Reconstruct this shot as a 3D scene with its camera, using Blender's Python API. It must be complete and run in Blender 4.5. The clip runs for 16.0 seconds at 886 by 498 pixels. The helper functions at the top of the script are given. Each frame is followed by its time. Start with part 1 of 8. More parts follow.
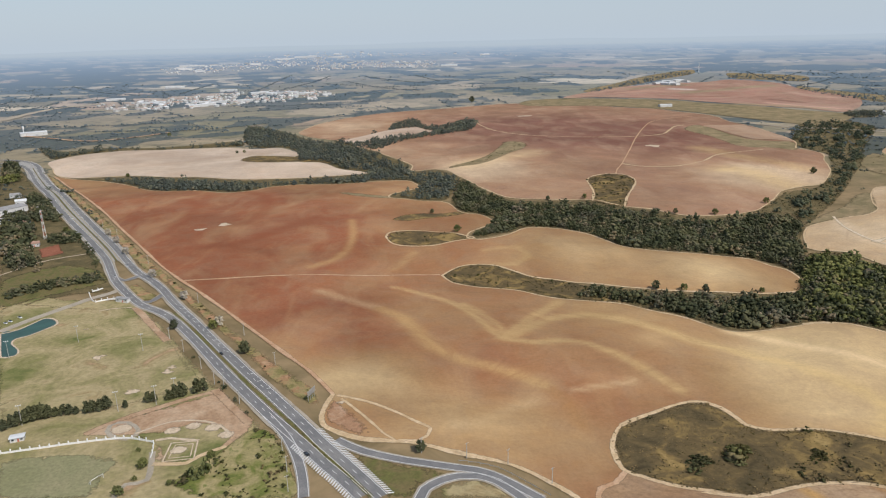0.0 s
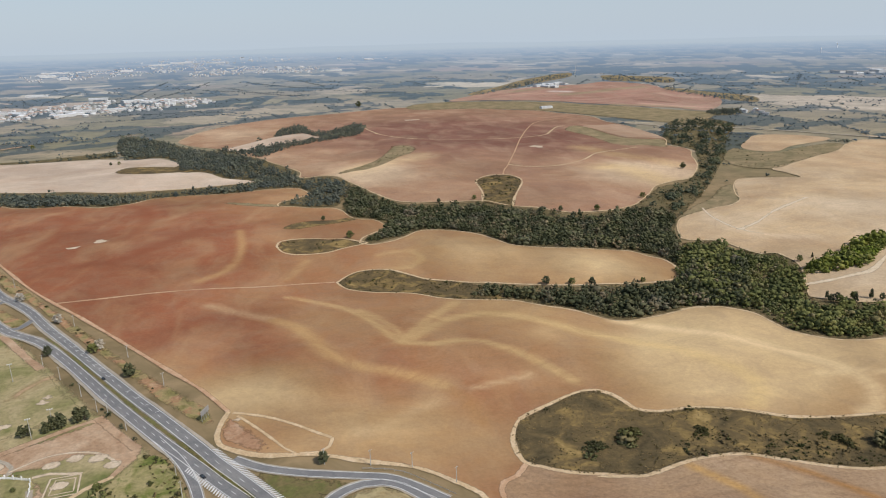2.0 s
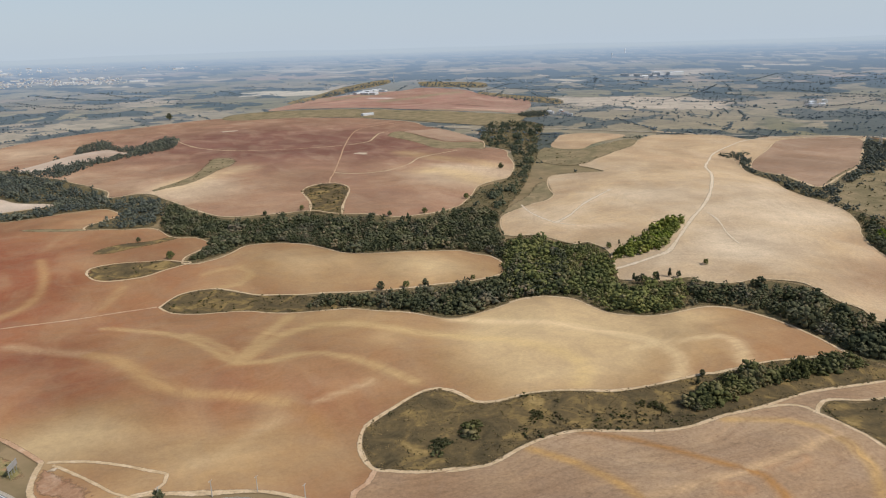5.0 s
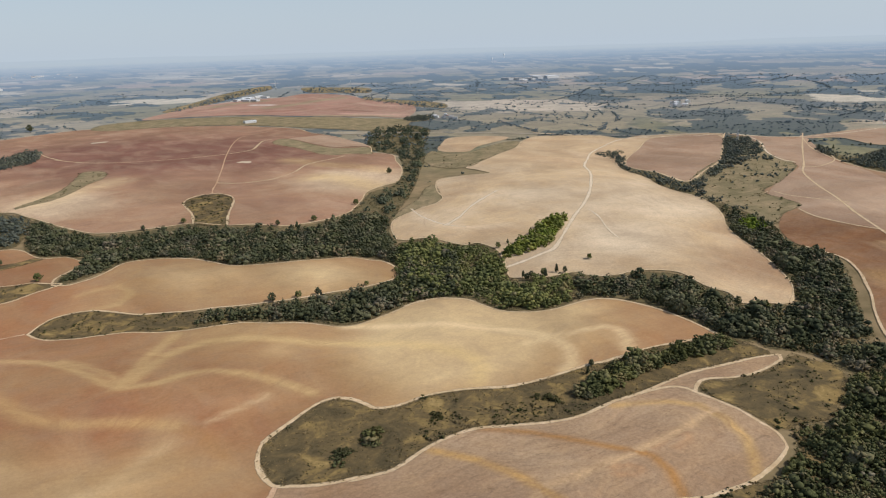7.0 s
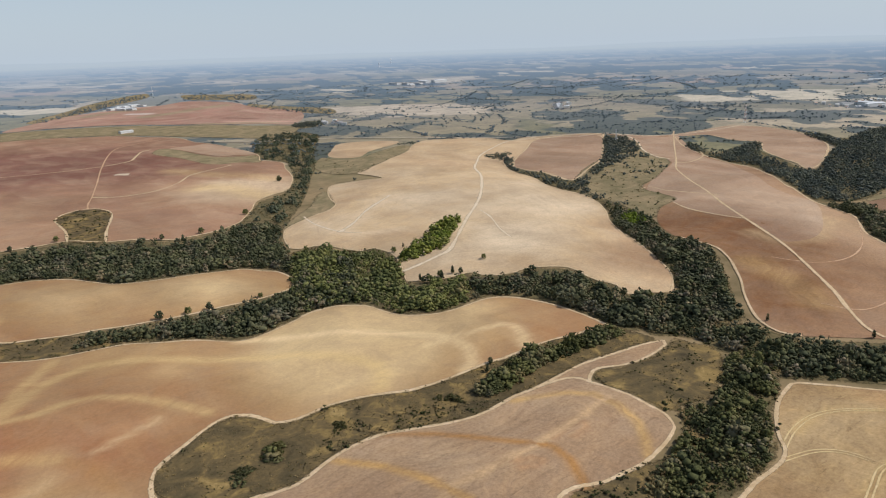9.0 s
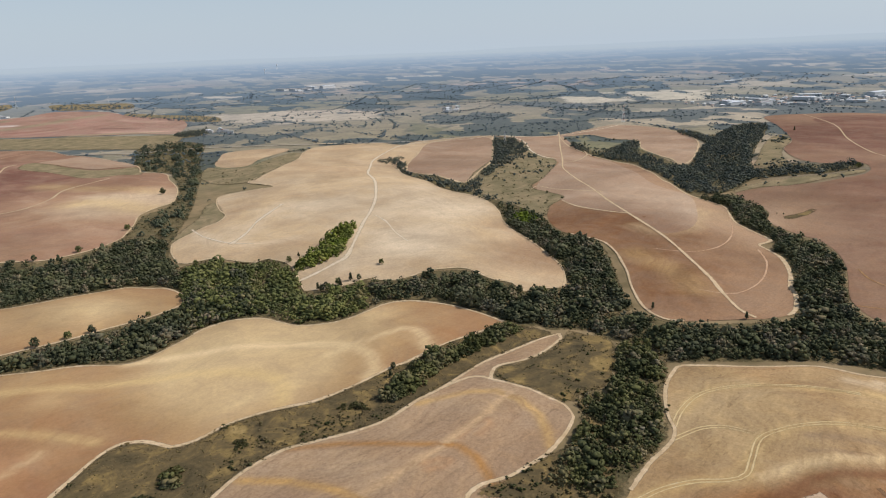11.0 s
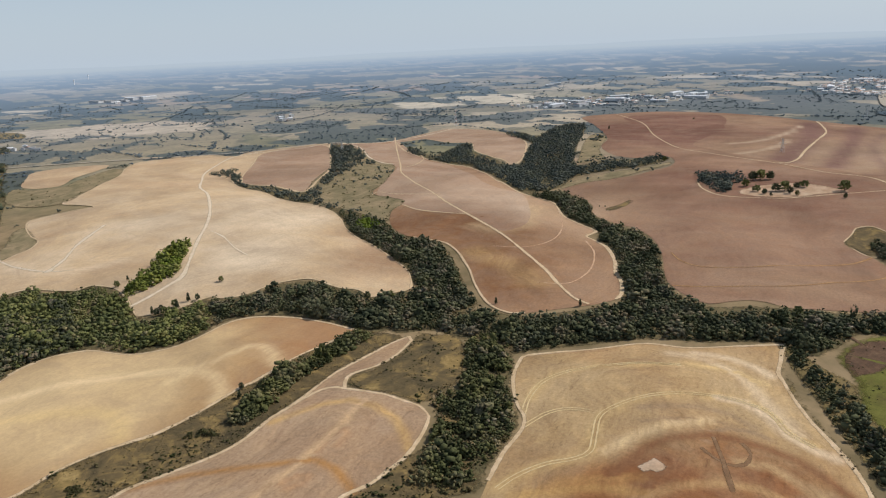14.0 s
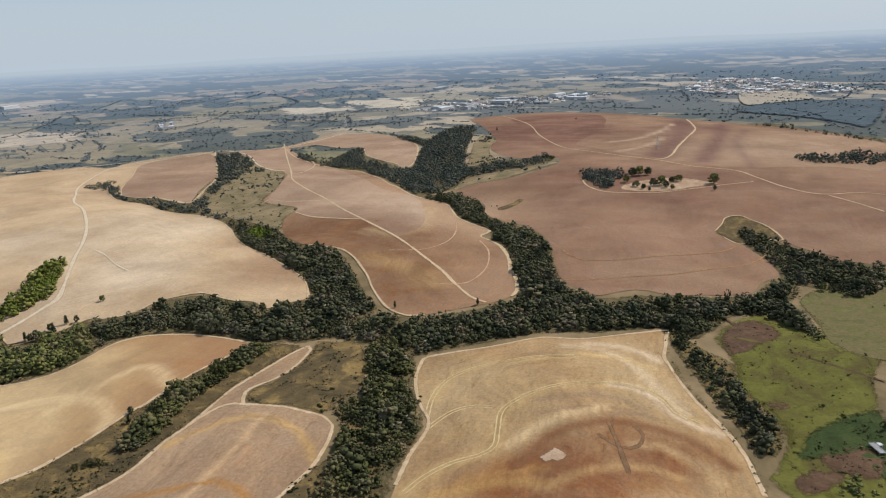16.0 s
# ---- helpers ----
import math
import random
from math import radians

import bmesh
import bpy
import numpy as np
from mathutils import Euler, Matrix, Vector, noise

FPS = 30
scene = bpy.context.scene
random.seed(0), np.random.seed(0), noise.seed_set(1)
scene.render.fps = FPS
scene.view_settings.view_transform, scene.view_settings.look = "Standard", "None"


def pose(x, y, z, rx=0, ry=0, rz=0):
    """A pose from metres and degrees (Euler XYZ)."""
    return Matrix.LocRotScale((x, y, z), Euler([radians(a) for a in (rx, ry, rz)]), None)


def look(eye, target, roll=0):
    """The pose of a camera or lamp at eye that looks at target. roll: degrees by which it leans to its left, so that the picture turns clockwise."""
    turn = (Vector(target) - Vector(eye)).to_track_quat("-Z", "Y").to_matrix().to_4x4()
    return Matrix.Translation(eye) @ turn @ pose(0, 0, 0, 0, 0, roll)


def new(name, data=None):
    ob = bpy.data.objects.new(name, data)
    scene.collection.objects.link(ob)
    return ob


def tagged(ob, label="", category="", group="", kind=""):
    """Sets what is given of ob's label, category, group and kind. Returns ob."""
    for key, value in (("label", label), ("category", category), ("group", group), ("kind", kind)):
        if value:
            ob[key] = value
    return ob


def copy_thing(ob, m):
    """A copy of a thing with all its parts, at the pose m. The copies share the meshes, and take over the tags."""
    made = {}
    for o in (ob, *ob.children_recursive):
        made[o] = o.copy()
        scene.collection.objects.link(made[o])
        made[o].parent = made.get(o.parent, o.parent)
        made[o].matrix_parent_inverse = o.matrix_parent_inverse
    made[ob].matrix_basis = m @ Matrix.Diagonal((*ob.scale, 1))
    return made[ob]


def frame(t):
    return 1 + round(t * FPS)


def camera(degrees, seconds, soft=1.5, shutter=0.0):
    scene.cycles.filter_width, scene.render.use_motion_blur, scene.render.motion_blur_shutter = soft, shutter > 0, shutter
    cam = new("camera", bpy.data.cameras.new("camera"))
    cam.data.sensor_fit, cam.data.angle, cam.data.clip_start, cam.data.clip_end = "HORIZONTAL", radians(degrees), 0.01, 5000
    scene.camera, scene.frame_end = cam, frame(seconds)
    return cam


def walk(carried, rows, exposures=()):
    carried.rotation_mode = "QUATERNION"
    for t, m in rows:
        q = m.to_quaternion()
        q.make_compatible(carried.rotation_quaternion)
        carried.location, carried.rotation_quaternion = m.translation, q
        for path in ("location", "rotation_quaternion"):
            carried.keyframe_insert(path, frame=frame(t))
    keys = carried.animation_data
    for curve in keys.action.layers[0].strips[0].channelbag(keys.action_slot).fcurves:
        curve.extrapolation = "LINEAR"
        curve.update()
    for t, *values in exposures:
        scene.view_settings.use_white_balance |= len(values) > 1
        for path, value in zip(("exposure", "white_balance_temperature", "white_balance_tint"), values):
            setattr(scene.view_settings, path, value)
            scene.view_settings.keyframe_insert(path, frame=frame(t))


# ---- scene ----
# A drone hovers over a motorway and turns to its right, away from the town.
EYE = 215.0
cam = camera(65.10, 16.0, soft=1.15)
ROWS = [  # seconds, turn to the left, tilt up, lean to the right
    (0.0, 0.04, -16.82, 1.29),
    (0.5, -2.19, -16.79, 1.32),
    (1.0, -4.48, -16.74, 1.37),
    (1.5, -6.77, -16.72, 1.41),
    (2.0, -9.10, -16.67, 1.43),
    (2.5, -11.46, -16.63, 1.46),
    (3.0, -13.80, -16.60, 1.50),
    (3.5, -16.22, -16.55, 1.55),
    (4.0, -18.60, -16.51, 1.61),
    (4.5, -21.02, -16.48, 1.64),
    (5.0, -23.49, -16.46, 1.69),
    (7.5, -35.01, -16.32, 1.88),
    (8.0, -37.27, -16.31, 1.94),
    (8.5, -39.49, -16.27, 1.97),
    (9.0, -41.71, -16.24, 2.02),
    (11.5, -52.75, -16.17, 2.39),
    (12.0, -54.97, -16.16, 2.45),
    (12.5, -57.16, -16.15, 2.51),
    (13.0, -59.37, -16.15, 2.56),
    (13.5, -61.62, -16.16, 2.58),
    (14.0, -63.84, -16.19, 2.61),
    (14.5, -66.05, -16.21, 2.66),
    (15.0, -68.26, -16.23, 2.73),
    (15.5, -70.49, -16.26, 2.78),
    (16.0, -72.73, -16.28, 2.83),
]
walk(cam, [(t, pose(0, 0, EYE, 90 + tilt, 0, turn) @ pose(0, 0, 0, 0, 0, -lean)) for t, turn, tilt, lean in ROWS])

# ---- sky, sun ----
SUN_ELEVATION, SUN_BEARING = 48.0, 136.0          # the bearing runs clockwise from +y
world = bpy.data.worlds.new("sky")
scene.world = world
world.use_nodes = True
wt = world.node_tree
sky = wt.nodes.new("ShaderNodeTexSky")
sky.sky_type, sky.sun_disc = "NISHITA", False
sky.sun_elevation, sky.sun_rotation = radians(SUN_ELEVATION), radians(SUN_BEARING)
sky.altitude, sky.air_density, sky.dust_density, sky.ozone_density = 600, 1.0, 1.2, 2.0
# dry-season haze: the sky whitens towards the horizon
coord = wt.nodes.new("ShaderNodeTexCoord")
split = wt.nodes.new("ShaderNodeSeparateXYZ")
haze = wt.nodes.new("ShaderNodeMapRange")
haze.inputs["From Min"].default_value, haze.inputs["From Max"].default_value = 0.0, 0.30
haze.inputs["To Min"].default_value, haze.inputs["To Max"].default_value = 0.93, 0.25
tint = wt.nodes.new("ShaderNodeMix")
tint.data_type = "RGBA"
tint.inputs["B"].default_value = (5.0, 5.85, 6.8, 1)
wt.links.new(coord.outputs["Generated"], split.inputs[0])
wt.links.new(split.outputs["Z"], haze.inputs["Value"])
wt.links.new(haze.outputs["Result"], tint.inputs["Factor"])
wt.links.new(sky.outputs[0], tint.inputs["A"])
wt.links.new(tint.outputs["Result"], wt.nodes["Background"].inputs[0])
wt.nodes["Background"].inputs[1].default_value = 0.10
sun = new("sun", bpy.data.lights.new("sun", "SUN"))
sun.data.energy, sun.data.angle, sun.data.color = 3.6, radians(0.6), (1.0, 0.945, 0.88)
b, e = radians(SUN_BEARING), radians(SUN_ELEVATION)
sun.matrix_world = look((600 * math.sin(b) * math.cos(e), 600 * math.cos(b) * math.cos(e), 600 * math.sin(e)), (0, 0, 0))

# ---- lines of the plan, in metres: edges, tracks, roads, woods ----
PLAN = {}


def plan(name, *points):
    PLAN[name] = points


plan("creek_0", (-737, 1243), (-654, 1202), (-495, 1149), (-334, 1117), (-211, 1150), (-102, 1215), (-40, 1160), (39, 986), (88, 905), (155, 850), (218, 816), (302, 766), (358, 705), (355, 630), (341, 593), (366, 547), (373, 466), (412, 433), (450, 401), (462, 337), (466, 287), (484, 251), (493, 248), (496, 199), (520, 132), (554, 67), (560, -24), (597, -93), (656, -196))
plan("creek_1", (19, 637), (91, 608), (156, 574), (238, 530), (313, 557))
plan("creek_2", (130, 344), (197, 340), (247, 317), (306, 299), (378, 287), (458, 272))
plan("creek_3", (1028, 987), (936, 767), (858, 618), (788, 514), (685, 397), (583, 297), (503, 235))
plan("creek_4", (1229, 539), (1232, 402), (1032, 301), (832, 185), (715, 129), (595, 92), (555, 76))
plan("creek_5", (813, 1408), (645, 1062), (509, 926), (401, 810), (329, 729))
plan("creek_6", (280, 138), (333, 146), (386, 158), (474, 191))
plan("creek_7", (523, -15), (442, -39), (367, -66))
plan("creek_8", (861, -89), (749, -128), (688, -204))
plan("verge_track", (-709, 1259), (-656, 1192), (-535, 1020), (-454, 910), (-393, 821), (-332, 733), (-286, 668), (-249, 623), (-223, 594), (-185, 548), (-156, 511), (-130, 477), (-107, 447), (-94, 430), (-83, 413), (-72, 395))
plan("lay_by_track", (-71.8, 394.8), (-74.6, 380.7), (-75.0, 368.6), (-72.0, 357.7), (-62.0, 349.6), (-48.4, 343.0), (-35.5, 341.3), (-16.5, 338.9), (-0.8, 333.0), (11.4, 328.9), (26.5, 324.8), (38.1, 319.6), (48.9, 310.9), (59.0, 301.3), (63.7, 295.8), (75.0, 255.0), (100.0, 205.0), (120.0, 150.0))
plan("loop_track", (-69.0, 393.2), (-49.3, 384.8), (-31.1, 372.5), (-17.8, 361.3), (-9.7, 354.9), (-11.3, 347.1), (-15.9, 341.8), (-27.7, 342.0))
plan("loop_cut_track", (-65.9, 388.8), (-53.2, 372.6), (-43.5, 359.1), (-36.0, 348.2), (-29.9, 342.0))
plan("cross_track", (-247, 623), (-209, 629), (-173, 636), (-130, 642), (-76, 647), (-37, 656), (-4, 660))
plan("north_edge", (-709, 1259), (-661, 1232), (-591, 1201), (-525, 1152), (-473, 1096), (-432, 1082), (-390, 1090), (-338, 1067), (-301, 1092), (-280, 1122), (-228, 1138), (-170, 1130), (-123, 1127), (-78, 1146), (-54, 1141), (-34, 1090))
plan("finger_edge", (-34, 1090), (-54, 1050), (-75, 1013), (-76, 985), (-51, 981), (-27, 977), (-2, 981), (11, 966), (22, 924), (36, 910), (51, 910), (64, 879), (59, 849), (46, 824), (32, 798), (27, 772))
plan("wood_edge_a", (27, 772), (42, 763), (63, 774), (82, 799), (99, 830), (114, 839), (141, 833), (162, 815), (175, 795), (185, 764), (196, 729), (221, 711), (249, 702), (272, 700), (300, 693), (320, 685), (330, 668), (341, 656), (343, 638), (340, 618), (326, 596))
plan("gully_edge_top", (326, 596), (310, 590), (283, 587), (258, 589), (233, 591), (209, 596), (190, 602), (166, 610), (146, 619), (126, 625), (109, 634), (86, 646), (71, 663), (55, 680), (38, 687), (20, 685), (8, 674), (-2, 658))
plan("gully_edge_low", (-2, 658), (8, 638), (29, 623), (50, 616), (70, 608), (89, 592), (108, 582), (137, 575), (156, 569), (176, 553), (199, 537), (212, 520), (221, 509), (233, 504), (252, 506), (277, 512), (298, 518), (315, 516))
plan("wood_edge_b", (289, 518), (308, 520), (328, 512), (344, 497), (347, 474), (350, 454), (366, 435), (386, 427), (412, 426), (431, 424), (447, 411), (456, 386), (459, 363), (457, 332), (452, 306))
plan("strip_edge_top", (452, 306), (417, 313), (398, 318), (382, 321), (364, 322), (343, 324), (334, 327), (318, 328), (298, 330), (280, 333), (264, 338), (248, 348), (234, 355), (219, 360), (206, 361), (193, 361), (185, 363), (179, 367), (176, 376), (171, 386), (164, 392), (154, 393), (142, 389), (126, 381), (113, 374), (104, 368))
plan("strip_edge_low", (104, 368), (98, 358), (94, 346), (93, 332), (95, 322), (104, 316), (114, 310), (127, 305), (140, 302), (129, 302), (143, 299), (153, 297), (162, 299), (173, 303), (184, 306), (201, 308), (217, 306), (232, 298), (247, 289), (263, 281), (277, 278), (290, 278), (306, 279), (320, 277), (336, 276), (360, 277), (382, 276), (414, 270), (440, 265), (457, 259))
plan("spur_edge", (457, 259), (450, 253), (418, 250), (397, 254), (379, 264), (368, 262), (357, 255), (357, 246), (356, 230), (354, 209), (353, 196), (344, 184), (335, 181), (321, 178), (299, 176), (283, 178), (270, 180), (235, 185), (190, 120))
plan("spur_cut_track", (320, 277), (334, 275), (350, 271), (357, 263), (356, 249))
plan("strip_link_track", (95, 321), (87, 310), (75, 297), (80, 245), (95, 205))
plan("square_edge", (296, 125), (324, 127), (342, 126), (356, 126), (369, 130), (380, 138), (400, 148), (422, 156), (447, 160), (457, 158), (466, 142), (478, 123), (493, 103), (505, 88), (510, 75), (509, 52), (515, 36), (524, 19), (535, -3), (539, -15), (529, -15), (504, -14), (490, -13), (474, -17), (449, -24), (424, -33), (407, -41), (388, -49), (368, -55), (348, -58), (330, -60), (270, -95), (160, -60), (150, 40), (200, 105))
plan("hill_top", (-356, 1759), (-334, 1882), (-289, 2002), (-204, 2124), (-105, 2213), (1, 2274), (115, 2357), (234, 2418), (348, 2398), (428, 2313), (503, 2233), (562, 2185), (648, 2118), (683, 2019), (735, 1899), (735, 1784), (752, 1689), (748, 1562), (747, 1468), (704, 1374))
plan("hill_low", (704, 1374), (724, 1342), (723, 1305), (690, 1241), (672, 1195), (640, 1128), (581, 1042), (540, 1020), (510, 1001), (487, 980), (463, 945), (432, 907), (414, 887), (384, 869), (358, 859), (320, 854), (297, 869), (275, 895), (248, 913), (231, 933), (213, 955), (175, 965), (144, 976), (113, 989), (92, 1006), (75, 1037), (60, 1072), (44, 1118), (27, 1163), (13, 1205), (-12, 1227), (-37, 1229), (-54, 1236), (-56, 1279), (-88, 1334), (-113, 1370), (-137, 1415), (-167, 1455), (-232, 1582), (-294, 1649), (-329, 1691))
plan("pale_top", (-772, 1358), (-766, 1399), (-741, 1442), (-706, 1468), (-679, 1489), (-609, 1495), (-553, 1510), (-472, 1524), (-404, 1502), (-357, 1509), (-325, 1474), (-286, 1396), (-288, 1353), (-266, 1302), (-236, 1302), (-212, 1285), (-187, 1255), (-144, 1240), (-133, 1223))
plan("pale_low", (-133, 1223), (-190, 1204), (-237, 1188), (-293, 1179), (-331, 1174), (-371, 1180), (-426, 1199), (-479, 1208), (-550, 1234), (-614, 1240), (-665, 1241), (-710, 1268), (-740, 1313))
plan("dome_left", (396, 720), (411, 758), (430, 792), (446, 810), (482, 829), (506, 838), (534, 843), (561, 868), (579, 909), (612, 967), (645, 1006), (673, 1004), (701, 983), (724, 964), (734, 1011), (740, 1059), (805, 1089), (881, 1132), (952, 1173), (1009, 1228))
plan("dome_top", (1009, 1228), (1093, 1271), (1153, 1218), (1200, 1171), (1204, 1104), (1271, 1113), (1381, 1070), (1425, 1007), (1397, 979), (1157, 812), (1091, 772), (1027, 749), (940, 717), (945, 750), (966, 804), (966, 843), (979, 889), (1010, 954), (1041, 1019))
plan("dome_right", (1041, 1019), (1003, 940), (937, 857), (913, 784), (879, 731), (863, 684), (858, 638), (828, 586), (786, 542), (750, 512), (715, 472), (690, 433), (658, 392), (622, 351), (594, 330), (564, 314))
plan("dome_low", (564, 314), (542, 325), (524, 334), (534, 354), (532, 371), (534, 385), (541, 417), (525, 439), (510, 448), (491, 452), (472, 465), (467, 483), (437, 492), (416, 511), (412, 518), (427, 543), (452, 589), (454, 630), (441, 634), (435, 654), (428, 693), (415, 704), (402, 710), (396, 720))
plan("dome_track", (427, 543), (450, 542), (475, 544), (496, 547), (526, 568), (567, 600), (612, 635), (664, 673), (722, 721), (796, 792), (848, 847), (894, 907), (966, 973), (1033, 1031), (1110, 1066), (1198, 1098), (1291, 1096))
plan("small_field", (847, 1326), (905, 1392), (943, 1425), (1003, 1402), (1047, 1344), (1028, 1302), (916, 1259), (854, 1215), (828, 1243), (828, 1282))
plan("ridge_left", (1421, 989), (1444, 904), (1492, 856), (1474, 838), (1362, 756), (1302, 698), (1262, 645), (1243, 593), (1228, 539), (1145, 473), (1078, 423), (1068, 409), (1008, 359), (984, 319), (965, 291), (930, 273), (886, 251), (850, 216), (836, 200), (823, 194), (801, 200), (786, 186), (763, 167), (720, 149), (674, 137), (654, 128), (616, 120), (600, 122))
plan("ridge_low", (600, 122), (578, 136), (568, 149), (552, 171), (540, 188), (536, 203), (545, 220), (565, 238), (601, 262), (636, 282), (661, 299), (694, 323), (724, 355), (739, 404), (745, 419), (768, 447), (804, 475), (850, 496), (900, 500), (918, 538), (943, 585), (1015, 601), (1142, 654), (1194, 690), (1192, 714), (1250, 778), (1362, 866), (1411, 921), (1421, 989))
plan("ridge_track", (1555, 886), (1348, 765), (1182, 665), (1091, 612), (1017, 549), (956, 487), (895, 430), (838, 372), (772, 305), (730, 268), (688, 234), (648, 202), (618, 182), (586, 157), (577, 141))
plan("ridge_side_track", (739, 404), (724, 355), (694, 323), (661, 299), (636, 282), (601, 262), (565, 238), (545, 220), (536, 203), (540, 188))
plan("ridge_cross_track", (878, 494), (855, 456), (842, 406), (840, 373))
plan("crest_track", (1204, 1100), (1307, 1067), (1368, 1022), (1438, 1000), (1419, 934), (1362, 866), (1250, 778), (1192, 714), (1183, 680))
plan("crest_track_top", (1438, 1000), (1444, 904), (1492, 856), (1610, 824), (1722, 804))
plan("upper_field", (1492, 856), (1640, 839), (1723, 813), (1708, 709), (1650, 624), (1530, 531), (1411, 485), (1305, 460), (1274, 468), (1306, 497), (1329, 531), (1386, 592), (1491, 649), (1495, 708), (1542, 791), (1494, 826))
plan("plum_top", (2031, 522), (2129, 448), (2216, 339), (2191, 196), (2119, 61), (1997, -61), (1868, -178), (1737, -296), (1618, -384), (1512, -423), (1250, -900), (800, -1100), (520, -800))
plan("plum_low_a", (738, -220), (763, -184), (793, -157), (826, -143), (878, -135), (907, -120), (925, -107), (917, -91), (895, -85), (864, -75), (841, -79), (810, -97), (782, -106), (751, -116), (714, -120), (695, -120), (676, -111), (662, -99), (635, -89), (627, -69), (621, -40), (617, -19), (623, -2), (624, 11), (616, 28), (608, 43), (621, 59))
plan("plum_low_b", (621, 59), (640, 74), (661, 85), (688, 92), (736, 101), (779, 112), (822, 130), (855, 154), (872, 179), (913, 218), (966, 233), (1002, 257), (1062, 304), (1099, 291), (1130, 260), (1151, 215), (1185, 192), (1235, 164), (1298, 167), (1337, 194), (1310, 233), (1344, 284), (1445, 332), (1579, 349), (1733, 398), (1870, 452))
plan("plum_track", (2112, 444), (1902, 330), (1667, 262), (1484, 197), (1421, 160), (1390, 124), (1333, 56), (1291, -4), (1225, -68), (1194, -127), (1131, -153), (1060, -181), (1017, -216), (1028, -265), (1019, -293))
plan("plum_side_track", (1967, -82), (1864, -91), (1732, -92), (1572, -67), (1456, -47), (1355, -34), (1306, -19), (1298, -4))
plan("plum_low_track", (1010, -225), (971, -245), (920, -267))
plan("pocket_patch", (246, 913), (260, 955), (280, 1004), (299, 1054), (302, 1090), (292, 1114), (271, 1121), (245, 1106), (229, 1077), (225, 1033), (222, 997), (211, 950))
plan("wedge_patch", (3, 1221), (34, 1230), (70, 1239), (103, 1278), (136, 1342), (162, 1380), (178, 1440), (169, 1486), (139, 1494), (122, 1438), (98, 1352), (79, 1304), (51, 1267), (19, 1241))
plan("lens_patch", (-66, 772), (-63, 789), (-46, 797), (-26, 798), (-6, 794), (11, 793), (28, 777), (36, 770), (10, 758), (-9, 746), (-28, 742), (-47, 743), (-59, 752))
plan("sliver_patch", (-64, 847), (-54, 872), (-32, 891), (-2, 901), (25, 925), (32, 912), (5, 882), (-24, 860), (-45, 844))
plan("thread_patch", (-157, 1019), (-128, 1011), (-102, 1001), (-75, 994), (-75, 977), (-108, 982), (-139, 997))
plan("pale_patch", (-391, 1340), (-381, 1390), (-341, 1387), (-278, 1358), (-218, 1324), (-192, 1291), (-235, 1298), (-268, 1302), (-321, 1300), (-367, 1314))
plan("crown_patch", (576, 1654), (617, 1714), (644, 1693), (648, 1616), (651, 1542), (662, 1481), (700, 1459), (739, 1453), (692, 1345), (656, 1363), (613, 1367), (593, 1400), (593, 1457), (589, 1543), (576, 1596))
plan("crown_field", (641, 1703), (706, 1712), (734, 1711), (748, 1618), (748, 1522), (747, 1468), (708, 1476), (666, 1489), (655, 1551), (649, 1635))
plan("west_finger_field", (-221, 1569), (-187, 1648), (-128, 1752), (-65, 1792), (-39, 1729), (-16, 1674), (-53, 1631), (-104, 1596), (-153, 1564), (-173, 1514))
plan("grass_slope", (1362, 869), (1250, 776), (1186, 708), (1182, 684), (1130, 649), (1015, 601), (943, 585), (918, 538), (898, 500), (850, 496), (804, 475), (792, 485), (817, 517), (837, 557), (847, 590), (852, 622), (883, 664), (936, 712), (1010, 753), (1091, 780), (1170, 808), (1268, 852), (1355, 886))
plan("spur_meadow", (449, 251), (417, 249), (396, 253), (378, 263), (368, 261), (358, 254), (358, 246), (357, 231), (356, 210), (354, 197), (363, 192), (382, 192), (394, 185), (433, 198), (459, 210), (474, 227), (470, 242), (468, 257))
plan("dell_patch", (612, 967), (561, 868), (534, 843), (506, 838), (482, 829), (449, 812), (433, 808), (477, 853), (533, 898), (588, 963))
plan("lane_patch", (740, 1059), (805, 1089), (881, 1132), (952, 1173), (1009, 1228), (998, 1261), (912, 1233), (845, 1202), (817, 1237), (818, 1307), (745, 1224), (710, 1126))
plan("plum_meadow", (1291, 342), (1364, 357), (1510, 386), (1636, 401), (1697, 389), (1579, 349), (1445, 332), (1355, 310), (1306, 288), (1270, 313))
plan("plum_meadow_b", (1066, 306), (1114, 285), (1133, 241), (1187, 202), (1246, 166), (1274, 170), (1221, 208), (1190, 253), (1149, 294), (1102, 316))
plan("plum_head", (864, -75), (895, -85), (917, -91), (925, -107), (907, -120), (878, -135), (826, -143), (828, -123), (810, -97), (837, -82))
plan("thorn_patch", (948, 211), (969, 198), (998, 187), (991, 179), (966, 183), (943, 193), (932, 203))
plan("pasture", (368, -74), (383, -78), (400, -80), (425, -73), (447, -61), (480, -61), (505, -59), (526, -54), (559, -68), (571, -88), (559, -104), (524, -118), (506, -132), (490, -146), (330, -130), (400, -260), (300, -300), (240, -160))
plan("pasture_b", (622, -124), (649, -137), (672, -160), (700, -210), (420, -300), (380, -250), (489, -154), (496, -140), (508, -132), (525, -127), (559, -128), (594, -127))
plan("bare_patch", (526, -54), (555, -63), (573, -82), (562, -93), (540, -101), (526, -94), (516, -83), (502, -70), (496, -58))
plan("damp_patch", (369, -80), (390, -87), (406, -99), (419, -114), (426, -130), (430, -138), (330, -130), (375, -112), (373, -98))
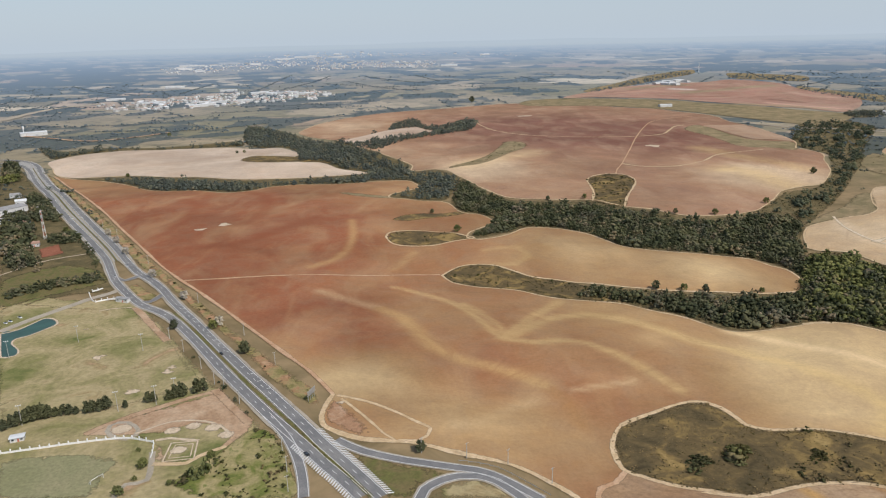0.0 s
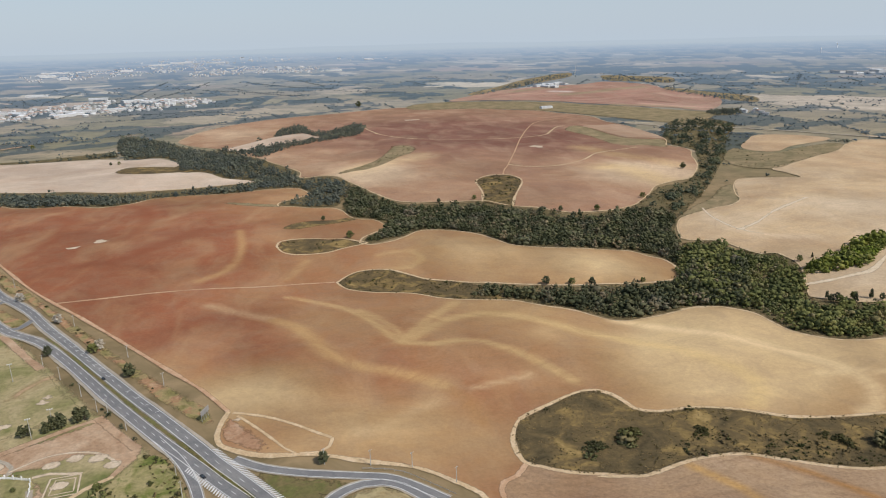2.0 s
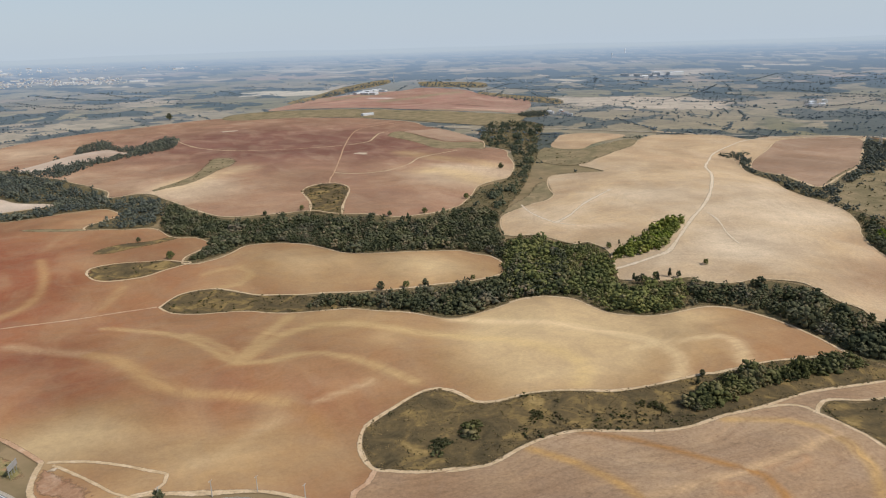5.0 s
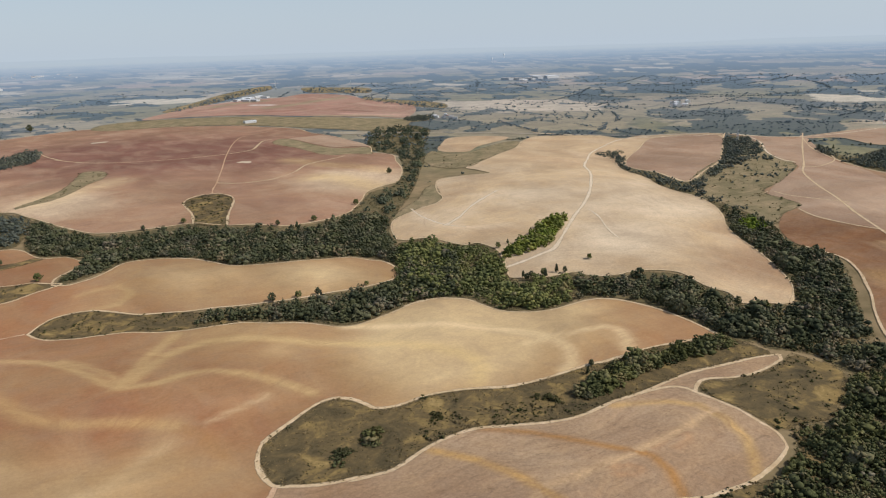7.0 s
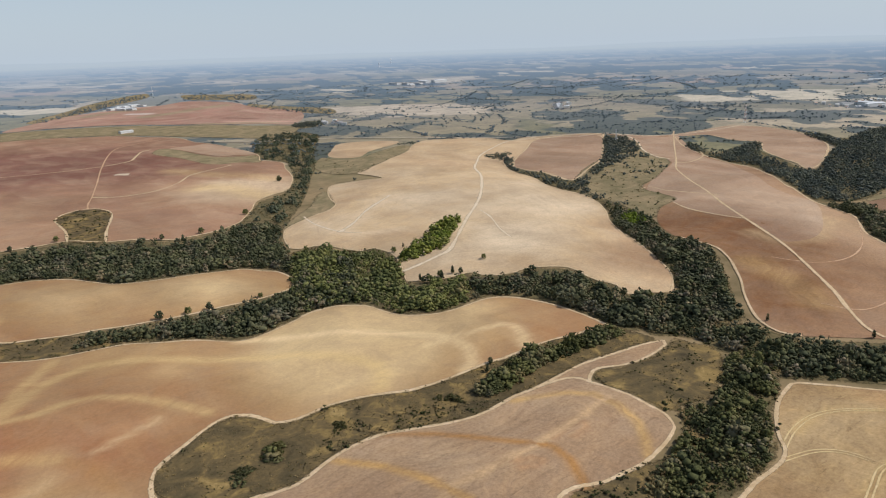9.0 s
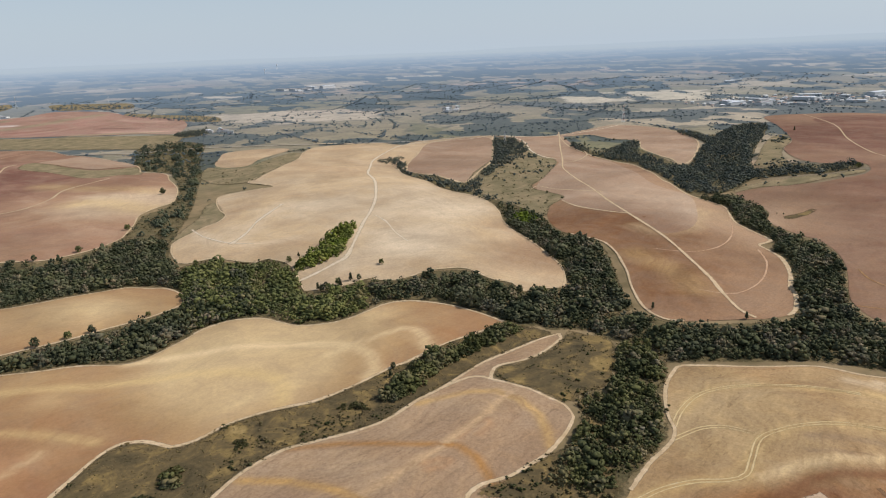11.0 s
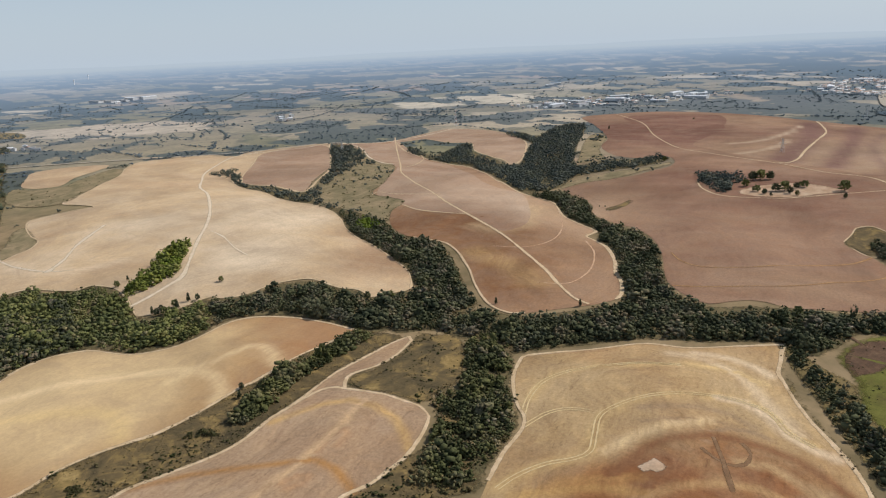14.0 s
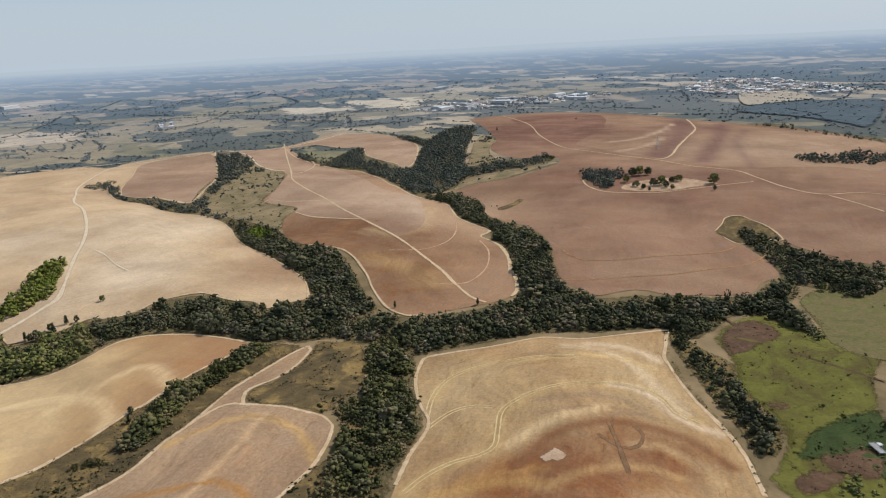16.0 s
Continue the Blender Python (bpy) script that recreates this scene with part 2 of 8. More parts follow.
plan("mud_patch", (349, -75), (362, -88), (361, -99), (360, -106), (348, -98), (339, -89), (334, -78))
plan("wood_strip", (-690, 1240), (-612, 1235), (-548, 1229), (-478, 1204), (-425, 1195), (-370, 1177), (-330, 1170), (-292, 1175), (-236, 1185), (-190, 1200), (-137, 1214), (-124, 1136), (-171, 1137), (-228, 1138), (-280, 1122), (-302, 1098), (-342, 1079), (-392, 1096), (-434, 1088), (-476, 1103), (-528, 1158), (-593, 1206))
plan("wood_west", (-519, 1894), (-444, 1835), (-362, 1722), (-314, 1643), (-257, 1582), (-196, 1504), (-154, 1445), (-100, 1349), (-63, 1290), (-55, 1231), (-17, 1225), (8, 1203), (31, 1140), (15, 1030), (-2, 989), (-52, 989), (-76, 990), (-70, 1029), (-34, 1084), (-54, 1146), (-78, 1160), (-125, 1144), (-137, 1214), (-133, 1232), (-188, 1259), (-238, 1313), (-269, 1308), (-290, 1360), (-287, 1404), (-346, 1515), (-396, 1517), (-460, 1621))
plan("wood_west_finger", (-245, 1587), (-190, 1671), (-162, 1740), (-129, 1813), (-137, 1887), (-103, 1984), (-64, 2010), (-48, 1883), (0, 1822), (31, 1886), (73, 1988), (102, 1906), (94, 1789), (76, 1698), (26, 1644), (-26, 1596), (-76, 1543), (-109, 1476), (-134, 1421), (-167, 1455))
plan("wood_main", (31, 1140), (60, 1065), (89, 1001), (120, 978), (174, 959), (212, 949), (248, 907), (274, 890), (295, 865), (319, 850), (364, 855), (401, 873), (426, 880), (449, 866), (439, 810), (404, 751), (392, 711), (366, 650), (342, 623), (343, 660), (320, 687), (273, 703), (222, 714), (196, 732), (176, 798), (151, 826), (115, 846), (82, 806), (43, 767), (29, 775), (46, 821), (60, 849), (67, 883), (51, 913), (25, 925), (12, 970), (15, 1030))
plan("wood_north", (401, 873), (420, 892), (442, 916), (482, 968), (509, 992), (561, 1019), (628, 1104), (684, 1208), (718, 1280), (734, 1319), (722, 1406), (773, 1535), (843, 1670), (939, 1760), (1008, 1732), (1006, 1613), (927, 1490), (843, 1376), (759, 1233), (685, 1131), (610, 1023), (567, 964), (520, 903), (483, 861), (439, 810), (449, 866), (426, 880))
plan("wood_gully", (130, 616), (146, 617), (165, 608), (189, 600), (208, 594), (232, 589), (257, 586), (282, 586), (309, 589), (328, 596), (342, 618), (366, 650), (405, 659), (426, 633), (346, 502), (332, 513), (299, 520), (278, 515), (253, 508), (234, 507), (222, 512), (213, 523), (200, 539), (176, 555), (156, 572), (138, 580), (124, 585), (116, 585))
plan("wood_junction", (379, 698), (412, 700), (426, 690), (432, 650), (453, 628), (450, 587), (428, 542), (410, 515), (414, 508), (437, 492), (465, 481), (414, 429), (388, 429), (368, 437), (352, 456), (348, 477), (346, 500), (330, 515), (310, 522), (291, 520), (288, 532), (318, 590))
plan("wood_junction_low", (465, 481), (471, 464), (490, 451), (508, 446), (523, 437), (538, 415), (531, 376), (532, 353), (522, 333), (540, 323), (561, 312), (464, 280), (450, 301), (459, 334), (460, 364), (457, 387), (449, 413), (433, 426), (414, 429))
plan("wood_dome_finger", (450, 587), (485, 603), (520, 616), (553, 639), (591, 657), (608, 652), (600, 630), (566, 602), (529, 571), (498, 551), (472, 551), (449, 556), (431, 548))
plan("wood_hedge", (751, 512), (788, 541), (831, 584), (834, 568), (828, 541), (813, 498), (786, 465), (761, 446), (744, 418), (739, 394), (740, 382), (727, 363), (698, 336), (663, 312), (622, 286), (574, 255), (548, 235), (517, 241), (482, 240), (469, 259), (459, 277), (507, 302), (561, 312), (594, 330), (621, 352), (655, 390), (686, 431), (711, 469))
plan("wood_hedge_top", (1038, 1028), (1103, 1042), (1107, 1014), (1046, 945), (976, 883), (961, 838), (962, 800), (941, 746), (937, 714), (973, 726), (1024, 746), (1086, 769), (1157, 812), (1320, 928), (1384, 965), (1423, 960), (1417, 920), (1309, 828), (1230, 775), (1130, 735), (1062, 723), (998, 705), (938, 682), (891, 642), (866, 585), (837, 530), (813, 498), (828, 541), (834, 591), (858, 648), (867, 687), (884, 734), (918, 788), (942, 862), (1010, 954))
plan("wood_near", (438, 205), (482, 214), (486, 196), (453, 167), (425, 157), (400, 149), (380, 139), (368, 132), (354, 128), (338, 127), (322, 128), (303, 128), (284, 125), (272, 172), (286, 171), (309, 171), (323, 174), (348, 182), (370, 196), (383, 194), (395, 186))
plan("wood_cross", (504, 283), (506, 254), (537, 236), (537, 217), (532, 202), (536, 182), (549, 165), (572, 135), (593, 118), (642, 119), (653, 87), (632, 71), (604, 42), (613, 10), (615, -19), (624, -69), (633, -91), (658, -101), (677, -118), (660, -134), (614, -118), (587, -126), (545, -128), (514, -130), (524, -118), (559, -104), (582, -87), (579, -69), (551, -56), (526, -40), (524, -17), (541, -15), (534, 19), (525, 36), (520, 76), (503, 105), (473, 144), (463, 160), (456, 168), (481, 194), (468, 218), (476, 241))
plan("wood_ridge", (993, 350), (1027, 333), (1057, 309), (1017, 270), (959, 230), (913, 218), (866, 178), (849, 151), (820, 130), (774, 112), (736, 101), (686, 91), (658, 84), (619, 107), (616, 120), (654, 128), (674, 137), (720, 149), (763, 167), (789, 185), (826, 193), (851, 214), (886, 251), (930, 273), (965, 291))
plan("wood_ridge_top", (1422, 780), (1380, 730), (1310, 656), (1424, 662), (1508, 656), (1386, 598), (1324, 529), (1269, 466), (1305, 458), (1410, 484), (1502, 508), (1640, 620), (1676, 587), (1619, 524), (1822, 540), (1900, 513), (1860, 470), (1672, 426), (1468, 386), (1292, 345), (1270, 313), (1306, 288), (1300, 242), (1359, 208), (1304, 173), (1231, 209), (1204, 256), (1166, 308), (1079, 315), (1025, 337), (1015, 357), (1078, 413), (1157, 475), (1240, 544), (1253, 598), (1276, 658), (1315, 717))
plan("wood_plum", (882, -98), (874, -116), (838, -130), (811, -143), (782, -161), (762, -183), (741, -221), (658, -200), (638, -166), (662, -144), (664, -126), (677, -118), (714, -120), (755, -114), (804, -102), (839, -97))
plan("wood_east", (546, -17), (558, -24), (516, -35), (487, -59), (461, -60), (431, -69), (406, -78), (388, -78), (370, -71), (370, -61), (394, -55), (425, -44), (466, -32), (513, -18))
plan("grove", (1169, 118), (1212, 108), (1206, 88), (1211, 60), (1167, 40), (1131, 36), (1102, 50), (1052, 56), (1034, 67), (1064, 86), (1104, 107))
plan("far_grove", (1323, -230), (1381, -258), (1368, -292), (1407, -345), (1382, -389), (1268, -359), (1264, -304), (1269, -256))
plan("wood_band_left", (-901, 1562), (-804, 1497), (-752, 1540), (-646, 1527), (-570, 1557), (-474, 1621), (-443, 1554), (-499, 1532), (-612, 1502), (-709, 1476), (-758, 1430), (-786, 1394))
plan("strip_trees", (284, 301), (314, 313), (335, 320), (361, 321), (399, 317), (432, 313), (461, 310), (448, 284), (412, 285), (371, 290), (339, 289), (308, 284), (288, 288))
plan("strip_thicket", (130, 330), (137, 337), (144, 337), (142, 326), (134, 316), (129, 319))
plan("strip_copse", (155, 338), (161, 346), (170, 345), (168, 333), (160, 326), (154, 329))
plan("strip_brush", (183, 326), (204, 333), (227, 329), (259, 316), (284, 301), (288, 288), (305, 280), (276, 281), (243, 292), (211, 307), (187, 309))
plan("terrace_field", (985, 893), (1047, 944), (1141, 998), (1253, 1064), (1358, 1051), (1386, 978), (1156, 812), (1090, 773), (1027, 750), (944, 720), (949, 753), (970, 807), (970, 847))
plan("plum_dark", (2015, 399), (2128, 351), (2158, 261), (2130, 166), (2008, 130), (1801, 126), (1671, 149), (1596, 187), (1631, 230), (1757, 283), (1880, 341))
plan("plum_upper", (2099, 152), (2080, 59), (1960, -60), (1835, -175), (1708, -292), (1593, -378), (1487, -417), (1220, -346), (1238, -283), (1236, -216), (1216, -129), (1256, -79), (1318, -4), (1363, 58), (1441, 117), (1504, 158), (1650, 141), (1800, 119))
plan("east_margin", (524, -14), (484, -21), (450, -29), (425, -38), (396, -49), (366, -58), (335, -64), (333, -61), (348, -57), (380, -51), (414, -38), (449, -24), (488, -15))
plan("bamboo_a", (760, 507), (812, 530), (827, 523), (796, 487), (778, 466), (750, 458), (737, 468), (735, 482))
plan("bamboo_b", (473, 576), (505, 593), (534, 607), (566, 621), (573, 614), (534, 582), (503, 562), (477, 556))
plan("red_works", (448, 2568), (597, 2724), (736, 2825), (910, 2850), (1048, 2832), (1183, 2866), (1287, 2714), (1292, 2533), (1339, 2412), (1357, 2292), (1264, 2113), (1116, 1938), (1072, 2057), (1002, 2103), (938, 2170), (882, 2270), (807, 2396), (666, 2476), (557, 2541))
plan("roadside_trees", (-730, 1258), (-707, 1247), (-548, 1016), (-464, 901), (-434, 857), (-450, 862), (-524, 950), (-636, 1101))
plan("pasture_base", (332, -72), (356, -68), (377, -76), (398, -77), (425, -70), (447, -59), (479, -58), (505, -56), (528, -49), (568, -68), (585, -89), (582, -112), (546, -133), (511, -160), (360, -110), (430, -290), (300, -330), (215, -170))
plan("mud_patch_b", (374, -90), (382, -102), (387, -115), (386, -127), (356, -120), (354, -111), (356, -103), (362, -95))
plan("mud_patch_c", (425, -70), (435, -77), (433, -87), (428, -94), (424, -88), (421, -77))
plan("park_base", (-391, 573), (-334, 577), (-273, 570), (-229, 520), (-173, 441), (-125, 379), (-106, 356), (-90, 331), (-78, 291), (-20, 150), (-150, 150), (-260, 200))
plan("village_base", (-832, 1300), (-784, 1289), (-718, 1199), (-551, 955), (-455, 829), (-372, 711), (-319, 635), (-295, 597), (-325, 591), (-360, 571), (-380, 556))
plan("plantation", (2139, -216), (2302, -294), (2388, -432), (2442, -568), (2415, -664), (2118, -585), (1741, -460), (1818, -405), (1966, -333), (2062, -251))
plan("crest_hedge", (1846, -220), (1831, -275), (1701, -347), (1568, -440), (1512, -425), (1638, -335), (1762, -265), (1802, -222))
plan("east_fields", (2636, -277), (2711, -325), (2664, -462), (2543, -492), (2436, -440), (2341, -331), (2328, -263))
plan("reed_corner", (350, -98), (355, -105), (357, -118), (341, -116), (337, -94))
plan("near_margin", (241, 184), (264, 182), (290, 178), (310, 172), (330, 171), (348, 179), (364, 194), (378, 189), (345, 157), (303, 135), (282, 130))
plan("band_orange_a", (219, 304), (240, 280), (256, 250), (265, 232), (272, 218), (270, 205), (262, 191), (256, 183))
plan("band_orange_b", (181, 302), (195, 276), (202, 250), (203, 229), (204, 217))
plan("band_orange_c", (302, 275), (331, 258), (343, 242), (339, 222), (332, 202), (319, 188), (306, 178))
plan("rut_a", (370, 131), (394, 135), (419, 133), (438, 121), (453, 99), (466, 77), (472, 49))
plan("rut_b", (356, 126), (377, 117), (386, 104), (385, 85))
plan("rut_c", (291, 118), (306, 112), (321, 101), (331, 87), (341, 81), (359, 83), (383, 85), (403, 74), (415, 61), (428, 44), (436, 22), (434, 0), (425, -11), (408, -19), (397, -33))
plan("arc_b", (493, 59), (491, 34), (475, 12), (456, 0), (426, -14), (407, -26))
plan("band_hill_a", (512, 1367), (540, 1270), (574, 1208), (599, 1176), (600, 1140))
plan("hill_track_a", (284, 1118), (296, 1157), (316, 1206), (368, 1350), (419, 1497), (493, 1692), (548, 1808), (608, 1861), (688, 1895), (723, 1888))
plan("hill_track_b", (111, 1715), (158, 1629), (228, 1567), (333, 1523), (420, 1523), (493, 1558), (536, 1634), (569, 1695), (599, 1715))
plan("hill_track_c", (316, 1206), (347, 1177), (404, 1174), (463, 1217), (513, 1281), (580, 1316), (622, 1338))
plan("hill_track_d", (93, 1910), (101, 1788), (123, 1692))
plan("ridge_band", (696, 304), (660, 250), (627, 214), (611, 202))
plan("dome_band", (661, 653), (638, 611), (603, 567))
plan("dome_band_c", (486, 822), (469, 750), (480, 688), (514, 663))
plan("plum_band_a", (1936, -69), (1678, -62), (1447, -27), (1317, -6))
plan("plum_band_b", (1835, -155), (1577, -131), (1407, -103), (1278, -84))
plan("plum_band_e", (1216, -127), (1209, -151), (1288, -163), (1407, -154), (1551, -165), (1716, -200))
plan("plum_band_f", (1530, 91), (1578, 35), (1713, -18), (1939, -53))
plan("plum_band_g", (1396, 61), (1478, 10), (1608, -23))
plan("plum_band_c", (758, 96), (727, 80), (709, 55), (712, 11), (736, -33), (770, -74), (807, -97))
plan("plum_band_d", (652, 80), (651, 50), (658, -1), (678, -42), (709, -79), (738, -103), (767, -118))
plan("mb_a", (-113, 597), (-82, 573), (-55, 553))
plan("mb_b", (-55, 553), (-36, 531), (-24, 504), (-10, 466), (8, 444), (30, 434), (49, 422), (64, 411))
plan("mb_c", (64, 411), (76, 392), (81, 367))
plan("mb_d", (-47, 618), (-12, 594), (10, 566), (25, 532), (37, 494), (43, 481))
plan("mb_e", (16, 570), (29, 545), (42, 509), (46, 490))
plan("mb_f", (43, 481), (58, 506), (73, 533), (90, 559), (103, 578))
plan("mb_g", (52, 487), (69, 510), (91, 531), (117, 541), (146, 531), (171, 508), (185, 487), (214, 459), (240, 435), (258, 412), (267, 396), (270, 382), (266, 367), (252, 353))
plan("mb_h", (46, 478), (68, 472), (88, 477), (104, 473), (121, 455), (133, 440), (144, 423), (153, 406))
plan("mb_i", (-114, 844), (-104, 775), (-105, 721), (-118, 684), (-134, 666))
plan("mb_j", (45, 727), (82, 732), (89, 701), (75, 683), (52, 683))
plan("mb_k", (82, 406), (98, 411), (126, 419))
plan("mb_l", (226, 506), (261, 474), (295, 444), (317, 417), (333, 385), (340, 370), (336, 351), (323, 335), (312, 330))
plan("mb_m", (315, 378), (344, 374), (388, 366))
plan("mb_n", (388, 366), (393, 357), (386, 341), (373, 328))
plan("mb_o", (60, 394), (41, 382), (22, 366), (5, 360))
plan("spur_link", (344, 232), (319, 229), (295, 227), (273, 226), (246, 228), (224, 228), (206, 231), (196, 227))
plan("spur_ring", (246, 222), (254, 220), (259, 214), (251, 212), (243, 217))
plan("spur_arc", (277, 222), (297, 226), (307, 224), (303, 217), (289, 216))
plan("sq_arch", (321, 65), (330, 61), (353, 52), (369, 39), (383, 21), (385, 6), (383, -9), (378, -24), (368, -35), (354, -47))
plan("sq_over", (343, 73), (366, 60), (385, 43), (400, 24))
plan("sq_inner_dark", (315, 45), (334, 33), (347, 14), (349, -6), (342, -17))
plan("sq_inner_low", (303, 49), (320, 32), (334, 13), (339, -6), (334, -21))
plan("sq_inner", (361, 4), (364, -10), (357, -23), (348, -33), (337, -39))
plan("sq_low", (293, 97), (307, 86), (315, 70), (321, 51))
plan("sq_loop_rut", (365, 25), (357, 16), (355, 7), (362, 1), (374, 0), (382, 5))
plan("sq_down_rut", (381, 20), (361, 14), (345, 10), (329, 6))
plan("sq_pale", (435, 22), (435, 5), (422, -9), (405, -18), (394, -33), (389, -44))
plan("sq_streak_a", (398, 63), (407, 47), (415, 31), (415, 14), (405, -1))
plan("sq_streak_b", (381, 59), (390, 45), (400, 26), (401, 10))
plan("works_a", (738, 2742), (842, 2785), (959, 2780))
plan("works_b", (889, 2574), (985, 2597), (1143, 2652), (1235, 2652))
plan("works_c", (880, 2683), (935, 2645))
plan("works_d", (1081, 2316), (1113, 2276), (1146, 2221))
plan("red_arc_a", (-245, 828), (-237, 871), (-240, 934), (-263, 1009), (-302, 1071), (-328, 1066))
plan("red_arc_b", (-329, 814), (-328, 864), (-334, 918), (-350, 964), (-377, 994))
plan("mb_p", (-32, 721), (-42, 694), (-51, 672))
plan("mb_r", (-312, 669), (-280, 725), (-229, 741), (-192, 803), (-161, 857))
plan("sq_loop", (375, 23), (385, 22), (396, 13), (399, 0), (395, -9))
plan("sq_outer", (392, 133), (418, 134), (433, 128), (445, 111), (457, 89), (468, 63), (479, 33), (478, 11), (468, -4))
plan("sq_edge", (499, 43), (501, 19), (492, 0), (483, -9))
plan("sq_ochre", (287, 107), (297, 92), (307, 73), (309, 56), (307, 45))
plan("ridge_arc_a", (714, 287), (717, 250), (765, 231), (837, 240), (932, 275))
plan("ridge_arc_b", (781, 196), (737, 175), (675, 164), (623, 172), (610, 200))
plan("ridge_arc_c", (920, 313), (848, 287), (799, 285), (772, 305), (791, 343))
plan("ridge_high_track", (929, 578), (947, 575), (935, 536), (939, 460))
plan("crest_spur_track", (1150, 651), (1178, 638), (1256, 652), (1302, 683))
plan("plum_lane", (1113, 107), (1066, 94), (1026, 62), (1023, 4), (1031, -26), (1069, -95), (1098, -143))
plan("farmyard", (1052, 48), (1098, 21), (1125, -36), (1103, -75), (1081, -96), (1060, -65), (1034, -26), (1029, 19))
plan("hill_band_b", (473, 1130), (500, 1105), (522, 1018), (549, 1005))
plan("hill_band_c", (49, 1238), (82, 1273), (126, 1298), (173, 1334))
plan("court_grass", (-181, 355), (-162, 357), (-151, 365), (-131, 360), (-122, 349), (-126, 336), (-137, 326), (-151, 322), (-160, 338))
plan("loop_earth", (-71, 388), (-62, 378), (-51, 364), (-44, 350), (-49, 346), (-63, 356), (-71, 363), (-74, 376))
plan("road_island", (-297, 610), (-288, 615), (-270, 597), (-253, 580), (-261, 572), (-268, 572), (-282, 590))
plan("works_pasture", (301, 2497), (431, 2542), (549, 2507), (658, 2443), (796, 2361), (866, 2228), (987, 2070), (1086, 1915), (1062, 1800), (914, 1660), (848, 1773), (749, 1923), (647, 2132), (491, 2241), (283, 2353))
plan("village_grove", (-832, 1300), (-834, 1340), (-799, 1316), (-765, 1251), (-770, 1212))
plan("village_belt", (-632, 1042), (-585, 1010), (-499, 888), (-491, 857), (-524, 864), (-556, 845), (-584, 891), (-563, 914))
plan("village_copse", (-536, 813), (-526, 830), (-489, 801), (-442, 720), (-444, 690), (-457, 682))
plan("village_clump", (-432, 694), (-423, 703), (-382, 630), (-389, 623))
plan("court_hedge", (-472, 792), (-452, 808), (-421, 784), (-412, 756), (-444, 755))
plan("verge_hedge", (-490, 873), (-468, 857), (-340, 667), (-313, 617), (-325, 625), (-377, 698))
plan("paddock_hedge", (-404, 594), (-384, 615), (-362, 632), (-330, 644), (-318, 620), (-348, 606), (-370, 590), (-390, 571))
plan("ridge_upper", (1418, 936), (1449, 847), (1516, 861), (1271, 667), (1221, 569), (1042, 427), (997, 351), (906, 307), (841, 286), (796, 285), (772, 305), (838, 372), (845, 416), (861, 468), (878, 494), (922, 563), (1018, 608), (1149, 655), (1184, 728))
plan("dome_scar", (466, 718), (502, 739), (558, 784), (636, 831))
plan("dome_trail", (492, 846), (475, 788), (469, 723), (482, 692))
plan("dome_trail_b", (646, 647), (628, 610), (595, 563), (575, 526))
plan("works_e", (882, 2218), (973, 2161), (1063, 2113), (1120, 2043))
plan("works_f", (618, 2623), (737, 2657), (859, 2618))
plan("works_g", (779, 2504), (871, 2462), (987, 2434))
plan("works_h", (1034, 2211), (1098, 2108), (1163, 2022))
plan("works_i", (1224, 2463), (1250, 2365), (1308, 2317))
plan("belt_works", (557, 2750), (713, 2924), (870, 3093), (1052, 3216), (1145, 3234), (1097, 3097), (896, 2965), (736, 2825), (590, 2691))
plan("belt_works_back", (1235, 3058), (1358, 2980), (1461, 2849), (1391, 2708), (1285, 2816), (1196, 2898))
plan("belt_works_side", (1316, 2605), (1380, 2488), (1439, 2380), (1464, 2234), (1392, 2121), (1349, 2244), (1312, 2361), (1272, 2494))
plan("belt_works_low", (1104, 1924), (1183, 1962), (1217, 1919), (1132, 1794), (1056, 1803))
plan("road_east", (-33.2, 291.4), (-44.5, 306.5), (-52.4, 316.8), (-62.3, 329.3), (-72.0, 341.7), (-82.7, 356.9), (-98.9, 379.1), (-112.6, 397.9), (-133.9, 426.6), (-160.1, 463.3), (-182.4, 494.5), (-203.1, 523.6), (-220.6, 547.1), (-239.1, 571.9), (-258.0, 599.6), (-277.7, 623.4), (-301.1, 647.7), (-330.0, 687.9), (-362.6, 735.8), (-405.3, 796.3), (-458.2, 870.7), (-517.7, 952.8), (-605.6, 1080.9), (-698.2, 1216.5), (-745.7, 1282.1), (-772.5, 1322.9), (-804.5, 1355.9), (-844.9, 1378.3), (-882.8, 1388.9))
plan("road_west", (-42.9, 291.4), (-53.6, 305.1), (-66.3, 320.0), (-76.8, 333.5), (-88.5, 348.1), (-104.2, 367.4), (-117.7, 385.1), (-134.5, 407.9), (-152.8, 433.3), (-171.5, 460.3), (-195.5, 494.3), (-218.5, 524.3), (-237.0, 543.9), (-262.8, 563.2), (-285.4, 588.7), (-309.1, 619.3), (-329.1, 652.0), (-350.6, 689.3), (-388.0, 743.3), (-428.3, 799.3), (-482.4, 872.5), (-549.9, 965.7), (-641.1, 1101.1), (-720.3, 1216.7), (-763.5, 1280.4), (-792.4, 1316.1), (-822.7, 1339.6), (-858.7, 1348.9))
plan("ramp_left", (-109.4, 372.3), (-94.6, 351.3), (-87.1, 338.2), (-81.7, 326.6), (-77.4, 315.2), (-73.9, 303.1), (-71.4, 291.3))
plan("ramp_right", (-62.5, 342.1), (-47.1, 331.3), (-28.2, 324.0), (-13.0, 320.3), (2.0, 317.4), (16.8, 314.7), (26.7, 309.5), (37.4, 300.5), (46.2, 292.2))
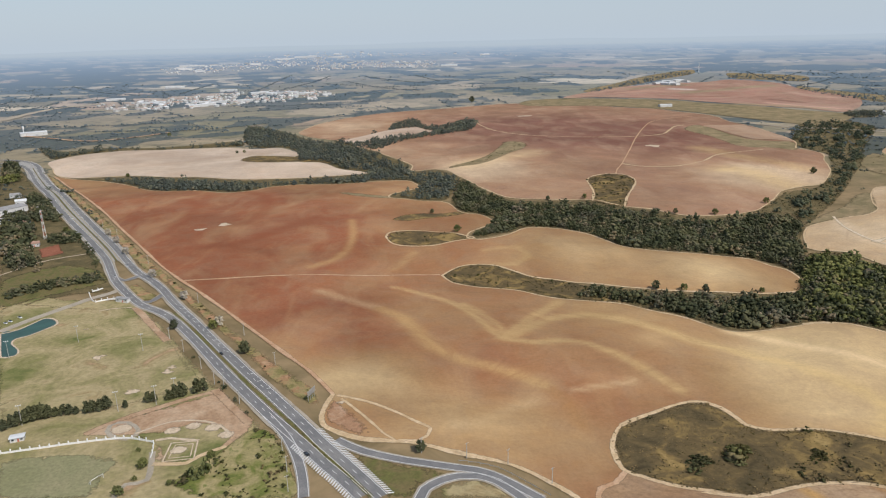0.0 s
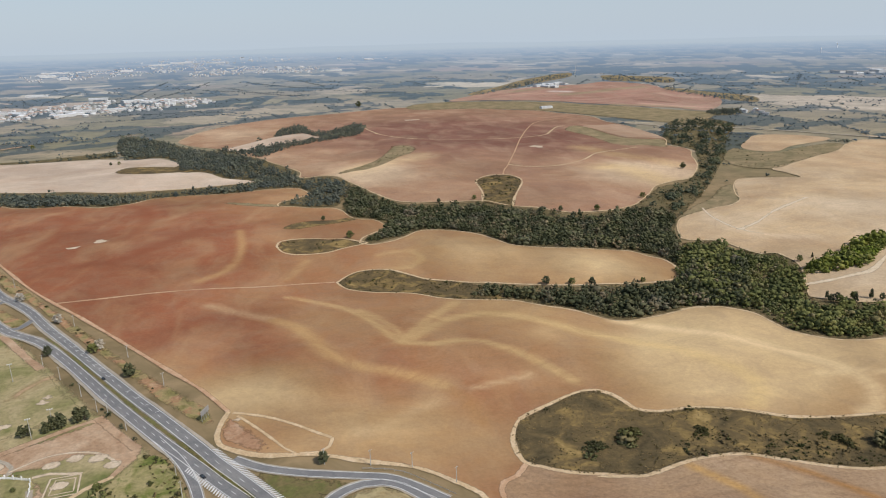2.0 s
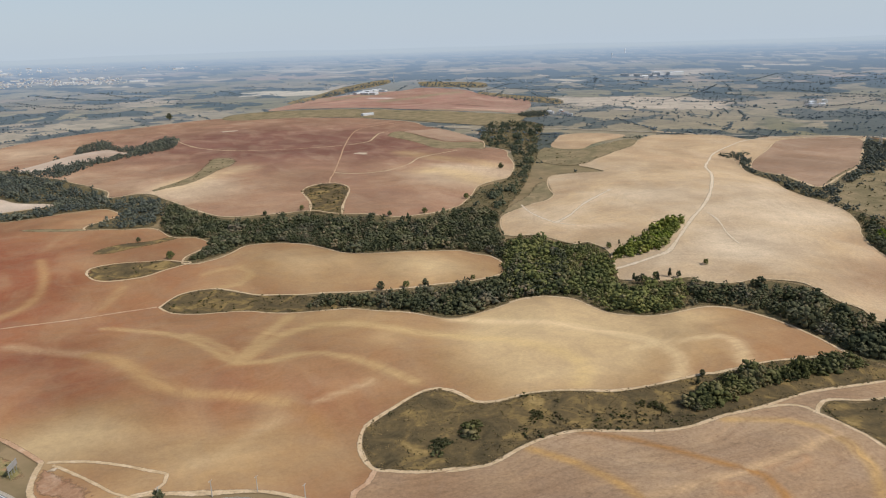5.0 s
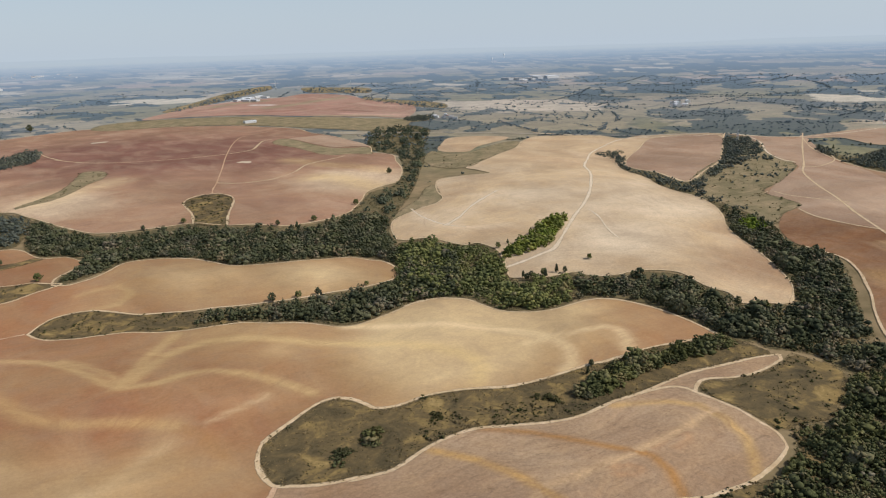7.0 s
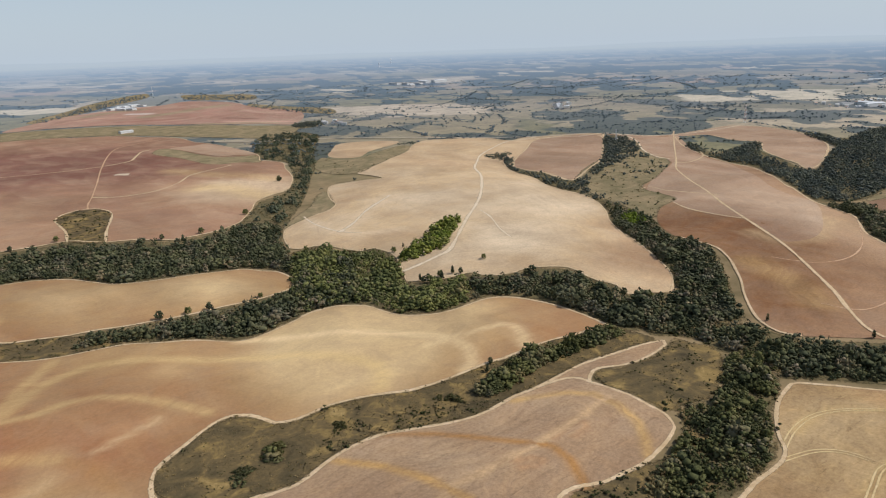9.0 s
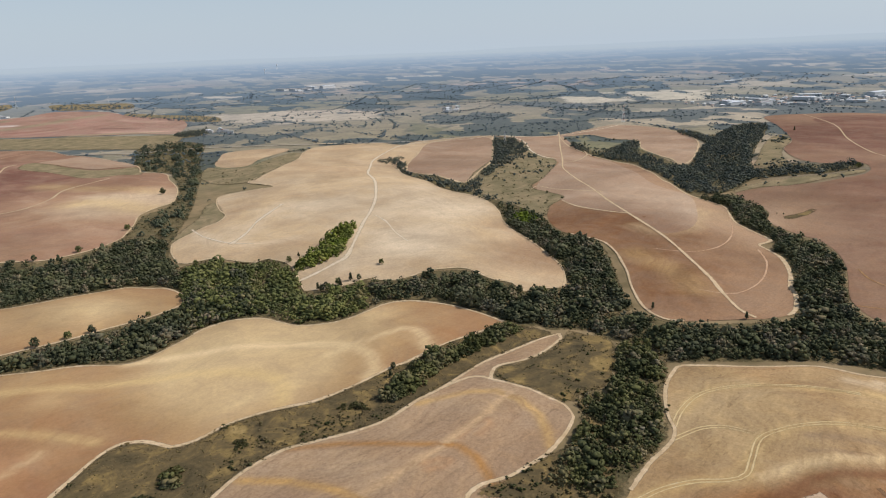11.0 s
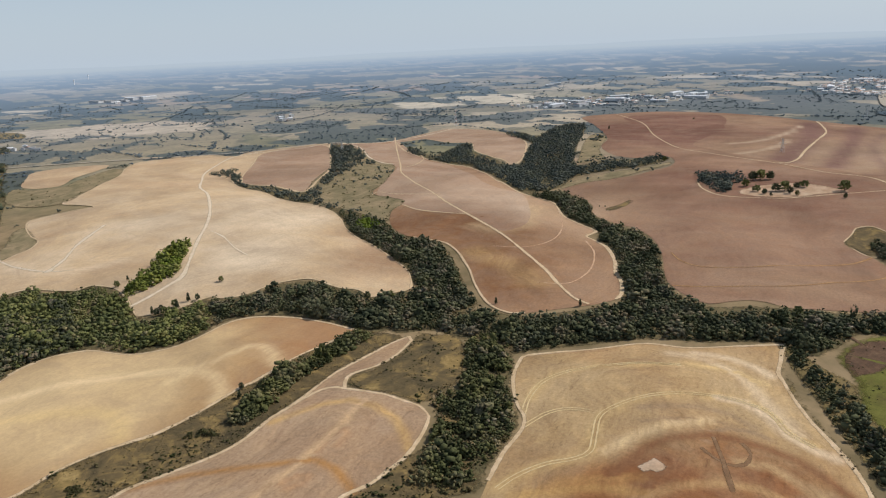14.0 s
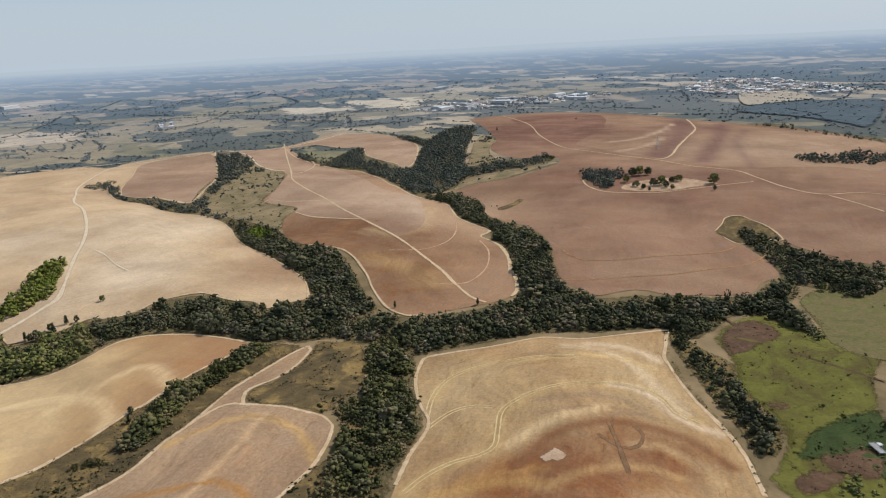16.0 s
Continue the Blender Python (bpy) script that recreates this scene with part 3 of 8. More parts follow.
plan("ramp_loop", (-14.5, 289.8), (-11.9, 298.0), (-4.0, 305.3), (5.4, 309.6), (15.0, 310.1), (24.9, 305.9), (34.0, 296.0), (37.7, 291.2))
plan("link_a", (-317.0, 633.5), (-303.6, 623.8), (-293.2, 637.7))
plan("link_b", (-268.0, 569.7), (-258.0, 569.6), (-253.2, 586.9))
plan("park_lane", (-352.6, 509.2), (-344.5, 526.4), (-332.4, 547.0), (-321.9, 564.1), (-312.1, 579.6), (-301.9, 590.3), (-296.5, 601.4))
plan("bend_apron", (-834.7, 1349.2), (-813.4, 1366.1), (-768.4, 1327.4), (-729.6, 1265.6), (-637.2, 1117.2), (-546.4, 980.6), (-544.1, 965.3), (-610.0, 1048.7), (-710.0, 1193.1), (-757.4, 1256.0), (-774.4, 1294.7), (-800.4, 1319.1))
plan("park_lawn", (-379, 553), (-357, 565), (-319, 558), (-288, 554), (-268, 557), (-230, 509), (-210, 487), (-179, 442), (-154, 406), (-170, 408), (-194, 394), (-212, 387), (-240, 380), (-257, 373), (-268, 369))
plan("lagoon", (-350, 505), (-341, 512), (-335, 526), (-331, 535), (-322, 533), (-315, 524), (-318, 515), (-326, 501), (-332, 496), (-331, 488), (-319, 476), (-316, 467), (-321, 464), (-325, 464))
plan("bare_ground", (-214, 356), (-201, 371), (-178, 383), (-158, 395), (-146, 402), (-129, 382), (-114, 365), (-114, 352), (-120, 338), (-136, 329), (-152, 324), (-160, 327), (-165, 344), (-186, 353))
plan("pitch", (-245, 331), (-237, 334), (-222, 335), (-200, 335), (-182, 330), (-178, 326), (-181, 313), (-180, 295), (-225, 298))
plan("bank", (-121, 292), (-144, 308), (-135, 318), (-123, 338), (-113, 358), (-101, 352), (-89, 334), (-82, 315), (-76, 291))
plan("verge", (-774, 1311), (-693, 1236), (-521, 991), (-410, 837), (-311, 696), (-246, 611), (-193, 542), (-154, 488), (-113, 436), (-83, 398), (-82, 380), (-117, 419), (-154, 473), (-207, 543), (-264, 619), (-315, 678), (-418, 824), (-573, 1044), (-734, 1274))
plan("farm_block", (-422, 625), (-408, 658), (-382, 673), (-338, 652), (-318, 620), (-332, 605), (-364, 578), (-383, 559))
plan("village_wood", (-567, 864), (-549, 882), (-498, 832), (-456, 743), (-412, 676), (-418, 655), (-454, 677))
plan("village_wood_b", (-629, 1052), (-565, 974), (-492, 873), (-496, 859), (-538, 890), (-578, 933), (-624, 1025))
plan("road_hedge", (-498, 888), (-467, 852), (-389, 741), (-332, 657), (-315, 632), (-323, 632), (-376, 707), (-449, 810), (-494, 868))
plan("road_scrub", (-205, 492), (-185, 470), (-158, 431), (-139, 405), (-116, 371), (-103, 360), (-105, 354), (-117, 363), (-136, 389), (-158, 417), (-187, 459))
plan("bank_trees", (-143, 307), (-134, 315), (-128, 325), (-122, 341), (-114, 338), (-118, 322), (-123, 307), (-128, 295))
plan("town_a", (-1197, 2547), (-1017, 2665), (-811, 2844), (-600, 2922), (-443, 2803), (-467, 2675), (-696, 2572), (-882, 2457), (-1064, 2421))
plan("town_b", (-1381, 3676), (-1024, 3984), (-722, 4246), (-515, 4176), (-666, 3898), (-1016, 3604), (-1259, 3488))
plan("town_c", (-654, 3824), (-430, 3981), (-116, 3939), (68, 3811), (-51, 3689), (-369, 3674), (-591, 3609))
plan("town_d", (2779, -100), (3007, -192), (3052, -300), (2956, -489), (2716, -627), (2624, -624), (2642, -441), (2654, -264))
plan("town_e", (2444, 916), (2575, 737), (2676, 583), (2701, 413), (2777, 207), (2600, 194), (2498, 382), (2430, 531), (2311, 743))
plan("town_f", (1159, 1866), (1235, 1855), (1276, 1791), (1198, 1683), (1133, 1703))
plan("town_g", (1930, 1691), (1979, 1653), (2052, 1582), (2011, 1454), (1875, 1469))
plan("town_h", (831, 2934), (943, 2957), (1092, 2916), (1058, 2823), (914, 2791))
plan("town_i", (2034, 2692), (2194, 2611), (2301, 2511), (2219, 2420), (2075, 2505))
plan("town_j", (-1123, 4252), (-751, 4421), (-270, 4496), (408, 4234), (392, 4068), (-254, 4201), (-704, 4135))
plan("ramp_green", (-52, 330), (-28, 320), (-4, 314), (-1, 311), (-13, 302), (-19, 291), (-29, 290))
plan("loop_green", (-10, 290), (-7, 297), (2, 304), (15, 307), (25, 302), (31, 292))

# ---- terrain ----
CREEKS = [PLAN[n] for n in PLAN if n.startswith("creek")]


def seg_dist(X, Y, line):
    d = np.full(X.shape, 1e9)
    for (ax, ay), (bx, by) in zip(line[:-1], line[1:]):
        vx, vy = bx - ax, by - ay
        t = np.clip(((X - ax) * vx + (Y - ay) * vy) / (vx * vx + vy * vy + 1e-9), 0, 1)
        d = np.minimum(d, np.hypot(X - ax - t * vx, Y - ay - t * vy))
    return d


def height(X, Y):
    """The lie of the land: creeks sunk into gentle swells, and a far rim raised to the horizon to fit the camera's
    view.
    """
    X, Y = np.asarray(X, float), np.asarray(Y, float)
    d = np.full(X.shape, 1e9)
    for line in CREEKS:
        d = np.minimum(d, seg_dist(X, Y, line))
    h = -11.0 * np.exp(-(d / 105.0) ** 2)
    h += 2.5 * np.sin(X / 190.0 + 0.6) * np.sin(Y / 230.0 + 1.1) + 1.2 * np.sin(X / 83.0 - Y / 97.0)
    r = np.hypot(X, Y)
    s = np.clip((r - 2500.0) / 2450.0, 0, 1)
    return h * np.clip((4000 - r) / 1000, 0, 1) + 196.0 * s ** 1.25


def at(x, y):
    return float(height(x, y))


def curve(points, step=8.0, closed=False):
    """A smooth line through the points, with a point every few metres."""
    p = np.array(points, float)
    n = len(p)
    out = []
    for i in range(n if closed else n - 1):
        a, b, c, d = (p[(i + k) % n] if closed else p[min(max(i + k, 0), n - 1)] for k in (-1, 0, 1, 2))
        m = max(1, int(np.hypot(*(c - b)) / step))
        for t in np.arange(m) / m:
            out.append(0.5 * (2 * b + (c - a) * t + (2 * a - 5 * b + 4 * c - d) * t * t + (3 * b - a - 3 * c + d) * t ** 3))
    if not closed:
        out.append(p[-1])
    return np.array(out)


def inside(X, Y, poly):
    X, Y = np.asarray(X), np.asarray(Y)
    hit = np.zeros(X.shape, bool)
    px, py = poly[:, 0], poly[:, 1]
    qx, qy = np.roll(px, -1), np.roll(py, -1)
    for ax, ay, bx, by in zip(px, py, qx, qy):
        cross = (ay > Y) != (by > Y)
        if cross.any():
            hit ^= cross & (X < (bx - ax) * (Y - ay) / (by - ay + 1e-12) + ax)
    return hit


# ---- materials ----
def shader(name, rough=0.9, specular=0.2):
    m = bpy.data.materials.new(name)
    m.use_nodes = True
    n = m.node_tree.nodes
    p = n["Principled BSDF"]
    p.inputs["Roughness"].default_value = rough
    p.inputs["Specular IOR Level"].default_value = specular
    return m, n, m.node_tree.links, p


def noise_node(n, l, scale, detail=4.0, rough=0.55, distort=0.0, squash=None):
    g = n.new("ShaderNodeNewGeometry")
    t = n.new("ShaderNodeTexNoise")
    t.inputs["Scale"].default_value, t.inputs["Detail"].default_value = scale, detail
    t.inputs["Roughness"].default_value, t.inputs["Distortion"].default_value = rough, distort
    if squash:
        mp = n.new("ShaderNodeMapping")
        mp.inputs["Rotation"].default_value, mp.inputs["Scale"].default_value = (0, 0, squash[0]), (squash[1], squash[2], 1)
        l.new(g.outputs["Position"], mp.inputs[0])
        l.new(mp.outputs[0], t.inputs["Vector"])
    else:
        l.new(g.outputs["Position"], t.inputs["Vector"])
    return t.outputs["Fac"]


def ramp(n, l, fac, stops):
    r = n.new("ShaderNodeValToRGB")
    el = r.color_ramp.elements
    while len(el) < len(stops):
        el.new(0.5)
    for e_, (pos, col) in zip(el, stops):
        e_.position, e_.color = pos, (*col, 1)
    l.new(fac, r.inputs[0])
    return r.outputs[0]


def span(n, l, value, a, b, lo=0.0, hi=1.0):
    r = n.new("ShaderNodeMapRange")
    for k, v in zip(("From Min", "From Max", "To Min", "To Max"), (a, b, lo, hi)):
        r.inputs[k].default_value = v
    l.new(value, r.inputs["Value"])
    return r.outputs["Result"]


def blend(n, l, fac, a, b, mode="MIX"):
    x = n.new("ShaderNodeMix")
    x.data_type, x.blend_type = "RGBA", mode
    for sock, v in ((x.inputs["Factor"], fac), (x.inputs["A"], a), (x.inputs["B"], b)):
        if isinstance(v, (int, float)):
            sock.default_value = v
        elif isinstance(v, tuple):
            sock.default_value = (*v, 1)
        else:
            l.new(v, sock)
    return x.outputs["Result"]


def bump(n, l, p, fac, strength, distance):
    k = n.new("ShaderNodeBump")
    k.inputs["Strength"].default_value, k.inputs["Distance"].default_value = strength, distance
    l.new(fac, k.inputs["Height"])
    l.new(k.outputs[0], p.inputs["Normal"])


def attribute(n, name):
    a = n.new("ShaderNodeAttribute")
    a.attribute_name = name
    return a.outputs["Fac"]


def soil(name, tan, red, pale, grain=1.0):
    """Ploughed earth: two soils by the 'tone' of the place, washed bands by 'band', drag marks and fine clods."""
    m, n, l, p = shader(name, 0.95, 0.1)
    big = noise_node(n, l, 0.011, 4, 0.55, 0.8)
    mid = noise_node(n, l, 0.022, 4, 0.55, 0.6, (0.5, 1.0, 0.45))
    drag = noise_node(n, l, 0.10, 4, 0.6, 0.5, (-0.5, 0.15, 1.0))
    fine = noise_node(n, l, 0.42, 6, 0.78)
    # passes of the plough, side by side along the edge of the field
    g = n.new("ShaderNodeNewGeometry")
    far_ = n.new("ShaderNodeVectorMath")
    far_.operation = "SCALE"
    far_.inputs["Scale"].default_value = 0.016
    l.new(g.outputs["Position"], far_.inputs[0])
    xyz, across = n.new("ShaderNodeSeparateXYZ"), n.new("ShaderNodeCombineXYZ")
    l.new(far_.outputs[0], xyz.inputs[0])
    l.new(xyz.outputs["X"], across.inputs["X"])
    l.new(xyz.outputs["Y"], across.inputs["Y"])
    wander = n.new("ShaderNodeMath")
    wander.operation = "MULTIPLY_ADD"
    wander.inputs[1].default_value = 9.0
    l.new(noise_node(n, l, 0.018, 3, 0.5), wander.inputs[0])
    l.new(span(n, l, attribute(n, "rim"), 0, 100, 0, 18), wander.inputs[2])
    l.new(wander.outputs[0], across.inputs["Z"])
    passes = n.new("ShaderNodeTexNoise")
    passes.inputs["Scale"].default_value, passes.inputs["Detail"].default_value, passes.inputs["Roughness"].default_value = 1.0, 5, 0.68
    l.new(across.outputs[0], passes.inputs["Vector"])
    passes = passes.outputs["Fac"]
    tone = n.new("ShaderNodeMath")
    tone.operation = "ADD"
    l.new(attribute(n, "tone"), tone.inputs[0])
    l.new(span(n, l, big, 0.3, 0.7, -0.2, 0.2), tone.inputs[1])
    base = ramp(n, l, span(n, l, tone.outputs[0], -0.6, 1.0), [(0.0, pale), (0.375, tan), (0.66, tuple((a + b_) / 2 for a, b_ in zip(tan, red))), (1.0, red)])
    base = blend(n, l, span(n, l, mid, 0.46, 0.74, 0.0, 0.34), base, pale)
    # a thin veil of grey stubble and dust lies over the ploughed earth, thicker in places
    veil = noise_node(n, l, 0.035, 6, 0.66, 1.2)
    base = blend(n, l, span(n, l, veil, 0.40, 0.66, 0.0, 0.28), base, tuple(0.62 * (c + 0.02) + 0.38 * 0.62 * sum(tan) / 3 for c in tuple(0.8 * v for v in tan)))
    scuff = noise_node(n, l, 0.22, 5, 0.7, 1.5, (0.9, 0.35, 1.0))
    base = blend(n, l, span(n, l, scuff, 0.56, 0.72, 0.0, 0.5 * grain), base, blend(n, l, 1.0, base, (0.68, 0.66, 0.66), "MULTIPLY"))
    band = n.new("ShaderNodeMath")
    band.operation = "MULTIPLY"
    l.new(attribute(n, "band"), band.inputs[0])
    l.new(span(n, l, passes, 0.36, 0.58, 0.65, 1.0), band.inputs[1])
    col = n.new("ShaderNodeAttribute")
    col.attribute_name = "band_colour"
    base = blend(n, l, band.outputs[0], base, col.outputs["Color"])
    base = blend(n, l, span(n, l, passes, 0.50, 0.70, 0.0, 0.38 * grain), base, blend(n, l, 1.0, base, (1.22, 1.20, 1.14), "MULTIPLY"))
    base = blend(n, l, span(n, l, passes, 0.30, 0.48, 0.42 * grain, 0.0), base, blend(n, l, 1.0, base, (0.80, 0.76, 0.74), "MULTIPLY"))
    base = blend(n, l, span(n, l, drag, 0.50, 0.68, 0.0, 0.16 * grain), base, blend(n, l, 1.0, base, (1.22, 1.24, 1.26), "MULTIPLY"))
    base = blend(n, l, span(n, l, drag, 0.32, 0.48, 0.16 * grain, 0.0), base, blend(n, l, 1.0, base, (0.76, 0.73, 0.70), "MULTIPLY"))
    base = blend(n, l, span(n, l, fine, 0.36, 0.64), blend(n, l, 1.0, base, (1 - 0.14 * min(grain, 1.2), 1 - 0.15 * min(grain, 1.2), 1 - 0.16 * min(grain, 1.2)), "MULTIPLY"), blend(n, l, 1.0, base, (1 + 0.13 * min(grain, 1.2),) * 3, "MULTIPLY"))
    reach = noise_node(n, l, 0.0065, 3, 0.5, 0.9)
    base = blend(n, l, span(n, l, reach, 0.36, 0.64), blend(n, l, 1.0, base, (0.86, 0.84, 0.83), "MULTIPLY"), blend(n, l, 1.0, base, (1.13, 1.13, 1.13), "MULTIPLY"))
    l.new(base, p.inputs["Base Color"])
    bump(n, l, p, fine, 0.3, 0.4)
    return m


def cover(name, stops, scale=0.05, fine=0.7, rough=0.95, relief=0.5, worn=True):
    """Grass, scrub or worn ground: patches over several metres and a fine mottle."""
    m, n, l, p = shader(name, rough, 0.1)
    big = noise_node(n, l, scale, 5, 0.62, 0.7)
    tiny = noise_node(n, l, fine, 5, 0.7)
    c = ramp(n, l, span(n, l, big, 0.28, 0.72), stops)
    c = blend(n, l, span(n, l, tiny, 0.3, 0.7, 0.0, 0.75), blend(n, l, 1.0, c, (1.2, 1.18, 1.15), "MULTIPLY"), blend(n, l, 1.0, c, (0.62, 0.63, 0.62), "MULTIPLY"))
    l.new(c, p.inputs["Base Color"])
    bump(n, l, p, tiny, 0.6, relief)
    if worn:  # the strip frays out into the ground beside it
        fray = n.new("ShaderNodeMath")
        fray.operation = "ADD"
        l.new(attribute(n, "middle"), fray.inputs[0])
        l.new(span(n, l, noise_node(n, l, 0.35, 4, 0.65), 0.25, 0.75, -0.42, 0.42), fray.inputs[1])
        clear, mix = n.new("ShaderNodeBsdfTransparent"), n.new("ShaderNodeMixShader")
        l.new(span(n, l, fray.outputs[0], 0.05, 0.6), mix.inputs[0])
        l.new(clear.outputs[0], mix.inputs[1])
        l.new(p.outputs[0], mix.inputs[2])
        l.new(mix.outputs[0], n["Material Output"].inputs["Surface"])
    return m


def leaves(name, stops, rough=0.9):
    """Foliage whose tint differs from tree to tree, and a little from spray to spray."""
    m, n, l, p = shader(name, rough, 0.06)
    g = n.new("ShaderNodeNewGeometry")
    mixed = n.new("ShaderNodeMath")
    mixed.operation = "MULTIPLY_ADD"
    mixed.inputs[1].default_value = 0.86
    l.new(attribute(n, "tint"), mixed.inputs[0])
    l.new(span(n, l, g.outputs["Random Per Island"], 0, 1, 0.0, 0.14), mixed.inputs[2])
    c = ramp(n, l, mixed.outputs[0], stops)
    big = noise_node(n, l, 0.035, 4, 0.6)
    c = blend(n, l, span(n, l, big, 0.36, 0.62, 0.0, 0.9), c, blend(n, l, 1.0, c, (1.45, 1.35, 1.08), "MULTIPLY"))
    tiny = noise_node(n, l, 1.2, 3, 0.7)
    c = blend(n, l, span(n, l, tiny, 0.35, 0.65, 0.0, 0.7), blend(n, l, 1.0, c, (1.10, 1.10, 1.08), "MULTIPLY"), blend(n, l, 1.0, c, (0.78, 0.78, 0.80), "MULTIPLY"))
    l.new(c, p.inputs["Base Color"])
    return m


def plain(name, colour, rough=0.6, specular=0.4, metal=0.0, vary=0.12, scale=0.8):
    m, n, l, p = shader(name, rough, specular)
    p.inputs["Metallic"].default_value = metal
    f = noise_node(n, l, scale, 4, 0.6)
    dark = tuple(c * (1 - 2 * vary) for c in colour)
    l.new(blend(n, l, span(n, l, f, 0.3, 0.7), dark, colour), p.inputs["Base Color"])
    return m


M_TAN = soil("ploughed_tan_soil", (0.375, 0.232, 0.110), (0.262, 0.098, 0.048), (0.515, 0.368, 0.195), 0.6)
M_HILL = soil("ploughed_red_soil", (0.355, 0.212, 0.126), (0.205, 0.096, 0.066), (0.51, 0.375, 0.245), 0.8)
M_PALE = soil("pale_dry_soil", (0.515, 0.405, 0.305), (0.38, 0.24, 0.155), (0.60, 0.50, 0.40), 0.7)
M_DOME = soil("dry_tan_soil", (0.490, 0.350, 0.205), (0.345, 0.205, 0.115), (0.590, 0.465, 0.318), 0.9)
M_RIDGE = soil("brown_soil", (0.365, 0.232, 0.138), (0.205, 0.098, 0.044), (0.39, 0.26, 0.15))
M_PLUM = soil("plum_brown_soil", (0.312, 0.193, 0.114), (0.178, 0.084, 0.054), (0.37, 0.255, 0.165), 0.9)
M_PINK = soil("pinkish_dry_soil", (0.425, 0.298, 0.198), (0.30, 0.182, 0.112), (0.51, 0.395, 0.285), 0.9)
M_WORKS = soil("bare_site_soil", (0.40, 0.275, 0.20), (0.33, 0.170, 0.125), (0.27, 0.235, 0.15), 1.3)
M_SQUARE = soil("stubble_soil", (0.405, 0.272, 0.132), (0.235, 0.100, 0.040), (0.50, 0.365, 0.20), 2.0)
M_SPUR = soil("brown_stubble_soil", (0.362, 0.245, 0.148), (0.26, 0.140, 0.068), (0.43, 0.305, 0.18), 1.9)
M_TRACK = cover("pale_sandy_track", [(0.0, (0.43, 0.305, 0.175)), (0.5, (0.53, 0.395, 0.245)), (1.0, (0.62, 0.48, 0.325))], 0.15, 0.9, relief=0.1, worn=True)
M_CREAM = cover("cream_track", [(0.0, (0.52, 0.41, 0.28)), (0.5, (0.61, 0.50, 0.36)), (1.0, (0.68, 0.57, 0.44))], 0.15, 0.9, relief=0.1)
M_RUT = cover("pale_straw_rut", [(0.0, (0.48, 0.35, 0.17)), (0.5, (0.57, 0.43, 0.225)), (1.0, (0.64, 0.50, 0.30))], 0.15, 0.9, relief=0.1)
M_RUT_DARK = cover("dark_damp_rut", [(0.0, (0.15, 0.085, 0.045)), (0.5, (0.195, 0.115, 0.062)), (1.0, (0.25, 0.155, 0.09))], 0.15, 0.9, relief=0.1)
M_REDTRACK = cover("reddish_dirt_track", [(0.0, (0.38, 0.22, 0.125)), (0.5, (0.47, 0.30, 0.185)), (1.0, (0.55, 0.385, 0.26))], 0.1, 0.9, relief=0.1, worn=True)
M_SCRUB = cover("dry_scrub", [(0.0, (0.089, 0.072, 0.031)), (0.4, (0.147, 0.110, 0.048)), (0.7, (0.215, 0.155, 0.068)), (1.0, (0.105, 0.100, 0.037))], 0.045, 0.5)
M_MEADOW = cover("rough_meadow", [(0.0, (0.062, 0.049, 0.026)), (0.3, (0.098, 0.074, 0.038)), (0.55, (0.142, 0.102, 0.048)), (0.75, (0.235, 0.162, 0.064)), (1.0, (0.33, 0.235, 0.100))], 0.05, 0.3)
M_OLIVE = cover("dry_olive_grass", [(0.0, (0.140, 0.118, 0.060)), (0.35, (0.205, 0.165, 0.090)), (0.65, (0.265, 0.205, 0.116)), (1.0, (0.34, 0.25, 0.150))], 0.03, 0.3)
M_REDEARTH = cover("scraped_red_earth", [(0.0, (0.28, 0.150, 0.085)), (0.6, (0.36, 0.215, 0.130)), (1.0, (0.45, 0.31, 0.21))], 0.09, 0.6, relief=0.2)
M_LITTER = cover("leaf_litter", [(0.0, (0.075, 0.066, 0.033)), (0.5, (0.130, 0.104, 0.052)), (1.0, (0.20, 0.148, 0.076))], 0.06, 0.4)
M_PASTURE = cover("green_pasture", [(0.0, (0.095, 0.064, 0.030)), (0.25, (0.104, 0.088, 0.028)), (0.55, (0.132, 0.130, 0.030)), (1.0, (0.172, 0.162, 0.043))], 0.035, 0.35)
M_LAWN = cover("dry_lawn", [(0.0, (0.130, 0.145, 0.048)), (0.25, (0.215, 0.200, 0.085)), (0.5, (0.31, 0.26, 0.135)), (0.7, (0.38, 0.31, 0.175)), (0.85, (0.29, 0.22, 0.115)), (1.0, (0.44, 0.29, 0.185))], 0.028, 0.35)
M_PITCH = cover("mown_pitch", [(0.0, (0.20, 0.198, 0.10)), (0.5, (0.245, 0.235, 0.13)), (1.0, (0.29, 0.26, 0.155))], 0.03, 0.5)
# canopy green turned blue: the haze over it is put into the colour
M_PLANTATION = cover("hazed_plantation", [(0.0, (0.058, 0.082, 0.098)), (0.5, (0.074, 0.102, 0.122)), (1.0, (0.095, 0.125, 0.142))], 0.02, 0.1)
M_DAMP = cover("damp_reeds", [(0.0, (0.030, 0.045, 0.015)), (0.5, (0.050, 0.072, 0.022)), (1.0, (0.075, 0.092, 0.032))], 0.08, 0.7)
M_BARE = cover("bare_reddish_earth", [(0.0, (0.30, 0.185, 0.11)), (0.5, (0.42, 0.285, 0.185)), (1.0, (0.51, 0.38, 0.265))], 0.05, 0.5)
M_MUD = cover("dark_mud", [(0.0, (0.070, 0.044, 0.028)), (0.5, (0.115, 0.068, 0.042)), (1.0, (0.165, 0.105, 0.062))], 0.08, 0.5)
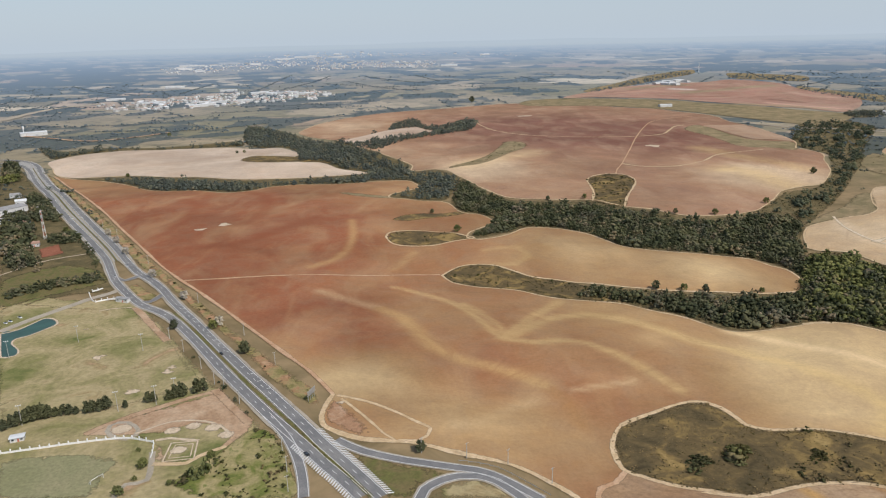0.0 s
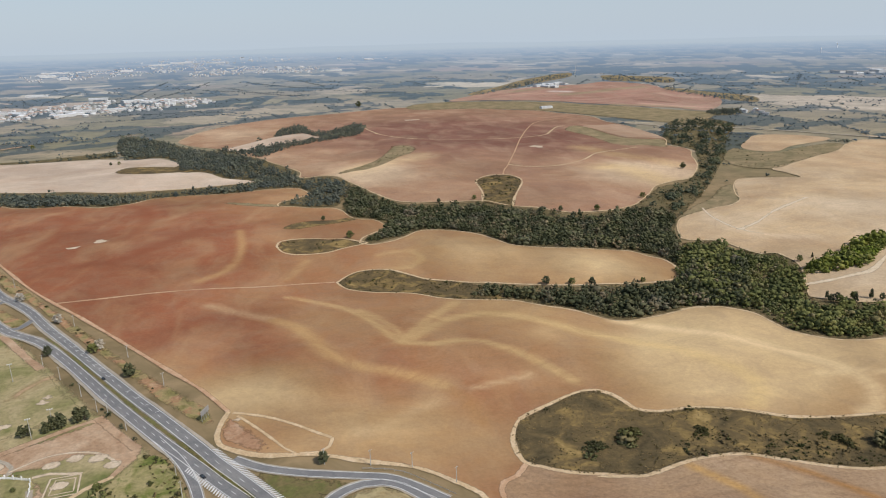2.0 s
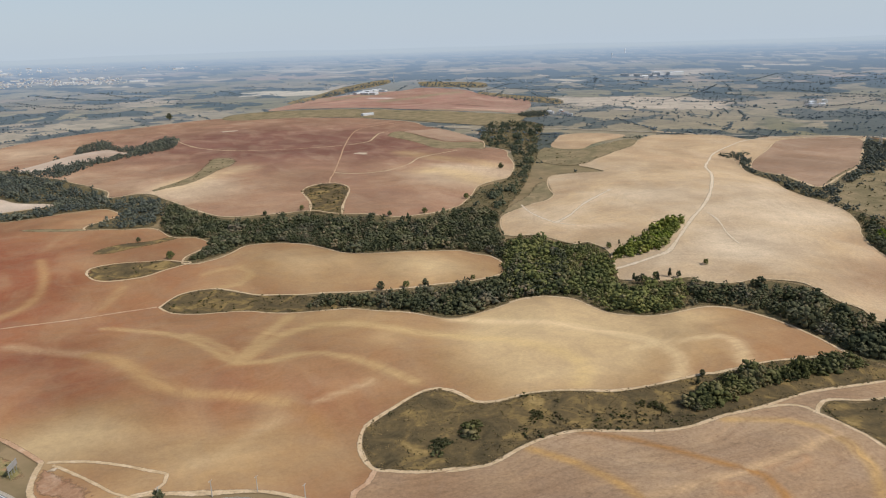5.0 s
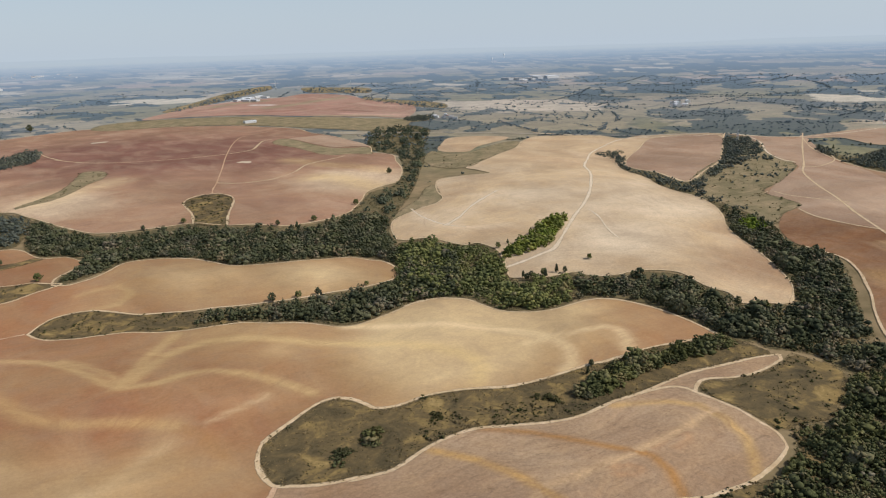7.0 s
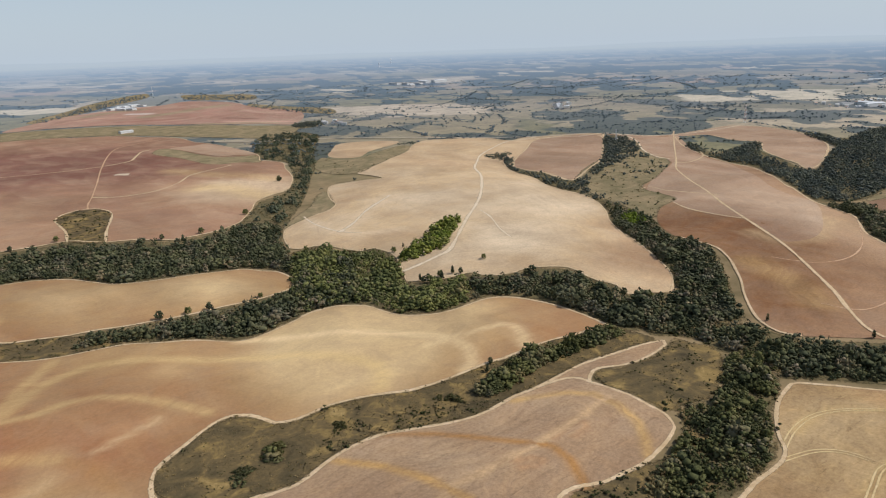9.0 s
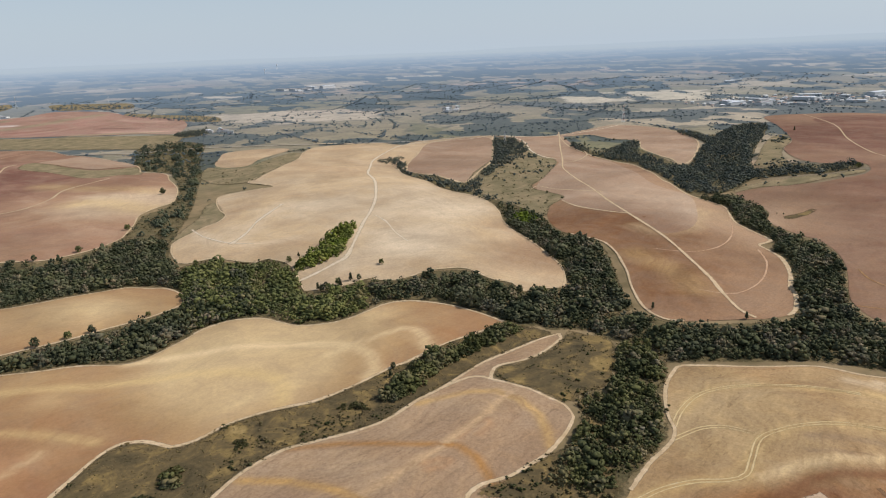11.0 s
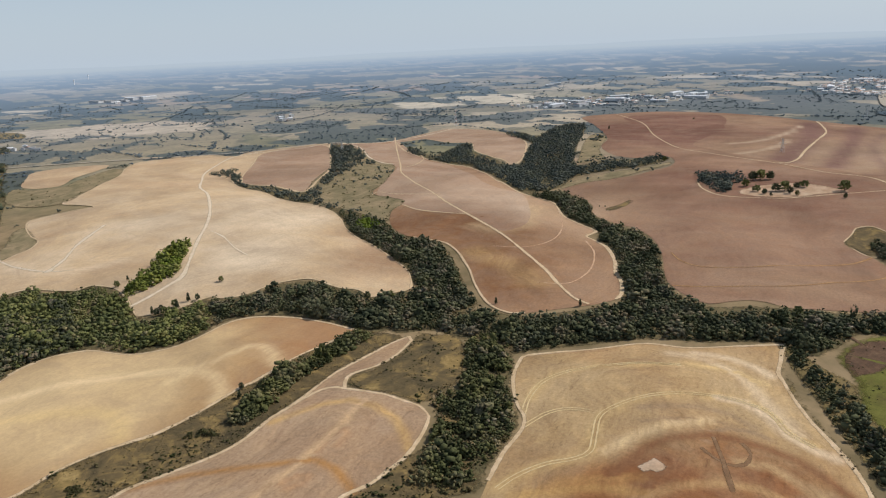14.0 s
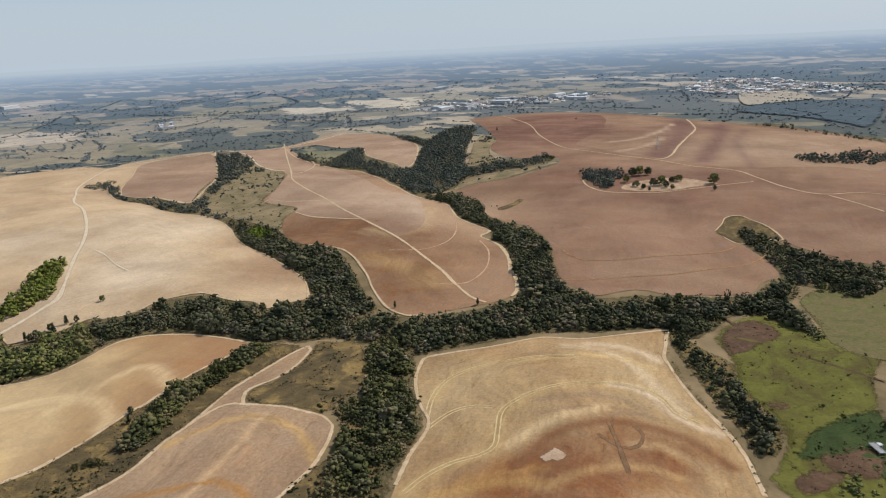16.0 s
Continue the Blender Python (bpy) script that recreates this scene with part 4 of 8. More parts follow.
M_BANK = cover("overgrown_grass", [(0.0, (0.070, 0.100, 0.025)), (0.3, (0.150, 0.165, 0.046)), (0.55, (0.27, 0.235, 0.105)), (0.8, (0.36, 0.295, 0.155)), (1.0, (0.13, 0.16, 0.040))], 0.07, 0.5)
M_VERGE = cover("dry_verge_grass", [(0.0, (0.105, 0.100, 0.036)), (0.3, (0.21, 0.18, 0.072)), (0.5, (0.30, 0.235, 0.115)), (0.7, (0.34, 0.19, 0.105)), (1.0, (0.45, 0.32, 0.20))], 0.06, 0.5)
M_PADDOCK = cover("olive_paddock", [(0.0, (0.095, 0.092, 0.036)), (0.3, (0.135, 0.128, 0.048)), (0.5, (0.165, 0.13, 0.062)), (0.7, (0.125, 0.125, 0.043)), (1.0, (0.20, 0.17, 0.078))], 0.04, 0.4)
M_ASPHALT = cover("worn_asphalt", [(0.0, (0.150, 0.150, 0.156)), (0.5, (0.190, 0.188, 0.190)), (1.0, (0.245, 0.238, 0.232))], 0.06, 1.2, 0.85, 0.03, worn=False)
M_SHOULDER = cover("gritty_shoulder", [(0.0, (0.30, 0.265, 0.215)), (0.5, (0.37, 0.325, 0.26)), (1.0, (0.43, 0.38, 0.31))], 0.08, 0.9, relief=0.05, worn=False)
M_SLAB = cover("pale_worn_paving", [(0.0, (0.27, 0.26, 0.25)), (0.5, (0.34, 0.33, 0.31)), (1.0, (0.41, 0.39, 0.36))], 0.05, 0.9, 0.85, 0.03, worn=False)
M_OCHRE = cover("ochre_earth_line", [(0.0, (0.27, 0.145, 0.065)), (0.5, (0.34, 0.195, 0.09)), (1.0, (0.42, 0.26, 0.13))], 0.12, 0.9, relief=0.1)
M_PAINT = plain("road_paint", (0.76, 0.75, 0.72), 0.7, vary=0.15)
M_WOOD_DARK = leaves("dark_woodland_leaves", [(0.0, (0.036, 0.043, 0.026)), (0.3, (0.056, 0.063, 0.037)), (0.5, (0.078, 0.083, 0.049)), (0.68, (0.100, 0.101, 0.068)), (0.85, (0.132, 0.110, 0.076)), (1.0, (0.21, 0.178, 0.135))])
M_WOOD_GREEN = leaves("green_woodland_leaves", [(0.0, (0.056, 0.066, 0.029)), (0.35, (0.098, 0.108, 0.044)), (0.65, (0.140, 0.146, 0.058)), (0.85, (0.150, 0.132, 0.075)), (1.0, (0.20, 0.185, 0.115))])
M_WOOD_MIXED = leaves("mixed_creek_leaves", [(0.0, (0.038, 0.043, 0.021)), (0.3, (0.064, 0.070, 0.031)), (0.55, (0.095, 0.098, 0.046)), (0.75, (0.122, 0.115, 0.064)), (0.88, (0.145, 0.122, 0.070)), (1.0, (0.22, 0.19, 0.135))])
M_WOOD_BRIGHT = leaves("bright_bamboo_leaves", [(0.0, (0.075, 0.105, 0.018)), (0.6, (0.125, 0.165, 0.026)), (1.0, (0.17, 0.20, 0.04))])
M_WOOD_LIME = leaves("lime_green_leaves", [(0.0, (0.072, 0.089, 0.022)), (0.5, (0.128, 0.146, 0.036)), (1.0, (0.187, 0.183, 0.064))])
# the next three leaf colours are shifted towards blue, as painted haze
M_WOOD_MID = leaves("hazed_middle_leaves", [(0.0, (0.052, 0.064, 0.060)), (0.5, (0.080, 0.092, 0.082)), (0.85, (0.116, 0.122, 0.100)), (1.0, (0.175, 0.166, 0.136))])
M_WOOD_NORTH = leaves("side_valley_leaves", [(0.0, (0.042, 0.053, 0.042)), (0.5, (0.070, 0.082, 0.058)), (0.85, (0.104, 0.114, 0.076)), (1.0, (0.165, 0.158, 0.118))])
M_WOOD_FAR = leaves("hazed_far_leaves", [(0.0, (0.085, 0.112, 0.142)), (0.6, (0.112, 0.142, 0.172)), (1.0, (0.150, 0.172, 0.186))])
M_BUSH = leaves("scrub_leaves", [(0.0, (0.029, 0.034, 0.014)), (0.4, (0.054, 0.054, 0.025)), (0.65, (0.100, 0.080, 0.042)), (1.0, (0.160, 0.120, 0.066))])
M_DRY_BUSH = leaves("dry_brown_brush", [(0.0, (0.085, 0.070, 0.036)), (0.5, (0.155, 0.118, 0.062)), (1.0, (0.25, 0.185, 0.105))])
M_TWIG = leaves("bare_pale_twigs", [(0.0, (0.26, 0.24, 0.22)), (1.0, (0.46, 0.43, 0.40))])
M_BARK = plain("bark", (0.13, 0.095, 0.065), 0.9, 0.1)
M_WHITE = plain("white_paint", (0.80, 0.79, 0.76), 0.6, vary=0.06)
M_ROOF_WHITE = plain("pale_metal_roof", (0.70, 0.71, 0.71), 0.5, vary=0.08, scale=0.2)
M_ROOF_GREY = plain("grey_fibre_roof", (0.36, 0.35, 0.34), 0.8, vary=0.15, scale=0.2)
M_ROOF_RED = plain("clay_tile_roof", (0.43, 0.27, 0.20), 0.85, vary=0.2, scale=0.3)
M_ROOF_MIX, rn, rl, rp = shader("mixed_town_roofs", 0.7, 0.3)
rl.new(ramp(rn, rl, rn.new("ShaderNodeNewGeometry").outputs["Random Per Island"], [(0.0, (0.42, 0.28, 0.21)), (0.35, (0.50, 0.38, 0.31)), (0.5, (0.42, 0.42, 0.42)), (0.7, (0.66, 0.65, 0.63)), (1.0, (0.78, 0.78, 0.77))]), rp.inputs["Base Color"])
M_WALL = plain("rendered_wall", (0.64, 0.635, 0.62), 0.85, vary=0.1)
M_GLASS = plain("dark_window", (0.05, 0.06, 0.07), 0.15, 0.5)
M_CONCRETE = plain("concrete", (0.48, 0.46, 0.42), 0.85, vary=0.12)
M_STEEL = plain("galvanised_steel", (0.52, 0.53, 0.54), 0.45, 0.5, 0.6)
M_RUST = plain("red_painted_steel", (0.50, 0.16, 0.10), 0.55)
M_WATER = plain("lagoon_water", (0.05, 0.112, 0.088), 0.35, 0.3, vary=0.2, scale=0.08)
M_SAND = cover("pale_sand", [(0.0, (0.45, 0.35, 0.25)), (0.6, (0.55, 0.445, 0.33)), (1.0, (0.62, 0.52, 0.40))], 0.2, 0.9, relief=0.1)
M_COURT = cover("red_court_earth", [(0.0, (0.22, 0.082, 0.05)), (1.0, (0.31, 0.13, 0.08))], 0.1, 0.9, relief=0.05)


# ---- building blocks ----
from mathutils.geometry import delaunay_2d_cdt


def big_mesh(name, verts, tris, material, smooth=False):
    """A mesh of many triangles from arrays."""
    me = bpy.data.meshes.new(name)
    verts, tris = np.asarray(verts, np.float32), np.asarray(tris, np.int32)
    me.vertices.add(len(verts))
    me.vertices.foreach_set("co", verts.ravel())
    me.loops.add(tris.size)
    me.loops.foreach_set("vertex_index", tris.ravel())
    me.polygons.add(len(tris))
    me.polygons.foreach_set("loop_start", np.arange(0, tris.size, 3, dtype=np.int32))
    me.polygons.foreach_set("loop_total", np.full(len(tris), 3, np.int32))
    if smooth:
        me.polygons.foreach_set("use_smooth", np.ones(len(tris), bool))
    me.materials.append(material)
    me.update(calc_edges=True)
    return new(name, me)


def outline(*names):
    """A closed outline from lines of the plan, end to end; a leading '-' turns a line round."""
    pts = []
    for k in names:
        part_ = PLAN[k.lstrip("-")]
        part_ = part_[::-1] if k.startswith("-") else part_
        for q in part_:
            if not pts or math.dist(pts[-1], q) > 1.5:
                pts.append(q)
    if math.dist(pts[0], pts[-1]) < 1.5:
        pts.pop()
    return pts


def draped(name, points, material, lift, step=10.0, edge=8.0, soft=4.0):
    """A piece of ground that follows the terrain inside a smooth outline."""
    ring = curve(points, edge, True)
    lo, hi = ring.min(0), ring.max(0)
    gx, gy = np.meshgrid(np.arange(lo[0], hi[0], step), np.arange(lo[1], hi[1], step))
    gx = gx + (np.arange(gx.shape[0]) % 2)[:, None] * step / 2
    gx, gy = gx.ravel(), gy.ravel()
    keep = inside(gx, gy, ring)
    gx, gy = gx[keep], gy[keep]
    pts = [Vector(p_) for p_ in ring] + [Vector(p_) for p_ in zip(gx, gy)]
    n = len(ring)
    vs, _, fs, *_ = delaunay_2d_cdt(pts, [], [list(range(n))], 1, 1e-3)
    co = np.array([tuple(v) for v in vs])
    tris = [f if len(f) == 3 else None for f in fs]
    tris = np.array([f for f in tris if f])
    a, b_, c = co[tris[:, 0]], co[tris[:, 1]], co[tris[:, 2]]
    flip = (b_[:, 0] - a[:, 0]) * (c[:, 1] - a[:, 1]) - (b_[:, 1] - a[:, 1]) * (c[:, 0] - a[:, 0]) < 0
    tris[flip] = tris[flip][:, ::-1]
    z = height(co[:, 0], co[:, 1]) + lift * (0.3 + np.hypot(co[:, 0], co[:, 1]) / 1000)
    ob = big_mesh(name, np.column_stack([co, z]), tris, material, True)
    rim = seg_dist(co[:, 0], co[:, 1], [tuple(q) for q in (*ring, ring[0])])
    ob.data.attributes.new("rim", "FLOAT", "POINT").data.foreach_set("value", rim.astype(np.float32))
    ob.data.attributes.new("middle", "FLOAT", "POINT").data.foreach_set("value", np.clip(rim / soft, 0, 1).astype(np.float32))
    return ob, co


def paint_attributes(ob, co, tones, bands, ground=0.0):
    """The soil of each place: 'tone' (red or pale), and washed or trodden bands along lines."""
    tone = np.full(len(co), ground)
    for x, y, w, r in tones:
        tone += w * np.exp(-((co[:, 0] - x) ** 2 + (co[:, 1] - y) ** 2) / (r * r))
    band = np.zeros(len(co))
    colour = np.tile(np.array([0.45, 0.32, 0.16, 1.0]), (len(co), 1))
    for name, width, strength, col in bands:
        d = seg_dist(co[:, 0], co[:, 1], [tuple(q) for q in curve(PLAN[name], 15)])
        s = strength * np.exp(-(d / (1.15 * width)) ** 2.4)
        over = s > band
        band[over] = s[over]
        colour[over, :3] = col
    me = ob.data
    for key, val in (("tone", tone), ("band", band)):
        me.attributes.new(key, "FLOAT", "POINT").data.foreach_set("value", val.astype(np.float32))
    me.attributes.new("band_colour", "FLOAT_COLOR", "POINT").data.foreach_set("color", colour.astype(np.float32).ravel())


def ribbon(name, line, width, material, lift, step=6.0, shift=0.0, ragged=0.0, kind="structure", smoothed=None):
    """A strip of track, road or paint along a line, lying on the terrain."""
    p = curve(line, step) if smoothed is None else smoothed
    d = np.gradient(p, axis=0)
    d /= np.hypot(d[:, 0], d[:, 1])[:, None] + 1e-9
    side = np.column_stack([d[:, 1], -d[:, 0]])
    rng = np.random.default_rng(len(p) + int(abs(p[0, 0])))
    w = width * (1 + ragged * np.convolve(rng.normal(size=len(p) + 4), np.ones(5) / 5, "valid")) / 2
    ks = (-1.0, -0.4, 0.4, 1.0)
    cols = [p + side * (shift + k * w)[:, None] for k in ks]
    verts = np.concatenate([np.column_stack([c, height(c[:, 0], c[:, 1]) + lift * (0.3 + np.hypot(c[:, 0], c[:, 1]) / 1000)]) for c in cols])
    n = len(p)
    i = np.arange(n - 1)
    tris = []
    for k in (0, 1, 2):
        a, b_, c, e_ = k * n + i, k * n + i + 1, (k + 1) * n + i, (k + 1) * n + i + 1
        tris += [np.column_stack([a, c, b_]), np.column_stack([b_, c, e_])]
    ob = big_mesh(name, verts, np.concatenate(tris), material, True)
    middle = np.repeat([0.0, 1.0, 1.0, 0.0], n).astype(np.float32)
    ob.data.attributes.new("middle", "FLOAT", "POINT").data.foreach_set("value", middle)
    return ob

# ---- the ground out to the raised rim ----
def soft_noise(X, Y, size, seed):
    """Smooth patchiness between -1 and 1."""
    rng = np.random.default_rng(seed)
    out = np.zeros(np.shape(X))
    for k in range(7):
        a, f = rng.uniform(0, 6.28), rng.uniform(0.6, 1.9) / size
        out += np.sin((X * math.cos(a) + Y * math.sin(a)) * f * 6.28 + rng.uniform(0, 6.28))
    return out / 3.0


def woodedness(X, Y):
    """How thickly the far land is wooded, above 0 in the woods."""
    return soft_noise(X, Y, 620, 4) + 0.75 * soft_noise(X, Y, 210, 5) + 0.4 * soft_noise(X, Y, 90, 6) - 0.30 + 0.45 * np.clip((np.degrees(np.arctan2(X, Y)) - 15) / 30, 0, 1) + 0.6 * np.clip((-18 - np.degrees(np.arctan2(X, Y))) / 10, 0, 1)


def far_position(n, l):
    """Places on the far plain: the rim of the ground is drawn in and raised to fit the camera's view, so its pattern is
    laid out as on level land.
    """
    g, z = n.new("ShaderNodeNewGeometry"), n.new("ShaderNodeSeparateXYZ")
    l.new(g.outputs["Position"], z.inputs[0])
    below, k, v = n.new("ShaderNodeMath"), n.new("ShaderNodeMath"), n.new("ShaderNodeVectorMath")
    below.operation, k.operation, v.operation = "SUBTRACT", "DIVIDE", "SCALE"
    below.inputs[0].default_value, k.inputs[0].default_value = EYE, EYE
    l.new(z.outputs["Z"], below.inputs[1])
    l.new(below.outputs[0], k.inputs[1])
    l.new(g.outputs["Position"], v.inputs[0])
    l.new(k.outputs[0], v.inputs["Scale"])
    flat = n.new("ShaderNodeVectorMath")
    flat.operation, flat.inputs[1].default_value = "MULTIPLY", (1, 1, 0)
    l.new(v.outputs[0], flat.inputs[0])
    return flat.outputs[0]


def noise_at(n, l, vector, scale, detail=4.0, rough=0.6, distort=0.0):
    t = n.new("ShaderNodeTexNoise")
    for k, v in (("Scale", scale), ("Detail", detail), ("Roughness", rough), ("Distortion", distort)):
        t.inputs[k].default_value = v
    l.new(vector, t.inputs["Vector"])
    return t


def farmland(n, l):
    """Pastures, ploughed plots, hedgerows and woods of the open country, and the distance from the middle of the place."""
    where = far_position(n, l)
    far = n.new("ShaderNodeVectorMath")
    far.operation = "LENGTH"
    l.new(where, far.inputs[0])
    shift = n.new("ShaderNodeVectorMath")
    shift.operation, shift.inputs[1].default_value = "MULTIPLY_ADD", (520, 520, 0)
    l.new(noise_at(n, l, where, 0.0035, 4).outputs["Color"], shift.inputs[0])
    l.new(where, shift.inputs[2])
    cell, rim = n.new("ShaderNodeTexVoronoi"), n.new("ShaderNodeTexVoronoi")
    rim.feature = "DISTANCE_TO_EDGE"
    for v in (cell, rim):
        v.inputs["Scale"].default_value = 0.0020
        l.new(shift.outputs[0], v.inputs["Vector"])
    sep = n.new("ShaderNodeSeparateColor")
    l.new(cell.outputs["Color"], sep.inputs[0])
    c = ramp(n, l, sep.outputs[0], [(0.0, (0.19, 0.165, 0.095)), (0.16, (0.31, 0.25, 0.155)), (0.30, (0.205, 0.185, 0.098)), (0.42, (0.37, 0.29, 0.19)), (0.54, (0.23, 0.205, 0.112)), (0.66, (0.54, 0.43, 0.295)), (0.76, (0.29, 0.24, 0.15)), (0.88, (0.40, 0.285, 0.195)), (1.0, (0.58, 0.49, 0.35))])
    mottle = noise_at(n, l, where, 0.012, 6, 0.7).outputs["Fac"]
    c = blend(n, l, span(n, l, mottle, 0.35, 0.65), blend(n, l, 1.0, c, (0.74, 0.75, 0.72), "MULTIPLY"), blend(n, l, 1.0, c, (1.18, 1.16, 1.14), "MULTIPLY"))
    scrub = noise_at(n, l, where, 0.05, 4, 0.7).outputs["Fac"]
    c = blend(n, l, span(n, l, scrub, 0.56, 0.66, 0.0, 0.6), c, (0.075, 0.078, 0.045))
    hedge = blend(n, l, span(n, l, mottle, 0.45, 0.6), (0, 0, 0), (1, 1, 1))
    line = n.new("ShaderNodeMath")
    line.operation = "MULTIPLY"
    l.new(span(n, l, rim.outputs["Distance"], 0.015, 0.05, 0.7, 0.0), line.inputs[0])
    l.new(hedge, line.inputs[1])
    c = blend(n, l, line.outputs[0], c, (0.052, 0.064, 0.046))
    edge = n.new("ShaderNodeMath")
    edge.operation = "ADD"
    l.new(attribute(n, "wooded"), edge.inputs[0])
    l.new(span(n, l, noise_at(n, l, where, 0.009, 6, 0.68).outputs["Fac"], 0.25, 0.75, -0.75, 0.75), edge.inputs[1])
    big = n.new("ShaderNodeMath")
    big.operation = "ADD"
    l.new(edge.outputs[0], big.inputs[0])
    l.new(span(n, l, noise_at(n, l, where, 0.0007, 5, 0.6, 0.6).outputs["Fac"], 0.34, 0.66, -1.15, 1.3), big.inputs[1])
    woods = blend(n, l, span(n, l, scrub, 0.35, 0.65), (0.046, 0.058, 0.052), (0.088, 0.100, 0.078))
    return c, span(n, l, big.outputs[0], -0.02, 0.16, 0.0, 0.93), woods, far.outputs["Value"]


def countryside():
    m, n, l, p = shader("countryside", 0.95, 0.1)
    c, wooded, woods, far = farmland(n, l)
    near = blend(n, l, span(n, l, noise_node(n, l, 0.02, 5, 0.65, 0.6), 0.35, 0.65), (0.155, 0.118, 0.060), (0.30, 0.215, 0.118))
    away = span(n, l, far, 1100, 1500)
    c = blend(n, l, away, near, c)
    dense = n.new("ShaderNodeMath")
    dense.operation = "MULTIPLY"
    l.new(wooded, dense.inputs[0])
    l.new(away, dense.inputs[1])
    c = blend(n, l, dense.outputs[0], c, woods)
    # haze painted into the ground colour: more blue-grey the farther out
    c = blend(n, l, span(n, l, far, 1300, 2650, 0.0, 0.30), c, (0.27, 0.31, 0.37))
    l.new(c, p.inputs["Base Color"])
    return m


def far_rim_haze():
    """The land at the end of the view, with haze mixed in as a glow that grows towards the skyline."""
    m, n, l, p = shader("far_rim_haze", 1.0, 0.0)
    c, wooded, woods, far = farmland(n, l)
    l.new(blend(n, l, wooded, c, woods), p.inputs["Base Color"])
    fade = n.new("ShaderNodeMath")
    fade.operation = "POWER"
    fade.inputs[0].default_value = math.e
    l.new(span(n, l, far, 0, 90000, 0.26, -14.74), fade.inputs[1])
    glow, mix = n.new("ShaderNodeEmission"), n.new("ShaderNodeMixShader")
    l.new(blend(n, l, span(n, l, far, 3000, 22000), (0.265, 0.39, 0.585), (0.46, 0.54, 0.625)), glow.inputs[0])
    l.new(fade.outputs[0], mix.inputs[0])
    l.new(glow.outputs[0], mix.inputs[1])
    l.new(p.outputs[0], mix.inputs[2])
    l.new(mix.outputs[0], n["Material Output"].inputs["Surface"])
    return m


def ring_sheet(name, rings, material):
    turns = np.radians(np.concatenate([np.arange(-50, 125, 0.45), np.arange(125, 310, 5.0)]))
    R_, A = np.meshgrid(rings, turns, indexing="ij")
    X, Y = R_ * np.sin(A), R_ * np.cos(A)
    # the skyline is gently uneven
    Z = height(X, Y) - 0.15 - 0.0004 * R_ + np.clip((R_ - 3200) / 1700, 0, 1) * (5.0 * np.sin(5 * A + 1) + 3.0 * np.sin(13 * A) + 2.0 * np.sin(31 * A + 2))
    m, k = R_.shape
    i, j = np.meshgrid(np.arange(m - 1), np.arange(k), indexing="ij")
    a, b_, c, d = (i * k + j).ravel(), (i * k + (j + 1) % k).ravel(), ((i + 1) * k + j).ravel(), ((i + 1) * k + (j + 1) % k).ravel()
    tris = np.concatenate([np.column_stack([a, c, b_]), np.column_stack([b_, c, d])])[:, ::-1]
    ob = big_mesh(name, np.column_stack([X.ravel(), Y.ravel(), Z.ravel()]), tris, material, True)
    ob.data.attributes.new("wooded", "FLOAT", "POINT").data.foreach_set("value", woodedness(X * EYE / (EYE - Z), Y * EYE / (EYE - Z)).ravel().astype(np.float32))
    return ob


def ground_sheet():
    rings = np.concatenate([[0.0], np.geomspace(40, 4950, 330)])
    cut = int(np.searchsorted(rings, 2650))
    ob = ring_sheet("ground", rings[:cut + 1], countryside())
    tagged(ob, "dry rolling countryside with scrub and parcels of land", "ground", kind="structure")
    return tagged(ring_sheet("backdrop", rings[cut:], far_rim_haze()), "far land with haze painted in as a glow", "hills", kind="structure")


ground_sheet()

# ---- fields ----
YELLOW, STRAW, ORANGE, LIGHT = (0.57, 0.405, 0.185), (0.50, 0.325, 0.14), (0.35, 0.178, 0.060), (0.62, 0.485, 0.33)
REDS = [(316, 52, 0.5, 16), (326, 34, 0.45, 14), (346, 42, 0.4, 12), (318, 19, 0.4, 14), (309, 71, 0.3, 12), (337, -7, 0.3, 20), (621, 393, 0.35, 50), (866, 1002, 0.3, 90), (802, 396, 0.5, 70), (714, 298, 0.4, 70), (612, 233, 0.4, 50), (108, 409, 0.12, 55), (72, 385, 0.15, 50), (325, 46, 0.55, 18), (302, 73, 0.5, 20), (362, 22, 0.4, 16), (349, -7, 0.35, 20), (349, -28, 0.3, 18), (316, 31, 0.4, 20), (1, 435, 0.25, 50), (-101, 515, 0.3, 50), (621, 111, 0.0, 10), (-54, 473, 0.3, 70), (22, 366, 0.1, 60), (-0, 506, 0.1, 60), (754, 369, 0.5, 110), (1717, 235, 0.35, 180), (569, -2, 0.0, 10), (310, 52, 0.45, 26), (309, 20, 0.45, 30), (373, 9, 0.4, 18), (359, -13, 0.4, 20), (787, 375, 0.5, 130), (586, 244, 0.3, 60), (1717, 235, 0.7, 260), (1731, -104, 0.5, 150), (1101, 3, 0.4, 200), (1030, 2522, 0.5, 400), (-361, 804, 1, 200), (-230, 704, 0.9, 140), (-337, 889, 0.6, 200), (-144, 534, 0.55, 90), (-55, 441, 0.2, 80), (21, 394, 0.1, 70), (52, 295, 0.3, 60), (-58, 369, 0.5, 25), (225, 1740, 0.9, 350), (462, 1540, 0.7, 260), (-24, 1382, 0.3, 130), (110, 1133, 0.35, 120), (391, 1008, 0.3, 150)]
